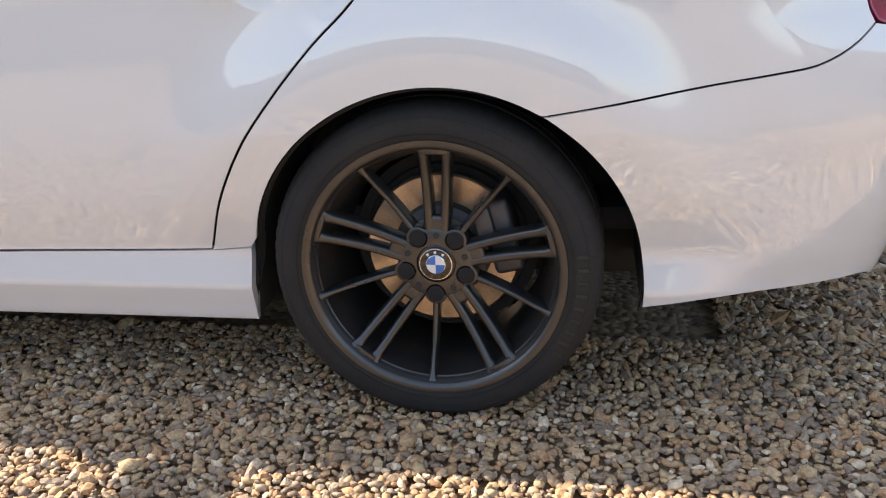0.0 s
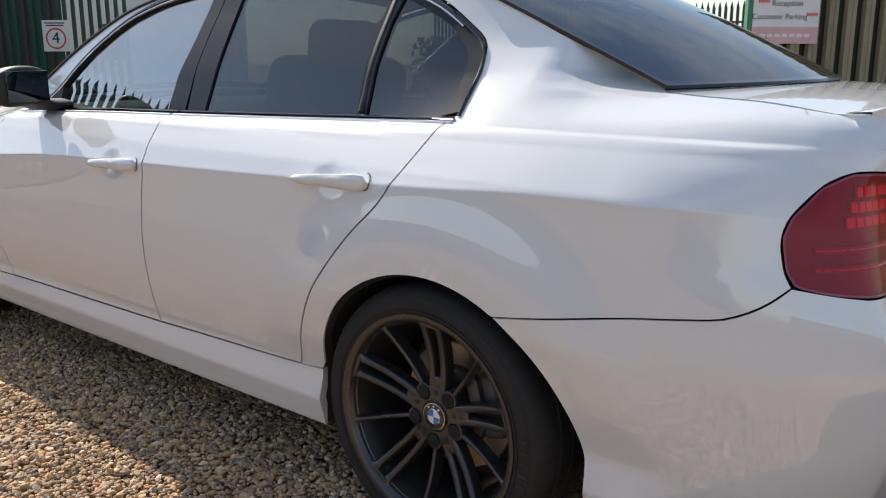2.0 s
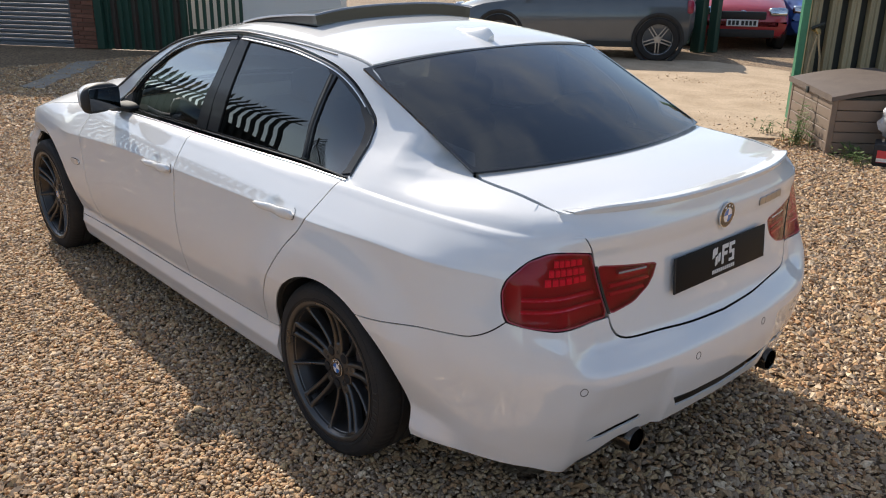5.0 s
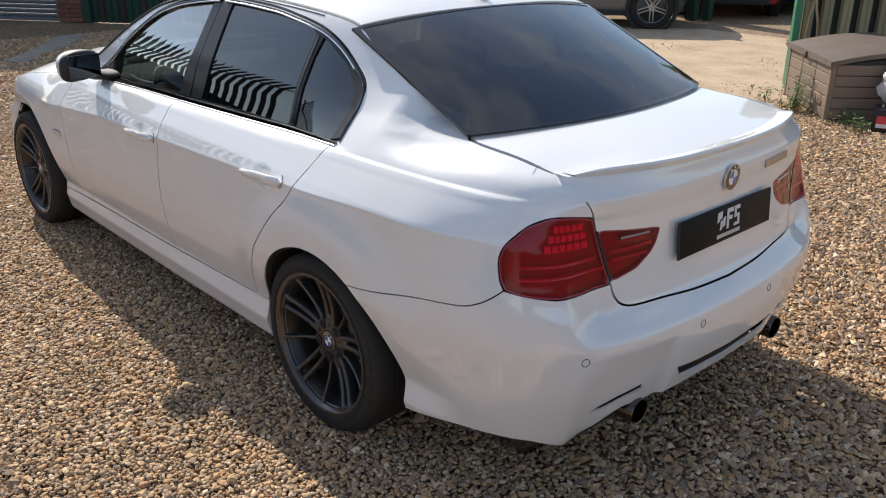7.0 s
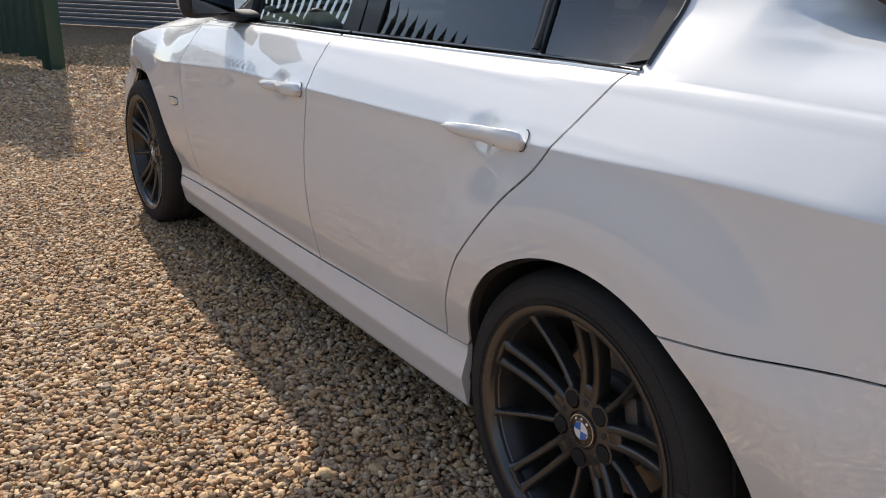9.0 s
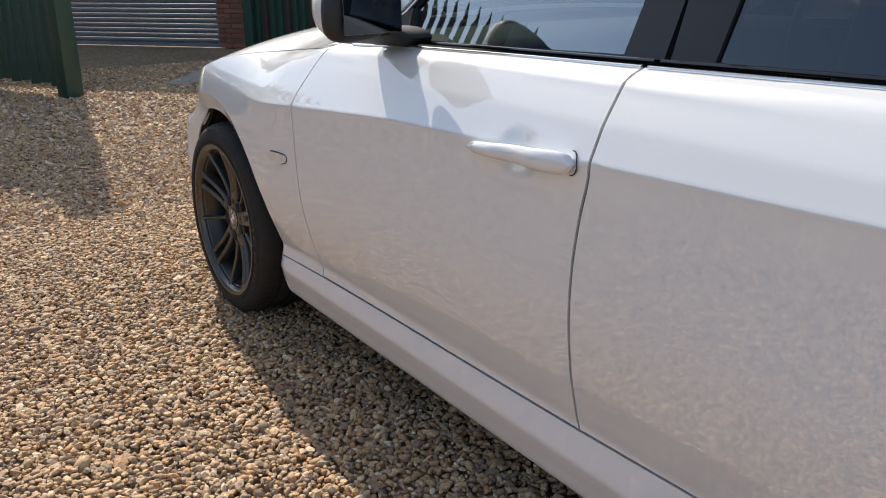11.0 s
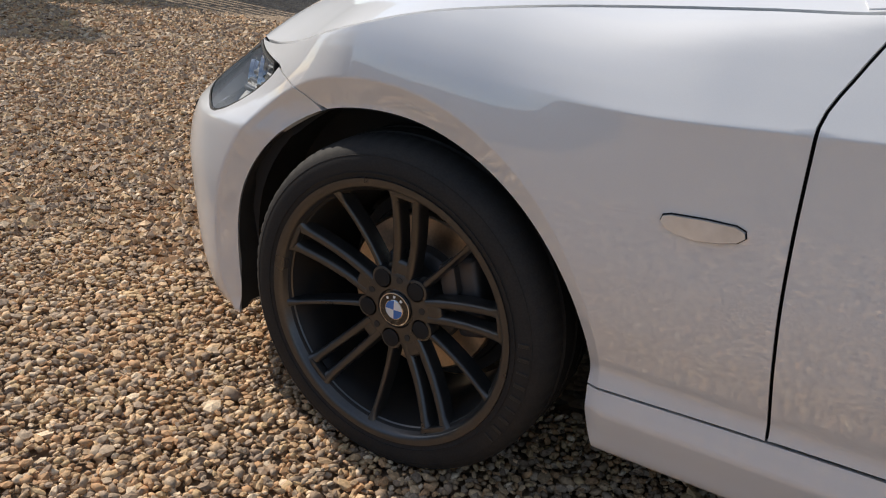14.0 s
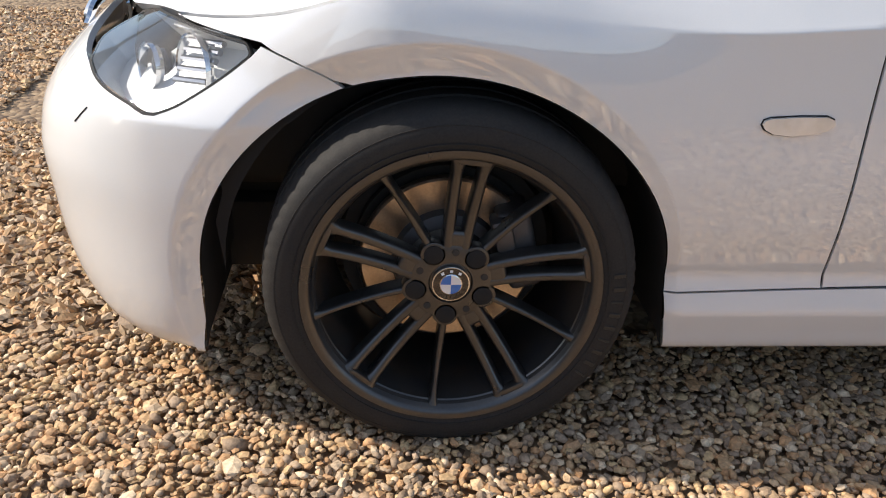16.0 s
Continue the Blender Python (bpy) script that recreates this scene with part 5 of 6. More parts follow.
# ---- wheels ----
def wheel(name, width, at, facing, spin=87.0):
    w = new(name)
    w.parent = car
    w.matrix_basis = Matrix.Translation(at) @ pose(0, 0, 0, 0, 0, 0 if facing < 0 else 180)
    tagged(w, "gunmetal ten-spoke alloy wheel with a low-profile tyre")
    h = width / 2
    prof = [(h - .022, .228), (h - .014, .234), (h - .003, .2545), (h - .0005, .269), (h - .002, .286), (h - .008, .299), (h - .016, .3075), (h - .030, .3135), (h - .045, .316),
            (.052, .3172), (.050, .309), (.042, .309), (.040, .3175), (.006, .318), (.004, .310), (-.004, .310), (-.006, .318), (-.040, .3175), (-.042, .309), (-.050, .309), (-.052, .3172),
            (-h + .045, .316), (-h + .016, .3075), (-h + .002, .286), (-h + .006, .247), (-h + .022, .228)]

    def tread(i, j, o, r):
        if i % 4 == 0 and j in (6, 7, 8, 9, 20, 21, 22):
            return o - math.copysign(.0004, o), r - .0018
        return o, r
    part("tyre", bm_revolve(prof, 288, True, tread), RUBBER, w)
    for o, r in ((h + .0006, .262), (h - .0035, .291)):
        part("sidewall_rib", bm_revolve([(o - .004, r - .0012), (o, r - .0008), (o, r + .0008), (o - .004, r + .0012)], 96, True), RUBBER, w)
    for k in range(9):
        a = radians(-34 + k * 5.2)
        m = Matrix.Rotation(-a, 4, "Y") @ Matrix.Translation((.279, -h - .0002, 0))
        mark = bm_box((.020, .0016, .0075 if k % 3 else .0040), (0, 0, 0), .0005, 1)
        bmesh.ops.transform(mark, matrix=m, verts=mark.verts)
        part("sidewall_bar", mark, TYRE_MARK, w)
    rim = [(h - .010, .2500), (h - .0045, .2525), (h - .001, .2515), (h - .0012, .2450), (h - .0030, .2385), (h - .008, .2345), (h - .020, .2305), (h - .034, .2255), (h - .05, .2185), (h - .075, .212),
           (-.02, .203), (-h + .03, .205), (-h + .015, .222), (-h + .012, .2385), (-h + .010, .236), (-.02, .209), (h - .06, .222)]
    rim_ob = part("rim", bm_revolve(rim[:7] + [(h - .026, .226), (h - .022, .240)], 144, True), GUNMETAL, w)
    part("barrel", bm_revolve(rim[6:], 96, True), BARREL, rim_ob)
    f = h - .010          # face of the spokes at the rim

    def bar(r0, r1, side0, side1, w0, w1, o0, o1, deep=.030):
        bm = bmesh.new()
        rows = []
        for k in np.linspace(0, 1, 14):
            r = r0 + (r1 - r0) * k
            c = side0 + (side1 - side0) * k
            wd = (w0 + (w1 - w0) * k) / 2
            if k > .86:
                wd *= 1 + 1.4 * ((k - .86) / .14) ** 2
            o = o0 + (o1 - o0) * k ** 1.4 - .006 * math.sin(math.pi * k)
            rows.append([bm.verts.new((r, -oo, c + s * wd)) for oo, s in ((o - deep, -1.25), (o - .007, -1.15), (o - .0015, -.80), (o, -.45), (o, .45), (o - .0015, .80), (o - .007, 1.15), (o - deep, 1.25))])
        for a, b in zip(rows, rows[1:]):
            for j in range(8):
                bm.faces.new((a[j], a[(j + 1) % 8], b[(j + 1) % 8], b[j]))
        bm.faces.new(rows[0]), bm.faces.new(rows[-1][::-1])
        return bm
    hub_o = .077
    for k in range(5):
        a = radians(spin + 72 * k)
        turn = Matrix.Rotation(-a, 4, "Y")
        pair = merge(bar(.066, .2380, -.0145, -.0225, .0165, .0155, hub_o, f), bar(.066, .2380, .0145, .0225, .0165, .0155, hub_o, f), bm_box((.034, .026, .040), (.080, -hub_o + .014, 0), .008, 3), bm_box((.016, .022, .050), (.231, -f + .013, 0), .005, 2))
        bmesh.ops.transform(pair, matrix=turn, verts=pair.verts)
        part("double_spoke", pair, GUNMETAL, w)
        single = bar(.062, .2380, 0, 0, .0125, .0088, hub_o - .002, f, .034)
        bmesh.ops.transform(single, matrix=Matrix.Rotation(-(a + radians(36)), 4, "Y"), verts=single.verts)
        part("single_spoke", single, GUNMETAL, w)
    # hub; flat dark discs stand in for shade in its five bolt wells and small holes
    hub = bm_revolve([(hub_o - .05, .080), (hub_o - .012, .075), (hub_o - .002, .071), (hub_o, .067), (hub_o, .038), (hub_o - .004, .0355), (hub_o - .004, .0001)], 60)
    part("hub", hub, GUNMETAL, w)
    for k in range(5):
        a = radians(spin - 36 + 72 * k)
        m = Matrix.Translation((.0615 * math.cos(a), -hub_o - .0006, .0615 * math.sin(a))) @ pose(0, 0, 0, 90, 0, 0)
        boss = Matrix.Translation((.0615 * math.cos(a), -hub_o + .014, .0615 * math.sin(a))) @ pose(0, 0, 0, 90, 0, 0)
        part("bolt_boss", bm_cyl(.0225, .0225, .028, boss, 28, .003), GUNMETAL, w)
        part("bolt_well", bm_cyl(.0170, .0170, .003, m, 24, .0008), GAP, w)
        a += radians(36)
        m = Matrix.Translation((.058 * math.cos(a), -hub_o - .0004, .058 * math.sin(a))) @ pose(0, 0, 0, 90, 0, 0)
        part("face_hole", bm_cyl(.0062, .0062, .002, m, 16), LINER, w)
    roundel(w, (0, -hub_o - .001, 0), (0, -1, 0), .0325, flat=True)
    # brake
    disc = bm_revolve([(-.012, .098), (-.010, .152), (-.013, .156), (-.030, .156), (-.032, .098)], 72, True)
    part("brake_disc", disc, STEEL, w)
    hat = bm_revolve([(-.014, .100), (.004, .094), (.010, .080), (.014, .05), (.014, .001)], 48)
    part("disc_hat", hat, CAST, w)
    cal = merge(bm_box((.060, .085, .150), (.128, .005, .010), .012, 3), bm_box((.035, .05, .06), (.105, -.028, .05), .008, 2))
    bmesh.ops.transform(cal, matrix=Matrix.Rotation(radians(-14), 4, "Y"), verts=cal.verts)
    part("caliper", cal, CAST, w)
    shield = bm_revolve([(-.05, .03), (-.05, .165), (-.058, .168)], 48)
    part("brake_shield", shield, LINER, w)
    part("axle_drum", bm_cyl(.19, .19, .01, Matrix.Translation((0, .07, 0)) @ pose(0, 0, 0, 90, 0, 0), 48), LINER, w)
    return w


wheel("wheel", .255, (0, -.757, .3145), -1)
wheel("wheel", .240, (-2.760, -.757, .3165), -1, 84.0)
wheel("wheel", .255, (0, .757, .3145), 1)
wheel("wheel", .225, (-2.760, .762, .3155), 1)

# ---- the yard ----
GRAVEL_FAR = ground_mat("gravel_ground")
PEBBLE = stone_mat("pebbles")
CONCRETE = mat("sandy_concrete", (0.54, 0.41, 0.28), 0.9, vary=0.7, scale=2.6, tint=(0.36, 0.26, 0.16), fine=0.25, fine_scale=60, bump=0.5, bump_scale=30, bump_dist=0.01)
SLAB = mat("grey_slab", (0.38, 0.34, 0.29), 0.9, vary=0.5, scale=3, fine=0.15, fine_scale=80, bump=0.4, bump_scale=40, bump_dist=0.006)
SHUTTER = mat("galvanised_shutter", (0.24, 0.25, 0.27), 0.5, metal=0.3, vary=0.35, scale=5, fine=0.06)
BRICK = mat("red_brick", (0.27, 0.115, 0.075), 0.85, vary=0.5, scale=14, fine=0.2, fine_scale=90, objrand=0.25, bump=0.4, bump_scale=80, bump_dist=0.004)
MORTAR = mat("mortar", (0.20, 0.15, 0.12), 0.95, vary=0.4, scale=20, bump=0.4)
GREEN = mat("green_steel", (0.020, 0.070, 0.050), 0.45, vary=0.45, scale=4, tint=(0.035, 0.06, 0.045), fine=0.1, bump=0.1)
GREEN_LIGHT = mat("light_green_steel", (0.06, 0.24, 0.13), 0.45, vary=0.4, scale=6, fine=0.1)
RUSTY = mat("rusty_red_steel", (0.055, 0.032, 0.024), 0.6, vary=0.5, scale=5, tint=(0.03, 0.05, 0.04), fine=0.1)
OLIVE = mat("olive_slat", (0.30, 0.26, 0.155), 0.6, vary=0.4, scale=5, tint=(0.22, 0.19, 0.12), fine=0.1, fine_scale=90, objrand=0.12)
DARK_SHEET = mat("dark_sheet", (0.035, 0.040, 0.034), 0.7, vary=0.5, scale=6)
WHITE_WALL = mat("white_render", (0.74, 0.74, 0.72), 0.85, vary=0.3, scale=1.5, tint=(0.58, 0.57, 0.54), fine=0.05, bump=0.3, bump_scale=60)
SIGN_WHITE = mat("sign_white", (0.78, 0.77, 0.75), 0.4, vary=0.15, scale=6)
SIGN_PINK = mat("sign_pink", (0.72, 0.42, 0.45), 0.4, vary=0.2, scale=6)
SIGN_RED = mat("sign_red", (0.62, 0.05, 0.06), 0.4)
SIGN_BLACK = mat("sign_black", (0.02, 0.02, 0.022), 0.5)
RESIN = mat("brown_resin", (0.22, 0.165, 0.125), 0.6, vary=0.35, scale=5, tint=(0.22, 0.16, 0.12), fine=0.08, bump=0.25, bump_scale=50, bump_dist=0.003)
RESIN_LID = mat("brown_resin_lid", (0.12, 0.092, 0.076), 0.6, vary=0.5, scale=6, tint=(0.19, 0.15, 0.12), fine=0.1, bump=0.2, bump_scale=60)
LEAF = mat("weed_leaf", (0.075, 0.13, 0.03), 0.6, vary=0.4, scale=20, tint=(0.14, 0.16, 0.05), island=0.3)
BRASS = mat("brass", (0.45, 0.30, 0.12), 0.35, metal=1.0, vary=0.4, scale=40)
HOSE = mat("beige_hose", (0.42, 0.33, 0.20), 0.5, vary=0.3, scale=20)
SACK = mat("clear_sack", (0.55, 0.56, 0.58), 0.22, vary=0.4, scale=12, coat=0.4, bump=0.9, bump_scale=22, bump_dist=0.02)
PALE_WOOD = mat("pale_weathered_wood", (0.44, 0.37, 0.29), 0.8, vary=0.35, scale=9, tint=(0.34, 0.27, 0.20), fine=0.15, objrand=0.15)
WOOD = mat("weathered_wood", (0.30, 0.20, 0.12), 0.75, vary=0.4, scale=12, fine=0.15)

# ground: one sheet to the horizon, gently uneven near the car
bm = bmesh.new()
xs = [-120, -60, -30, -18] + [x * .75 for x in range(-20, 9)] + [8, 14, 30, 60, 120]
ys = [-120, -60, -30, -14] + [y * .75 for y in range(-12, 25)] + [22, 32, 60, 120]
gr = [[bm.verts.new((x, y, -0.010)) for x in xs] for y in ys]
for a, b in zip(gr, gr[1:]):
    for i in range(len(xs) - 1):
        bm.faces.new((a[i], a[i + 1], b[i + 1], b[i]))
ground = part("ground", bm, GRAVEL_FAR)
tagged(ground, "tan gravel yard", "ground", kind="structure")


def patch(name, outline, z, material, label, category):
    """A thin slab on the ground with a broken edge."""
    rnd = random.Random(7)
    pts = [(x + rnd.uniform(-.05, .05), y + rnd.uniform(-.05, .05)) for x, y in dense(outline, .22)]
    bm = bmesh.new()
    f = bm.faces.new([bm.verts.new((x, y, z)) for x, y in pts])
    g = bmesh.ops.extrude_face_region(bm, geom=[f])
    bmesh.ops.translate(bm, vec=(0, 0, -.05), verts=[v for v in g["geom"] if isinstance(v, bmesh.types.BMVert)])
    ob = part(name, bm, material, smooth=False)
    return tagged(ob, label, category, kind="structure")


patch("pavement", [(-1.75, 5.15), (-1.35, 5.55), (-3.70, 9.72), (-4.95, 9.74), (-5.6, 9.3), (-8.6, 7.2), (-6.8, 5.0), (-4.0, 4.2)], .012, CONCRETE, "worn sandy concrete apron before the gate", "pavement")
patch("pavement", [(-8.69, .74), (-8.40, .88), (-10.27, 2.33), (-10.47, 2.04)], .019, SLAB, "pale concrete strip across the shaded gravel", "pavement")

# ---- the building beyond the nose, skewed to the car ----
B0, BU = Vector((-12.12, 2.66, 0)), Vector((.80, .60, 0))
B_SIZE = .90
B_TURN = math.degrees(math.atan2(.60, .80))


def at_wall(u, out=0.0, z=0.0):
    """u metres along the wall, out metres in front of it."""
    return B0 + (BU * u + Vector((.60, -.80, 0)) * out + Vector((0, 0, z))) * B_SIZE


def block(name, u0, u1, z0, z1, d0, d1, material, parent=None, bevel=.004, label=""):
    c = at_wall((u0 + u1) / 2, (d0 + d1) / 2, (z0 + z1) / 2)
    bm = bm_box(((u1 - u0) * B_SIZE, abs(d1 - d0) * B_SIZE, (z1 - z0) * B_SIZE), c, bevel, 1, Matrix.Rotation(radians(B_TURN), 4, "Z"))
    return part(name, bm, material, parent, label, smooth=False)


wall_end = block("wall_west", -9.0, -.12, 3.0, 4.96, -.4, 0, WHITE_WALL)
tagged(wall_end, "rendered wall above the roller shutter", "wall", kind="structure")
wall_white = block("wall_white", 3.15, 4.9, 0, 3.9, -.35, -.05, WHITE_WALL)
tagged(wall_white, "white painted workshop wall", "wall", kind="structure")
wall_b = block("wall_behind_gate", .33, 3.15, 0, 3.9, -2.8, -2.6, WHITE_WALL)
tagged(wall_b, "white wall behind the palisade gate", "wall", kind="structure")
wall_l = block("wall_north", -9.0, -3.7, 0, 3.0, -.4, 0, MORTAR)
tagged(wall_l, "grey rendered wall beside the shutter", "wall", kind="structure")

shutter = thing("roller_shutter", "galvanised steel roller shutter, closed", "shutter")
for i in range(38):
    z = .05 + i * .078
    bm = bmesh.new()
    prof = [(0.0, 0.0), (.010, .012), (.024, .030), (.026, .052), (.012, .070), (0.0, .076)]
    a = [bm.verts.new(at_wall(-3.65, -.10 + d, z + h)) for d, h in prof]
    b = [bm.verts.new(at_wall(-.12, -.10 + d, z + h)) for d, h in prof]
    for j in range(len(prof) - 1):
        bm.faces.new((a[j], b[j], b[j + 1], a[j + 1]))
    part("slat", bm, SHUTTER, shutter)
block("bottom_rail", -3.65, -.12, 0, .055, -.12, -.06, SHUTTER, shutter)
block("guide", -3.72, -3.62, 0, 3.0, -.13, -.03, SHUTTER, shutter)
block("guide", -.15, -.09, 0, 3.0, -.13, -.03, SHUTTER, shutter)

pillar = block("pillar", -.10, .36, 0, 3.9, -.36, -.012, MORTAR)
tagged(pillar, "red brick pillar beside the shutter", "pillar", kind="structure")
for row in range(34):
    for k in range(2):
        u0 = -.10 + k * .2325
        w = .2225
        if row % 2 and k == 0:
            w = .105
        if row % 2 and k == 1:
            u0 = .013
            w = .339
        c = at_wall(u0 + w / 2, -.006, .04 + row * .075)
        bm = bm_box((w * B_SIZE, .022, .065 * B_SIZE), (0, 0, 0), .003, 1)
        o = part("brick", bm, BRICK, pillar, smooth=False)
        o.matrix_basis = Matrix.Translation(c) @ Matrix.Rotation(radians(B_TURN), 4, "Z")
intercom = thing("wall_box", "black box with a small white emblem on the pillar", "box")
block("case", -.22, .17, 1.52, 1.92, .008, .12, BLACK_PLASTIC, intercom, .015)
for k in range(3):
    block("emblem_bar", -.07 + k * .07, -.015 + k * .07, 1.66, 1.74, .1205, .1225, SIGN_WHITE, intercom, 0)

# green corrugated gate
gate = thing("corrugated_gate", "dark green corrugated steel gate with rusty red stripes, closed", "gate")
block("gate_post", .36, .50, 0, 3.0, -.16, .0, GREEN, gate)
for i in range(12):
    u = .50 + i * .133
    bm = bmesh.new()
    prof = [(0, 0), (.030, .0), (.045, .035), (.095, .035), (.110, 0), (.133, 0)]
    a = [bm.verts.new(at_wall(u + p, -.10 + q, .0)) for p, q in prof]
    b = [bm.verts.new(at_wall(u + p, -.10 + q, 2.95)) for p, q in prof]
    for j in range(len(prof) - 1):
        bm.faces.new((a[j], a[j + 1], b[j + 1], b[j]))
    part("sheet_rib", bm, RUSTY if i % 3 == 1 else GREEN, gate, smooth=False)
pal = thing("palisade_fence", "green steel palisade with gaps before a white wall", "fence")
for i in range(8):
    u = 2.12 + i * .135
    block("pale", u, u + .062, .05, 2.9, -.10, -.07, GREEN, pal, .006)
for z in (.35, 2.4):
    block("rail", 2.10, 3.18, z, z + .05, -.14, -.10, GREEN, pal)
box4 = thing("letter_box", "dark green post box on the palisade", "box")
block("case", 2.78, 3.10, 1.20, 1.75, -.06, .05, GREEN, box4, .01)
block("flap", 2.84, 3.04, 1.52, 1.58, .0505, .056, DARK_SHEET, box4, .002)

speed = thing("speed_sign", "white speed limit sign with a red ring", "sign")
block("board", 1.79, 2.20, 1.34, 1.81, -.060, -.052, SIGN_WHITE, speed, .001)


def on_board(name, bm, material, parent, u, z, out, turn=None):
    m = Matrix.Translation(at_wall(u, out, z)) @ Matrix.Rotation(radians(B_TURN), 4, "Z") @ Matrix.Scale(B_SIZE, 4)
    bmesh.ops.transform(bm, matrix=m, verts=bm.verts)
    return part(name, bm, material, parent)


on_board("ring", bm_revolve([(.0, .135), (.002, .137), (.002, .158), (0, .160)], 48), SIGN_RED, speed, 1.995, 1.535, -.0515)
for k, (a, w) in enumerate(((1.805, .33), (1.83, .29))):
    block("caption_bar", a + .02, a + w + .01, 1.758 - k * .035, 1.776 - k * .035, -.0518, -.0508, SIGN_BLACK, speed, 0)


def lettering(name, text, size, matrix, material, parent):
    """Raised lettering in the built-in typeface."""
    cu = bpy.data.curves.new(name, "FONT")
    cu.body, cu.size, cu.extrude, cu.align_x, cu.align_y = text, size, .0012, "CENTER", "CENTER"
    tmp = new(name, cu)
    me = bpy.data.meshes.new_from_object(tmp.evaluated_get(bpy.context.evaluated_depsgraph_get()))
    bpy.data.objects.remove(tmp)
    ob = new(name, me)
    me.materials.clear()
    me.materials.append(material)
    ob.parent = parent
    ob.matrix_basis = matrix
    return ob


face_b = Matrix.Translation(at_wall(1.995, -.050, 1.535)) @ pose(0, 0, 0, 90, 0, B_TURN) @ Matrix.Scale(B_SIZE, 4)
lettering("numeral", "4", .25, face_b, SIGN_BLACK, speed)

# open gate leaf of corrugated pales ahead of the car
leaf = thing("open_gate_leaf", "dark green corrugated gate leaf, standing open", "gate")
L0, LU = Vector((-8.33, -.22, 0)), Vector((-.937, -.350, 0))
LN = Vector((.35, -.937, 0))
for i in range(17):
    u = .12 + i * .165
    bm = bmesh.new()
    prof = [(0, 0), (.025, .03), (.078, .05), (.130, .03), (.156, 0)]
    lo, hi = .10 + .02 * (i % 2), 3.15
    a = [bm.verts.new(L0 + LU * (u + p) + LN * q + Vector((0, 0, lo))) for p, q in prof]
    b = [bm.verts.new(L0 + LU * (u + p) + LN * q + Vector((0, 0, hi))) for p, q in prof]
    t = bm.verts.new(L0 + LU * (u + .078) + LN * .05 + Vector((0, 0, hi + .13)))
    for j in range(4):
        bm.faces.new((a[j], a[j + 1], b[j + 1], b[j]))
        bm.faces.new((b[j], b[j + 1], t))
    part("pale", bm, GREEN, leaf)
for z in (.42, 1.45, 2.45):
    c = L0 + LU * 1.5 - LN * .03 + Vector((0, 0, z))
    part("rail", bm_box((3.0, .05, .05), c, .005, 1, Matrix.Rotation(math.atan2(LU.y, LU.x), 4, "Z")), GREEN, leaf, smooth=False)
part("leaf_post", bm_box((.16, .16, 3.3), L0 + Vector((0, 0, 1.65)), .01, 2, Matrix.Rotation(math.atan2(LU.y, LU.x), 4, "Z")), GREEN, leaf)

# ---- slatted fence with its sign, tap and storage box ----
F0, FU, FN = Vector((-2.06, 6.22, 0)), Vector((.722, .692, 0)), Vector((.692, -.722, 0))
F_TURN = math.degrees(math.atan2(.692, .722))


def on_fence(u, out=0.0, z=0.0):
    return F0 + FU * u + FN * out + Vector((0, 0, z))


def fblock(name, u0, u1, z0, z1, d0, d1, material, parent, bevel=.004):
    bm = bm_box((u1 - u0, abs(d1 - d0), z1 - z0), on_fence((u0 + u1) / 2, (d0 + d1) / 2, (z0 + z1) / 2), bevel, 1, Matrix.Rotation(radians(F_TURN), 4, "Z"))
    return part(name, bm, material, parent, smooth=False)


slat_fence = thing("slat_fence", "olive slatted steel fence with a green end post", "fence")
fblock("end_post", .12, .19, 0, 2.7, -.06, .02, GREEN_LIGHT, slat_fence)
fblock("backing_sheet", .19, 6.5, .05, 2.55, -.10, -.085, DARK_SHEET, slat_fence)
for i in range(34):
    u = .205 + i * .186
    bm = bmesh.new()
    prof = [(-.058, -.06), (-.045, 0), (-.012, .0), (-.006, -.008), (.006, -.008), (.012, 0), (.045, 0), (.058, -.06)]
    a = [bm.verts.new(on_fence(u + .058 + p, q, .04)) for p, q in prof]
    b = [bm.verts.new(on_fence(u + .058 + p, q, 2.6)) for p, q in prof]
    for j in range(len(prof) - 1):
        bm.faces.new((a[j], a[j + 1], b[j + 1], b[j]))
    part("slat", bm, OLIVE, slat_fence, smooth=False)

board = thing("direction_sign", "white and pink direction sign fixed to the fence", "sign")
fblock("board", .17, .84, 1.255, 1.995, .022, .030, SIGN_WHITE, board, .001)
fblock("pink_band", .172, .838, 1.257, 1.415, .0302, .0312, SIGN_PINK, board, 0)
lettering("lettering", "Customer Parking", .076, Matrix.Translation(on_fence(.440, .0312, 1.51)) @ pose(0, 0, 0, 90, 0, F_TURN), SIGN_BLACK, board)
lettering("lettering", "Reception", .078, Matrix.Translation(on_fence(.51, .0312, 1.635)) @ pose(0, 0, 0, 90, 0, F_TURN), SIGN_BLACK, board)
for k in range(5):
    for u0, z0, d in ((.712 + k * .024, 1.533, 1), (.21 + k * .024, 1.658, -1)):
        bm = bmesh.new()
        a = u0 if d > 0 else u0 + .022
        bm.faces.new([bm.verts.new(on_fence(a + p * d, .0316, z0 + q)) for p, q in ((0, -.026), (.022, 0), (0, .026))])
        part("arrow", bm, SIGN_RED, board, smooth=False)
for k in range(7):
    fblock("caption_bar", .25 + k * .075, .305 + k * .075, 1.318, 1.348, .0312, .0318, SIGN_WHITE, board, 0)

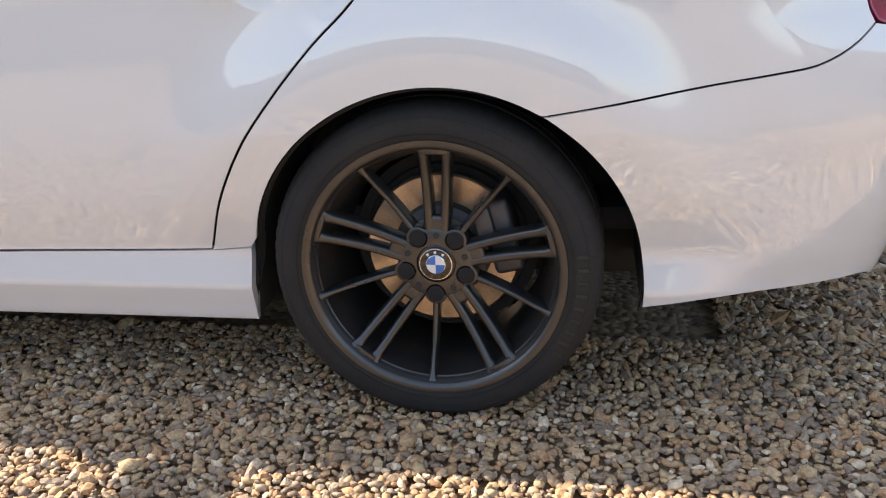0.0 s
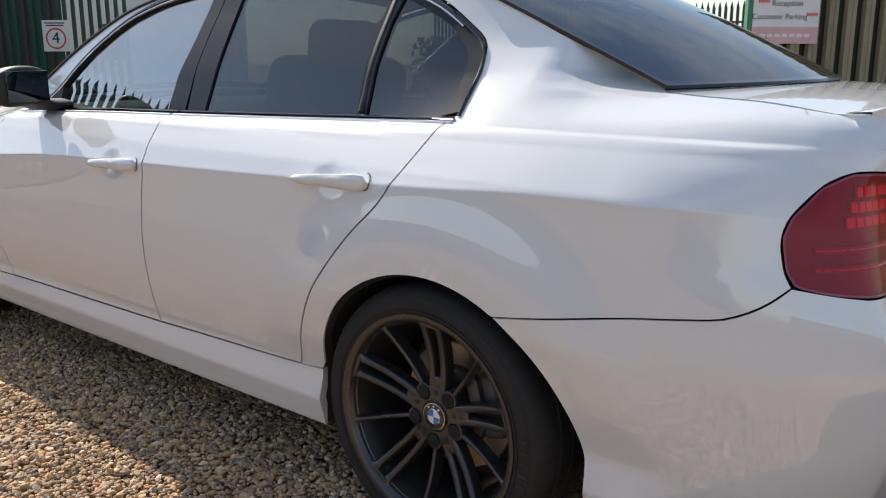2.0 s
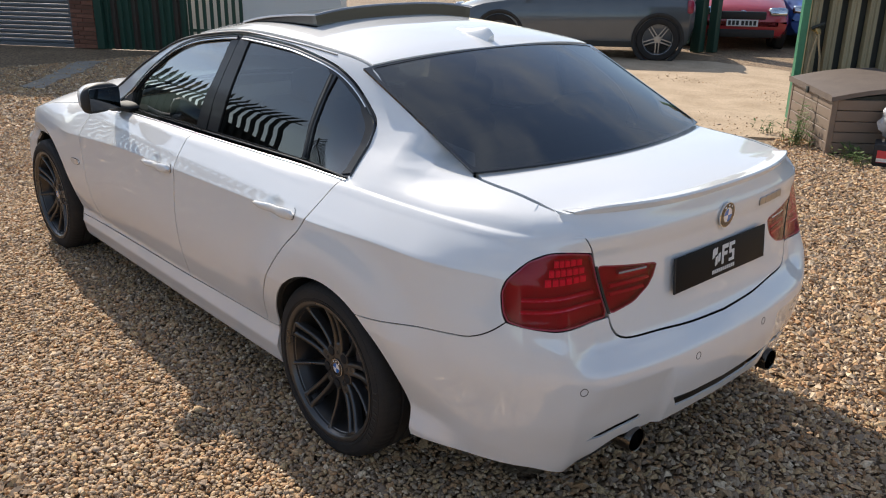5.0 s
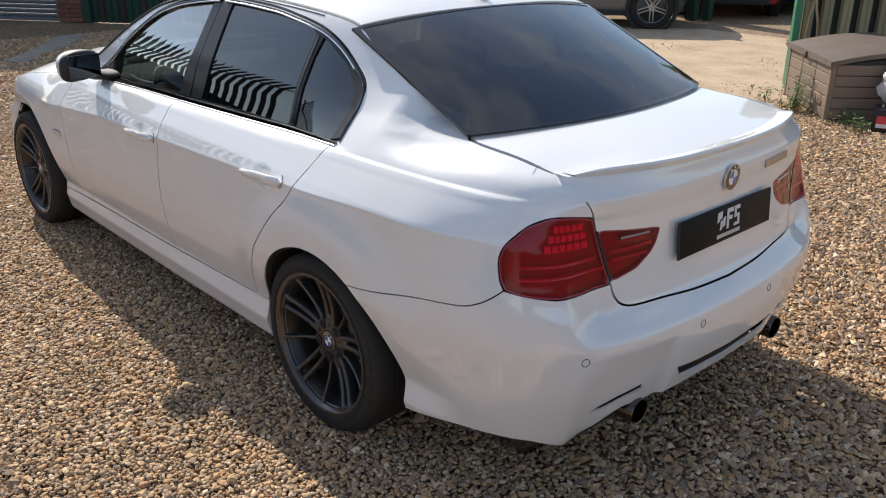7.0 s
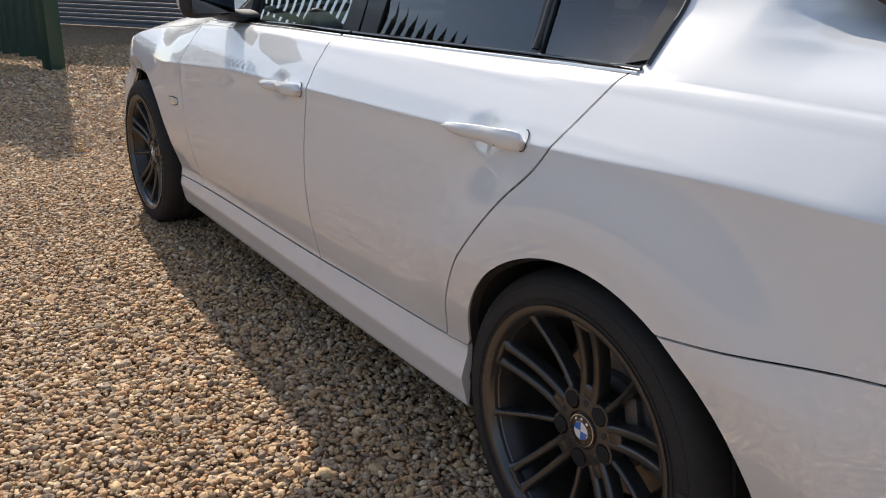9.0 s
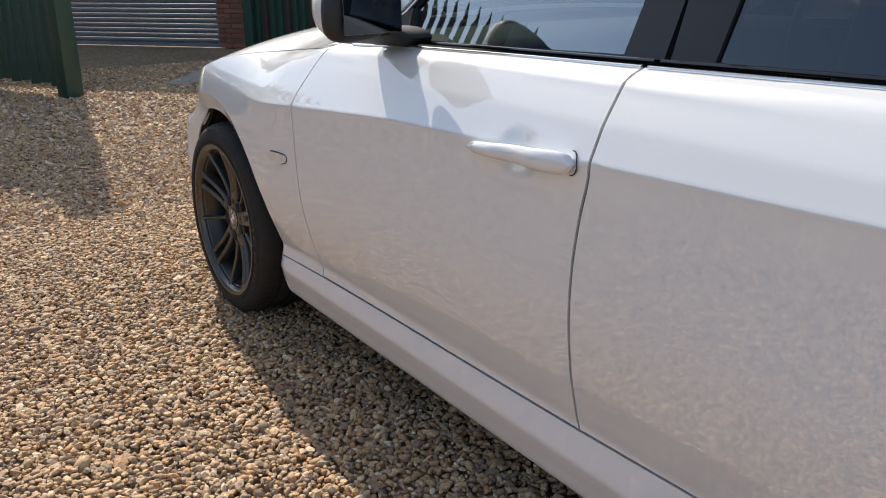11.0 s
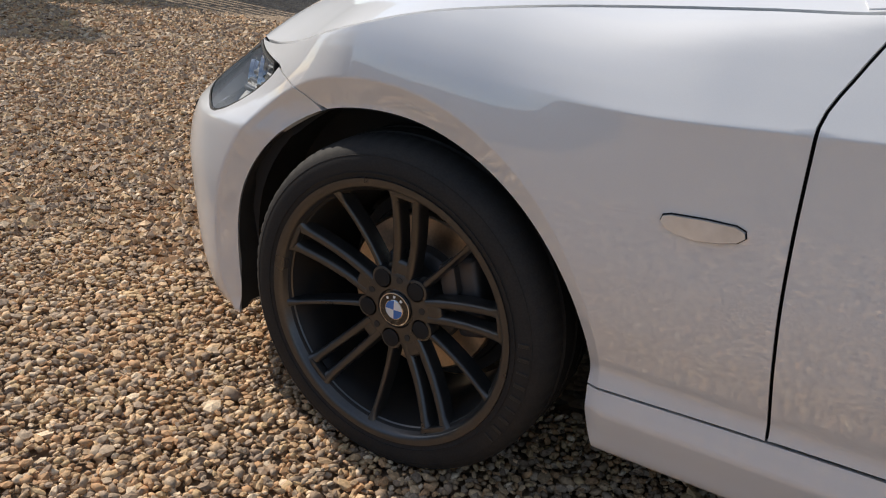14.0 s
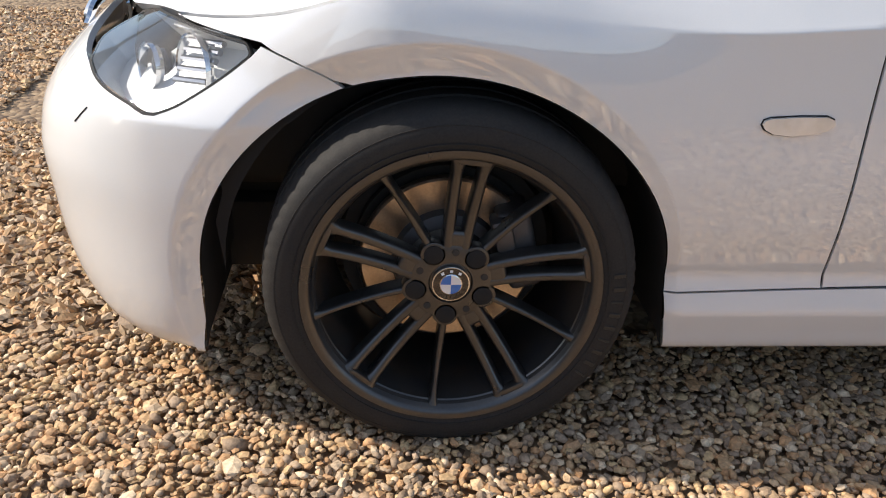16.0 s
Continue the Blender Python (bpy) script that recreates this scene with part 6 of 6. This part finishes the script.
tap = thing("garden_tap", "brass tap with a beige hose on the fence", "tap")
part("tap_body", bm_tube([on_fence(.25, .0, .93), on_fence(.26, .05, .93), on_fence(.27, .10, .92), on_fence(.275, .115, .89)], [.022, .03, .026, .02], 10), BRASS, tap)
part("tap_handle", bm_tube([on_fence(.21, .07, .94), on_fence(.33, .07, .99)], .016, 8), DARK_SHEET, tap)
part("hose", bm_tube([on_fence(.275, .115, .89), on_fence(.29, .11, .79), on_fence(.33, .08, .66), on_fence(.36, .06, .4), on_fence(.30, .05, .05)], .011, 8), HOSE, tap)
part("hose", bm_tube([on_fence(.272, .09, .87), on_fence(.24, .08, .70), on_fence(.23, .07, .5), on_fence(.25, .05, .05)], .009, 8), HOSE, tap)

# storage box: boarded sides, sloping lid
BX, BU2, BV = Vector((-.96, 5.02, 0)), Vector((-.69, .72, 0)), Vector((.72, .69, 0))
chest = thing("storage_box", "brown resin garden storage box with boarded sides", "box")
LEN, WID, H0, H1 = 1.12, .72, .50, .60


def bx(u, v, z):
    return BX + BU2 * u + BV * v + Vector((0, 0, z))


def prism(name, pts_lo, pts_hi, material, parent):
    bm = bmesh.new()
    a, b = [bm.verts.new(p) for p in pts_lo], [bm.verts.new(p) for p in pts_hi]
    bm.faces.new(a[::-1]), bm.faces.new(b)
    for i in range(len(a)):
        j = (i + 1) % len(a)
        bm.faces.new((a[i], a[j], b[j], b[i]))
    bmesh.ops.bevel(bm, geom=bm.edges[:], offset=.004, segments=1, affect="EDGES")
    return part(name, bm, material, parent, smooth=False)


prism("body", [bx(.02, .02, 0), bx(LEN - .02, .02, 0), bx(LEN - .02, WID, 0), bx(.02, WID, 0)], [bx(.02, .02, H0 - .02), bx(LEN - .02, .02, H0 - .02), bx(LEN - .02, WID, H1 - .03), bx(.02, WID, H1 - .03)], DARK_SHEET, chest)
for r in range(5):
    z0, z1 = .02 + r * .094, .02 + r * .094 + .088
    for c in range(3):
        u0, u1 = .03 + c * (LEN - .06) / 3, .03 + (c + 1) * (LEN - .06) / 3 - .012
        prism("side_board", [bx(u0, .0, z0), bx(u1, .0, z0), bx(u1, .03, z0), bx(u0, .03, z0)], [bx(u0, .0, z1), bx(u1, .0, z1), bx(u1, .03, z1), bx(u0, .03, z1)], RESIN, chest)
    prism("end_board", [bx(.0, .04, z0), bx(.03, .04, z0), bx(.03, WID - .02, z0), bx(.0, WID - .02, z0)], [bx(.0, .04, z1), bx(.03, .04, z1), bx(.03, WID - .02, z1), bx(.0, WID - .02, z1)], RESIN, chest)
for u in (.0, LEN - .04):
    prism("corner_post", [bx(u, -.006, 0), bx(u + .04, -.006, 0), bx(u + .04, .04, 0), bx(u, .04, 0)], [bx(u, -.006, H0 - .02), bx(u + .04, -.006, H0 - .02), bx(u + .04, .04, H0 - .02), bx(u, .04, H0 - .02)], RESIN, chest)
rows = []
bm = bmesh.new()
for k in range(9):
    v = -.03 + (WID + .06) * k / 8
    z = H0 + (H1 - H0) * k / 8 + .025 * math.sin(math.pi * k / 8)
    rows.append([bm.verts.new(bx(-.03, v, z - .03)), bm.verts.new(bx(-.03, v, z + .01)), bm.verts.new(bx(.02, v, z + .022)), bm.verts.new(bx(LEN - .02, v, z + .022)), bm.verts.new(bx(LEN + .03, v, z + .01)), bm.verts.new(bx(LEN + .03, v, z - .03))])
for a, b in zip(rows, rows[1:]):
    for j in range(5):
        bm.faces.new((a[j], a[j + 1], b[j + 1], b[j]))
bm.faces.new(rows[0]), bm.faces.new(rows[-1][::-1])
part("lid", bm, RESIN_LID, chest)
part("latch", bm_box((.05, .02, .06), bx(LEN * .52, -.035, H0 - .02), .006, 2, Matrix.Rotation(math.atan2(.72, -.69), 4, "Z")), DARK_SHEET, chest)

post = thing("wooden_stake", "thin weathered wooden stake leaning by the fence", "stake")
part("stake", bm_tube([(-.04, 5.13, 0), (-.08, 5.25, .5), (-.12, 5.37, 1.02)], .018, 8), WOOD, post)

# sack and battery beside the box
bm = bmesh.new()
bmesh.ops.create_icosphere(bm, subdivisions=4, radius=1.0)
for v in bm.verts:
    n = noise.noise(v.co * 2.3) * .22 + noise.noise(v.co * 6) * .10
    v.co = Vector((v.co.x * .20, v.co.y * .18, v.co.z * .20 + (.10 if v.co.z > .7 else 0))) * (1 + n)
    v.co.z = max(v.co.z, -.16)
bmesh.ops.translate(bm, vec=(-.42, 5.22, .36), verts=bm.verts)
sack = part("plastic_sack", bm, SACK)
tagged(sack, "crumpled clear plastic sack lying on a battery", "sack")
batt = thing("battery", "black battery with a red and white label", "battery", (-.42, 5.10, 0), 20)
part("case", bm_box((.32, .24, .19), (0, 0, .095), .01, 2), BLACK_PLASTIC, batt)
part("label_panel", bm_box((.20, .003, .10), (-.03, -.1215, .09), .001, 1), SIGN_RED, batt)
part("label_stripe", bm_box((.20, .002, .03), (-.03, -.1235, .06)), SIGN_WHITE, batt)
for x in (-.10, .10):
    part("terminal", bm_cyl(.012, .010, .03, Matrix.Translation((x, 0, .20)), 12), SATIN, batt)


def weed(at, size, count, seed):
    rnd = random.Random(seed)
    bm = bmesh.new()
    for _ in range(count):
        a, lean, h = rnd.uniform(0, 6.28), rnd.uniform(.05, .5), size * rnd.uniform(.5, 1.1)
        base = Vector((rnd.gauss(0, .05), rnd.gauss(0, .05), 0))
        tip = base + Vector((math.cos(a) * lean * h, math.sin(a) * lean * h, h))
        for k in range(5):
            p = base.lerp(tip, .25 + .16 * k)
            b = rnd.uniform(0, 6.28)
            d = Vector((math.cos(b), math.sin(b), rnd.uniform(-.2, .6))).normalized()
            s = d.cross(Vector((0, 0, 1))).normalized() * .012
            ln = rnd.uniform(.03, .07)
            v = [bm.verts.new(p), bm.verts.new(p + d * ln * .5 + s), bm.verts.new(p + d * ln), bm.verts.new(p + d * ln * .5 - s)]
            bm.faces.new(v)
        s = Vector((.003, 0, 0))
        bm.faces.new([bm.verts.new(base - s), bm.verts.new(base + s), bm.verts.new(tip)])
    bmesh.ops.translate(bm, vec=at, verts=bm.verts)
    ob = part("weed", bm, LEAF, smooth=False)
    tagged(ob, "straggly green weed growing in the gravel", "plant", "weeds")


weed((-1.35, 5.22, 0), .42, 26, 1)
weed((-1.28, 5.15, 0), .22, 16, 2)
weed((-.75, 5.02, 0), .16, 14, 3)
weed((-.62, 4.88, 0), .12, 12, 4)
weed((-1.75, 5.45, 0), .16, 10, 5)

# ---- green gate by the opening ----
gp = thing("palisade_gate", "green palisade gate folded back by its post", "gate")
P0 = Vector((-5.85, 10.72, 0))
part("gate_post", bm_box((.17, .17, 2.7), P0 + Vector((0, 0, 1.35)), .01, 2), GREEN, gp)
part("gate_post", bm_box((.14, .14, 2.6), P0 + Vector((.16, .20, 1.3)), .01, 2), GREEN, gp)
GU = Vector((-.95, .31, 0)).normalized()
for i in range(38):
    c = P0 + GU * (.2 + i * .145) + Vector((0, .1, 1.35))
    part("pale", bm_box((.068, .03, 2.5), c, .006, 1, Matrix.Rotation(math.atan2(GU.y, GU.x), 4, "Z")), GREEN, gp, smooth=False)
for z in (.5, 2.2):
    part("rail", bm_box((5.6, .05, .05), P0 + GU * 2.85 + Vector((0, .15, z)), .004, 1, Matrix.Rotation(math.atan2(GU.y, GU.x), 4, "Z")), GREEN, gp, smooth=False)

# ---- parked cars in the next yard ----
def small_car(name, label, paint, at, turn, length, width, height, hatch, tail=.80, mirrors=None):
    """A parked car in plain shapes: body shell, glasshouse, lamps, plate, bumpers and wheels. Its nose points along -x."""
    c = thing(name, label, "car", at, turn, "parked cars")
    L, W, H = length, width / 2, height
    stations = [(-L * .5, .40, .58, .70), (-L * .485, .26, .66, .88), (-L * .44, .20, .74, .95), (-L * .34, .19, .86, .99), (-L * .22, .19, .93, 1.0), (0, .19, .95, 1.0), (L * .25, .19, .98, 1.0), (L * .40, .20, 1.0, .97),
                (L * .475, .24, .98, .91), (L * .5, .40, .90, .76)]
    bm = bmesh.new()
    rows = []
    for x, lo, hi, w in stations:
        y = W * w
        half = [(0, lo), (y * .86, lo), (y * .97, lo + .10), (y, (lo + hi) * .5), (y * .985, hi - .16), (y * .93, hi - .05), (y * .80, hi), (0, hi + .03)]
        rows.append([bm.verts.new((x, yy, z)) for yy, z in half] + [bm.verts.new((x, -yy, z)) for yy, z in half[-2:0:-1]])
    n = len(rows[0])
    for a, b in zip(rows, rows[1:]):
        for j in range(n):
            bm.faces.new((a[j], a[(j + 1) % n], b[(j + 1) % n], b[j]))
    bm.faces.new(rows[0]), bm.faces.new(rows[-1][::-1])
    part("body", bm, paint, c)
    top = [(-L * .25, .94, .80), (-L * .10, H - .05, .66), (L * .10, H, .66), (L * (.36 if hatch else .2), H - .06, .62), (L * (.47 if hatch else .36), .98, .76)]
    bm = bmesh.new()
    rows = []
    for x, z, w in top:
        rows.append([bm.verts.new((x, y * W, zz)) for y, zz in ((w, z - .03 if z > 1 else z), (w * .8, z), (0, z + .02), (-w * .8, z), (-w, z - .03 if z > 1 else z))])
    base = [[bm.verts.new((x, s * W * .88, .93)) for s in (1, -1)] for x, _, _ in top]
    for i in range(len(rows) - 1):
        for j in range(4):
            bm.faces.new((rows[i][j], rows[i + 1][j], rows[i + 1][j + 1], rows[i][j + 1]))
        bm.faces.new((base[i][0], base[i + 1][0], rows[i + 1][0], rows[i][0]))
        bm.faces.new((base[i][1], rows[i][4], rows[i + 1][4], base[i + 1][1]))
    part("glasshouse", bm, BLACK_GLOSS, c)
    part("roof", bm_box((L * .34, W * 1.26, .03), (L * .10, 0, H + .01), .012, 2), paint, c)
    for s in (1, -1):
        part("pillar", bm_tube([(-L * .25, s * W * .82, .95), (-L * .10, s * W * .66, H - .03)], .035, 8), paint, c)
        part("pillar", bm_tube([(L * .06, s * W * .86, .95), (L * .08, s * W * .67, H - .02)], .03, 8), paint, c)
        part("pillar", bm_tube([(L * (.44 if hatch else .32), s * W * .84, .98), (L * (.35 if hatch else .2), s * W * .64, H - .04)], .045, 8), paint, c)
        hl = part("head_lamp", bm_box((.16, .32, .15), (-L * .475, s * W * .68, .645), .05, 3, pose(0, 0, 0, 0, 22, s * -16)), CHROME, c)
        part("lamp_cover", bm_box((.17, .33, .16), (-L * .478, s * W * .68, .645), .05, 3, pose(0, 0, 0, 0, 22, s * -16)), LENS, hl)
        part("rear_lamp", bm_box((.10, .24, .20), (L * .475, s * W * .80, .82), .03, 2), RED_DEEP, c)
        part("mirror", bm_box((.10, .18, .12), (-L * .17, s * (W + .06), 1.0), .03, 3), mirrors or paint, c)
    part("grille", bm_box((.06, W * .9, .13), (-L * .5, 0, .60), .02, 2), BLACK_PLASTIC, c)
    part("lower_grille", bm_box((.06, W * 1.3, .14), (-L * .492, 0, .30), .02, 2), BLACK_PLASTIC, c)
    pl = part("number_plate", bm_box((.012, .52, .111), (-L * .5 - .035, 0, .475), .003, 1), SIGN_WHITE, c)
    for k in range(7):
        part("plate_bar", bm_box((.003, .045, .075), (-L * .5 - .0425, -.205 + k * .066 + (.02 if k > 3 else 0), .475)), SIGN_BLACK, pl)
    emb = part("emblem", bm_revolve([(0, .045), (.008, .05), (0, .06)], 24, True), CHROME, c)
    emb.matrix_basis = Matrix.Translation((-L * .5 - .02, 0, .625)) @ pose(0, 0, 0, 0, 0, -90)
    for x in (-L * .5 + .85, L * .5 - tail):
        for s in (1, -1):
            wh = new("wheel")
            wh.parent = c
            wh.matrix_basis = Matrix.Translation((x, s * (W - .09), .33)) @ pose(0, 0, 0, 0, 0, 0 if s < 0 else 180)
            part("arch", bm_revolve([(.08, .335), (.098, .37), (.09, .40), (-.05, .37)], 40, True), LINER, wh)
            part("tyre", bm_revolve([(.09, .23), (.105, .26), (.10, .31), (.08, .33), (-.1, .33), (-.1, .23)], 40, True), RUBBER, wh)
            part("rim", bm_revolve([(.075, .225), (.085, .238), (.06, .228), (-.05, .2)], 40), SATIN, wh)
            part("backing", bm_revolve([(.0, .001), (.0, .21)], 32), LINER, wh)
            for k in range(5):
                sp_ = merge(*[bm_box((.20, .022, .020), (.12, -.065, o), .004, 1) for o in (-.024, .024)])
                bmesh.ops.transform(sp_, matrix=Matrix.Rotation(radians(72 * k + 18), 4, "Y"), verts=sp_.verts)
                part("spoke", sp_, SATIN, wh)
            part("hub", bm_revolve([(.05, .055), (.075, .05), (.078, .001)], 24), SATIN, wh)
    return c


RED_PAINT = mat("red_paint", (0.42, 0.018, 0.03), 0.35, coat=1.0, vary=0.2, scale=3)
BLUE_PAINT = mat("blue_paint", (0.03, 0.11, 0.42), 0.35, coat=1.0, vary=0.2, scale=3)
GREY_PAINT = mat("grey_paint", (0.10, 0.115, 0.13), 0.32, metal=0.3, coat=1.0, vary=0.2, scale=3)
small_car("hatchback_car", "red hatchback car parked beyond the gate", RED_PAINT, (-6.80, 13.00, 0), 130, 4.1, 1.72, 1.42, True)
small_car("hatchback_car", "blue hatchback car with a light grille surround", BLUE_PAINT, (-5.92, 14.70, 0), 130, 4.2, 1.78, 1.45, True)
small_car("estate_car", "dark grey car with silver five-spoke wheels beside the gate", GREY_PAINT, (-7.17, 8.86, 0), 41, 3.86, 1.80, 1.48, True, .555, SIGN_WHITE)

# far yard boundary: slatted fence behind the parked cars
far_fence = thing("palisade_fence", "green palisade fence behind the parked cars", "fence")
for i in range(92):
    bm = bm_box((.075, .03, 2.35), (-14.5 + i * .155, 19.5, 1.19), .006, 1)
    bm.faces.new([bm.verts.new((-14.5 + i * .155 + a, 19.485, b)) for a, b in ((-.0375, 2.36), (.0375, 2.36), (0, 2.52))])
    part("pale", bm, GREEN, far_fence, smooth=False)
for z in (.5, 2.0):
    part("rail", bm_box((14.2, .04, .05), (-7.4, 19.54, z), .004, 1), GREEN, far_fence, smooth=False)

# dark hedge beyond the far fence
rs = np.random.RandomState(11)
hedge_bm = bmesh.new()
for _ in range(9000):
    x, y = rs.uniform(-19, 3), 20.6 + rs.uniform(0, 1.6)
    top = 1.95 + .35 * math.sin(x * 1.1) + .22 * math.sin(x * 2.7 + 1)
    p = Vector((x, y, rs.uniform(.05, 1) ** .8 * top))
    u = Vector(rs.normal(0, 1, 3)).normalized() * rs.uniform(.09, .17)
    v = u.cross(Vector(rs.normal(0, 1, 3))).normalized() * rs.uniform(.05, .10)
    hedge_bm.faces.new([hedge_bm.verts.new(q) for q in (p - u, p + v, p + u, p - v)])
hedge = part("hedge", hedge_bm, mat("hedge_leaf", (0.045, 0.075, 0.03), 0.6, vary=0.4, scale=6, tint=(0.08, 0.10, 0.04), island=0.4), None, smooth=False)
tagged(hedge, "dense dark green hedge beyond the palisade", "hedge", kind="stuff")

# boundary behind the walk, seen in the car's glass and paint
side_fence = thing("palisade_fence", "dark steel palisade fence along the yard's edge", "fence")
Q0, QU = Vector((-6.5, -4.5, 0)), Vector((-.975, .222, 0))
QR = Matrix.Rotation(math.atan2(QU.y, QU.x), 4, "Z")
for i in range(45):
    c = Q0 + QU * (.1 + i * .155)
    bm = bm_box((.07, .03, 2.9), c + Vector((0, 0, 1.45)), .006, 1, QR)
    bm.faces.new([bm.verts.new(c + QU * a + Vector((0, 0, b))) for a, b in ((-.035, 2.9), (.035, 2.9), (0, 3.06))])
    part("pale", bm, DARK_SHEET, side_fence, smooth=False)
part("rail", bm_box((7.0, .05, .08), Q0 + QU * 3.5 + Vector((0, -.05, 2.45)), .004, 1, QR), DARK_SHEET, side_fence, smooth=False)
part("lower_sheet", bm_box((7.0, .02, 1.8), Q0 + QU * 3.5 + Vector((0, -.08, .9)), .004, 1, QR), DARK_SHEET, side_fence, smooth=False)
low_fence = thing("board_fence", "low pale weathered boarded fence along the yard's edge", "fence")
R0, RU = Vector((-6.4, -4.6, 0)), Vector((.90, -.436, 0))
RR = Matrix.Rotation(math.atan2(RU.y, RU.x), 4, "Z")
for i in range(56):
    part("board", bm_box((.172, .025, 1.25 + .03 * (i % 3)), R0 + RU * (.1 + i * .18) + Vector((0, 0, .625)), .005, 1, RR), PALE_WOOD, low_fence, smooth=False)

# a fallen leaf on the gravel
fallen = bmesh.new()
ring = [fallen.verts.new((-6.03 + .036 * math.cos(a) * (1 + .25 * math.cos(2 * a)), .33 + .020 * math.sin(a), .026 + .006 * math.cos(a * 2))) for a in np.arange(0, 6.28, .35)]
fallen.faces.new(ring)
fallen_leaf = part("fallen_leaf", fallen, mat("yellow_leaf", (0.62, 0.48, 0.06), 0.6, vary=0.4, scale=60), None)
tagged(fallen_leaf, "small yellow fallen leaf on the gravel", "leaf")


# unseen dark wall added behind the car to hold sky light off its tail
bm = bm_box((.12, 14.0, 1.8), (8.6, -4.0, .9), .01)
wall_east = part("wall_east", bm, mat("dark_timber", (0.13, 0.105, 0.08), 0.75, vary=0.4, scale=3, tint=(0.19, 0.16, 0.12), fine=0.1, bump=0.2, bump_scale=60, bump_dist=0.004))
tagged(wall_east, "unseen dark brown wall added to hold light off the car's tail", "wall", kind="structure")

# ---- loose gravel ----
def pebbles(name, label, area, spacing, size, faces20, seed, z0=0.0, keep=None):
    """A field of pebbles, each a lumpy flattened stone, joined into one mesh."""
    rs = np.random.RandomState(seed)
    bm = bmesh.new()
    if faces20:
        bmesh.ops.create_icosphere(bm, subdivisions=1, radius=1.0)
    else:
        tips = [bm.verts.new(v) for v in ((1.1, 0, 0), (0, 1.1, 0), (-1.1, 0, 0), (0, -1.1, 0), (0, 0, 1.1), (0, 0, -1.1))]
        for i in range(4):
            bm.faces.new((tips[i], tips[(i + 1) % 4], tips[4]))
            bm.faces.new((tips[(i + 1) % 4], tips[i], tips[5]))
    base = np.array([v.co for v in bm.verts])
    bm.verts.index_update()
    tris = np.array([[v.index for v in f.verts] for f in bm.faces])
    bm.free()
    templates = [base * (1 + rs.uniform(-.27, .22, (len(base), 1))) + (0 if faces20 else rs.uniform(-.28, .28, (len(base), 3))) for _ in range(14)]
    x0, x1, y0, y1 = area
    gx, gy = np.meshgrid(np.arange(x0, x1, spacing), np.arange(y0, y1, spacing))
    p = np.stack([gx.ravel(), gy.ravel()], 1) + rs.uniform(-.5, .5, (gx.size, 2)) * spacing
    if keep is not None:
        p = p[keep(p[:, 0], p[:, 1])]
    n = len(p)
    k = rs.randint(0, len(templates), n)
    V = np.array(templates)[k]
    s = size * np.exp(rs.normal(0, .28, (n, 1)))
    ax = np.concatenate([s, s * rs.uniform(.5, .85, (n, 1)), s * rs.uniform(.35, .6, (n, 1))], 1)
    V = V * ax[:, None]
    tilt, az = rs.normal(0, .32, n), rs.uniform(0, 2 * np.pi, n)
    c, sn = np.cos(tilt), np.sin(tilt)
    V = np.stack([V[..., 0] * c[:, None] - V[..., 2] * sn[:, None], V[..., 1], V[..., 0] * sn[:, None] + V[..., 2] * c[:, None]], -1)
    c, sn = np.cos(az), np.sin(az)
    V = np.stack([V[..., 0] * c[:, None] - V[..., 1] * sn[:, None], V[..., 0] * sn[:, None] + V[..., 1] * c[:, None], V[..., 2]], -1)
    z = z0 + rs.uniform(-.5, .5, n) * size
    V = V + np.stack([p[:, 0], p[:, 1], z], 1)[:, None]
    F = (tris[None] + (np.arange(n) * len(base))[:, None, None]).reshape(-1, 3)
    me = bpy.data.meshes.new(name)
    me.vertices.add(n * len(base))
    me.vertices.foreach_set("co", V.reshape(-1).astype(np.float32))
    me.loops.add(len(F) * 3)
    me.loops.foreach_set("vertex_index", F.reshape(-1).astype(np.int32))
    me.polygons.add(len(F))
    me.polygons.foreach_set("loop_start", np.arange(0, len(F) * 3, 3, dtype=np.int32))
    me.polygons.foreach_set("use_smooth", np.repeat(rs.uniform(0, 1, n) < (.4 if faces20 else 0), len(tris)))
    me.update(calc_edges=True)
    me.materials.append(PEBBLE)
    ob = new(name, me)
    return tagged(ob, label, "gravel", kind="stuff")


near = (-4.2, 1.5, -1.75, -.5)
is_near = lambda x, y: (x > near[0]) & (x < near[1]) & (y > near[2]) & (y < near[3])
pebbles("gravel", "rounded tan, grey and brown pebbles beside the car", near, .0138, .0106, True, 3, z0=.008)
pebbles("gravel", "rounded tan, grey and brown pebbles across the yard", (-6.2, 3.2, -2.6, 3.0), 0.0180, .0138, False, 4, z0=.007,
        keep=lambda x, y: ~is_near(x, y) & ~((x > -3.0) & (x < .6) & (np.abs(y) < .6)) & ~((x > -4.3) & (x < -.2) & (y > .95)) & (y > -3.6 - .2 * x) & (y < 4.6 + .0 * x) & ~((x < -3) & (y > 3.0)) & ~((x > 1) & (y < -2.0)))
pebbles("gravel", "tan and grey pebbles in the far part of the yard", (-10.5, -6.2, -4.2, 3.2), 0.0245, .0200, False, 5, z0=.002)
pebbles("gravel", "tan and grey pebbles round the storage box", (-1.6, 3.2, 3.0, 5.6), 0.0200, .0165, False, 6, z0=.003, keep=lambda x, y: (x + y * .35 > .30))
loose = np.random.RandomState(8)
pebbles("gravel", "loose stones scattered over the sandy concrete", (-4.6, -1.3, 4.3, 8.0), 0.055, .011, False, 7, z0=.014, keep=lambda x, y: (loose.uniform(0, 1, len(x)) < .35) & (np.sin(x * 2.3) + np.sin(y * 3.1 + x) > .2))
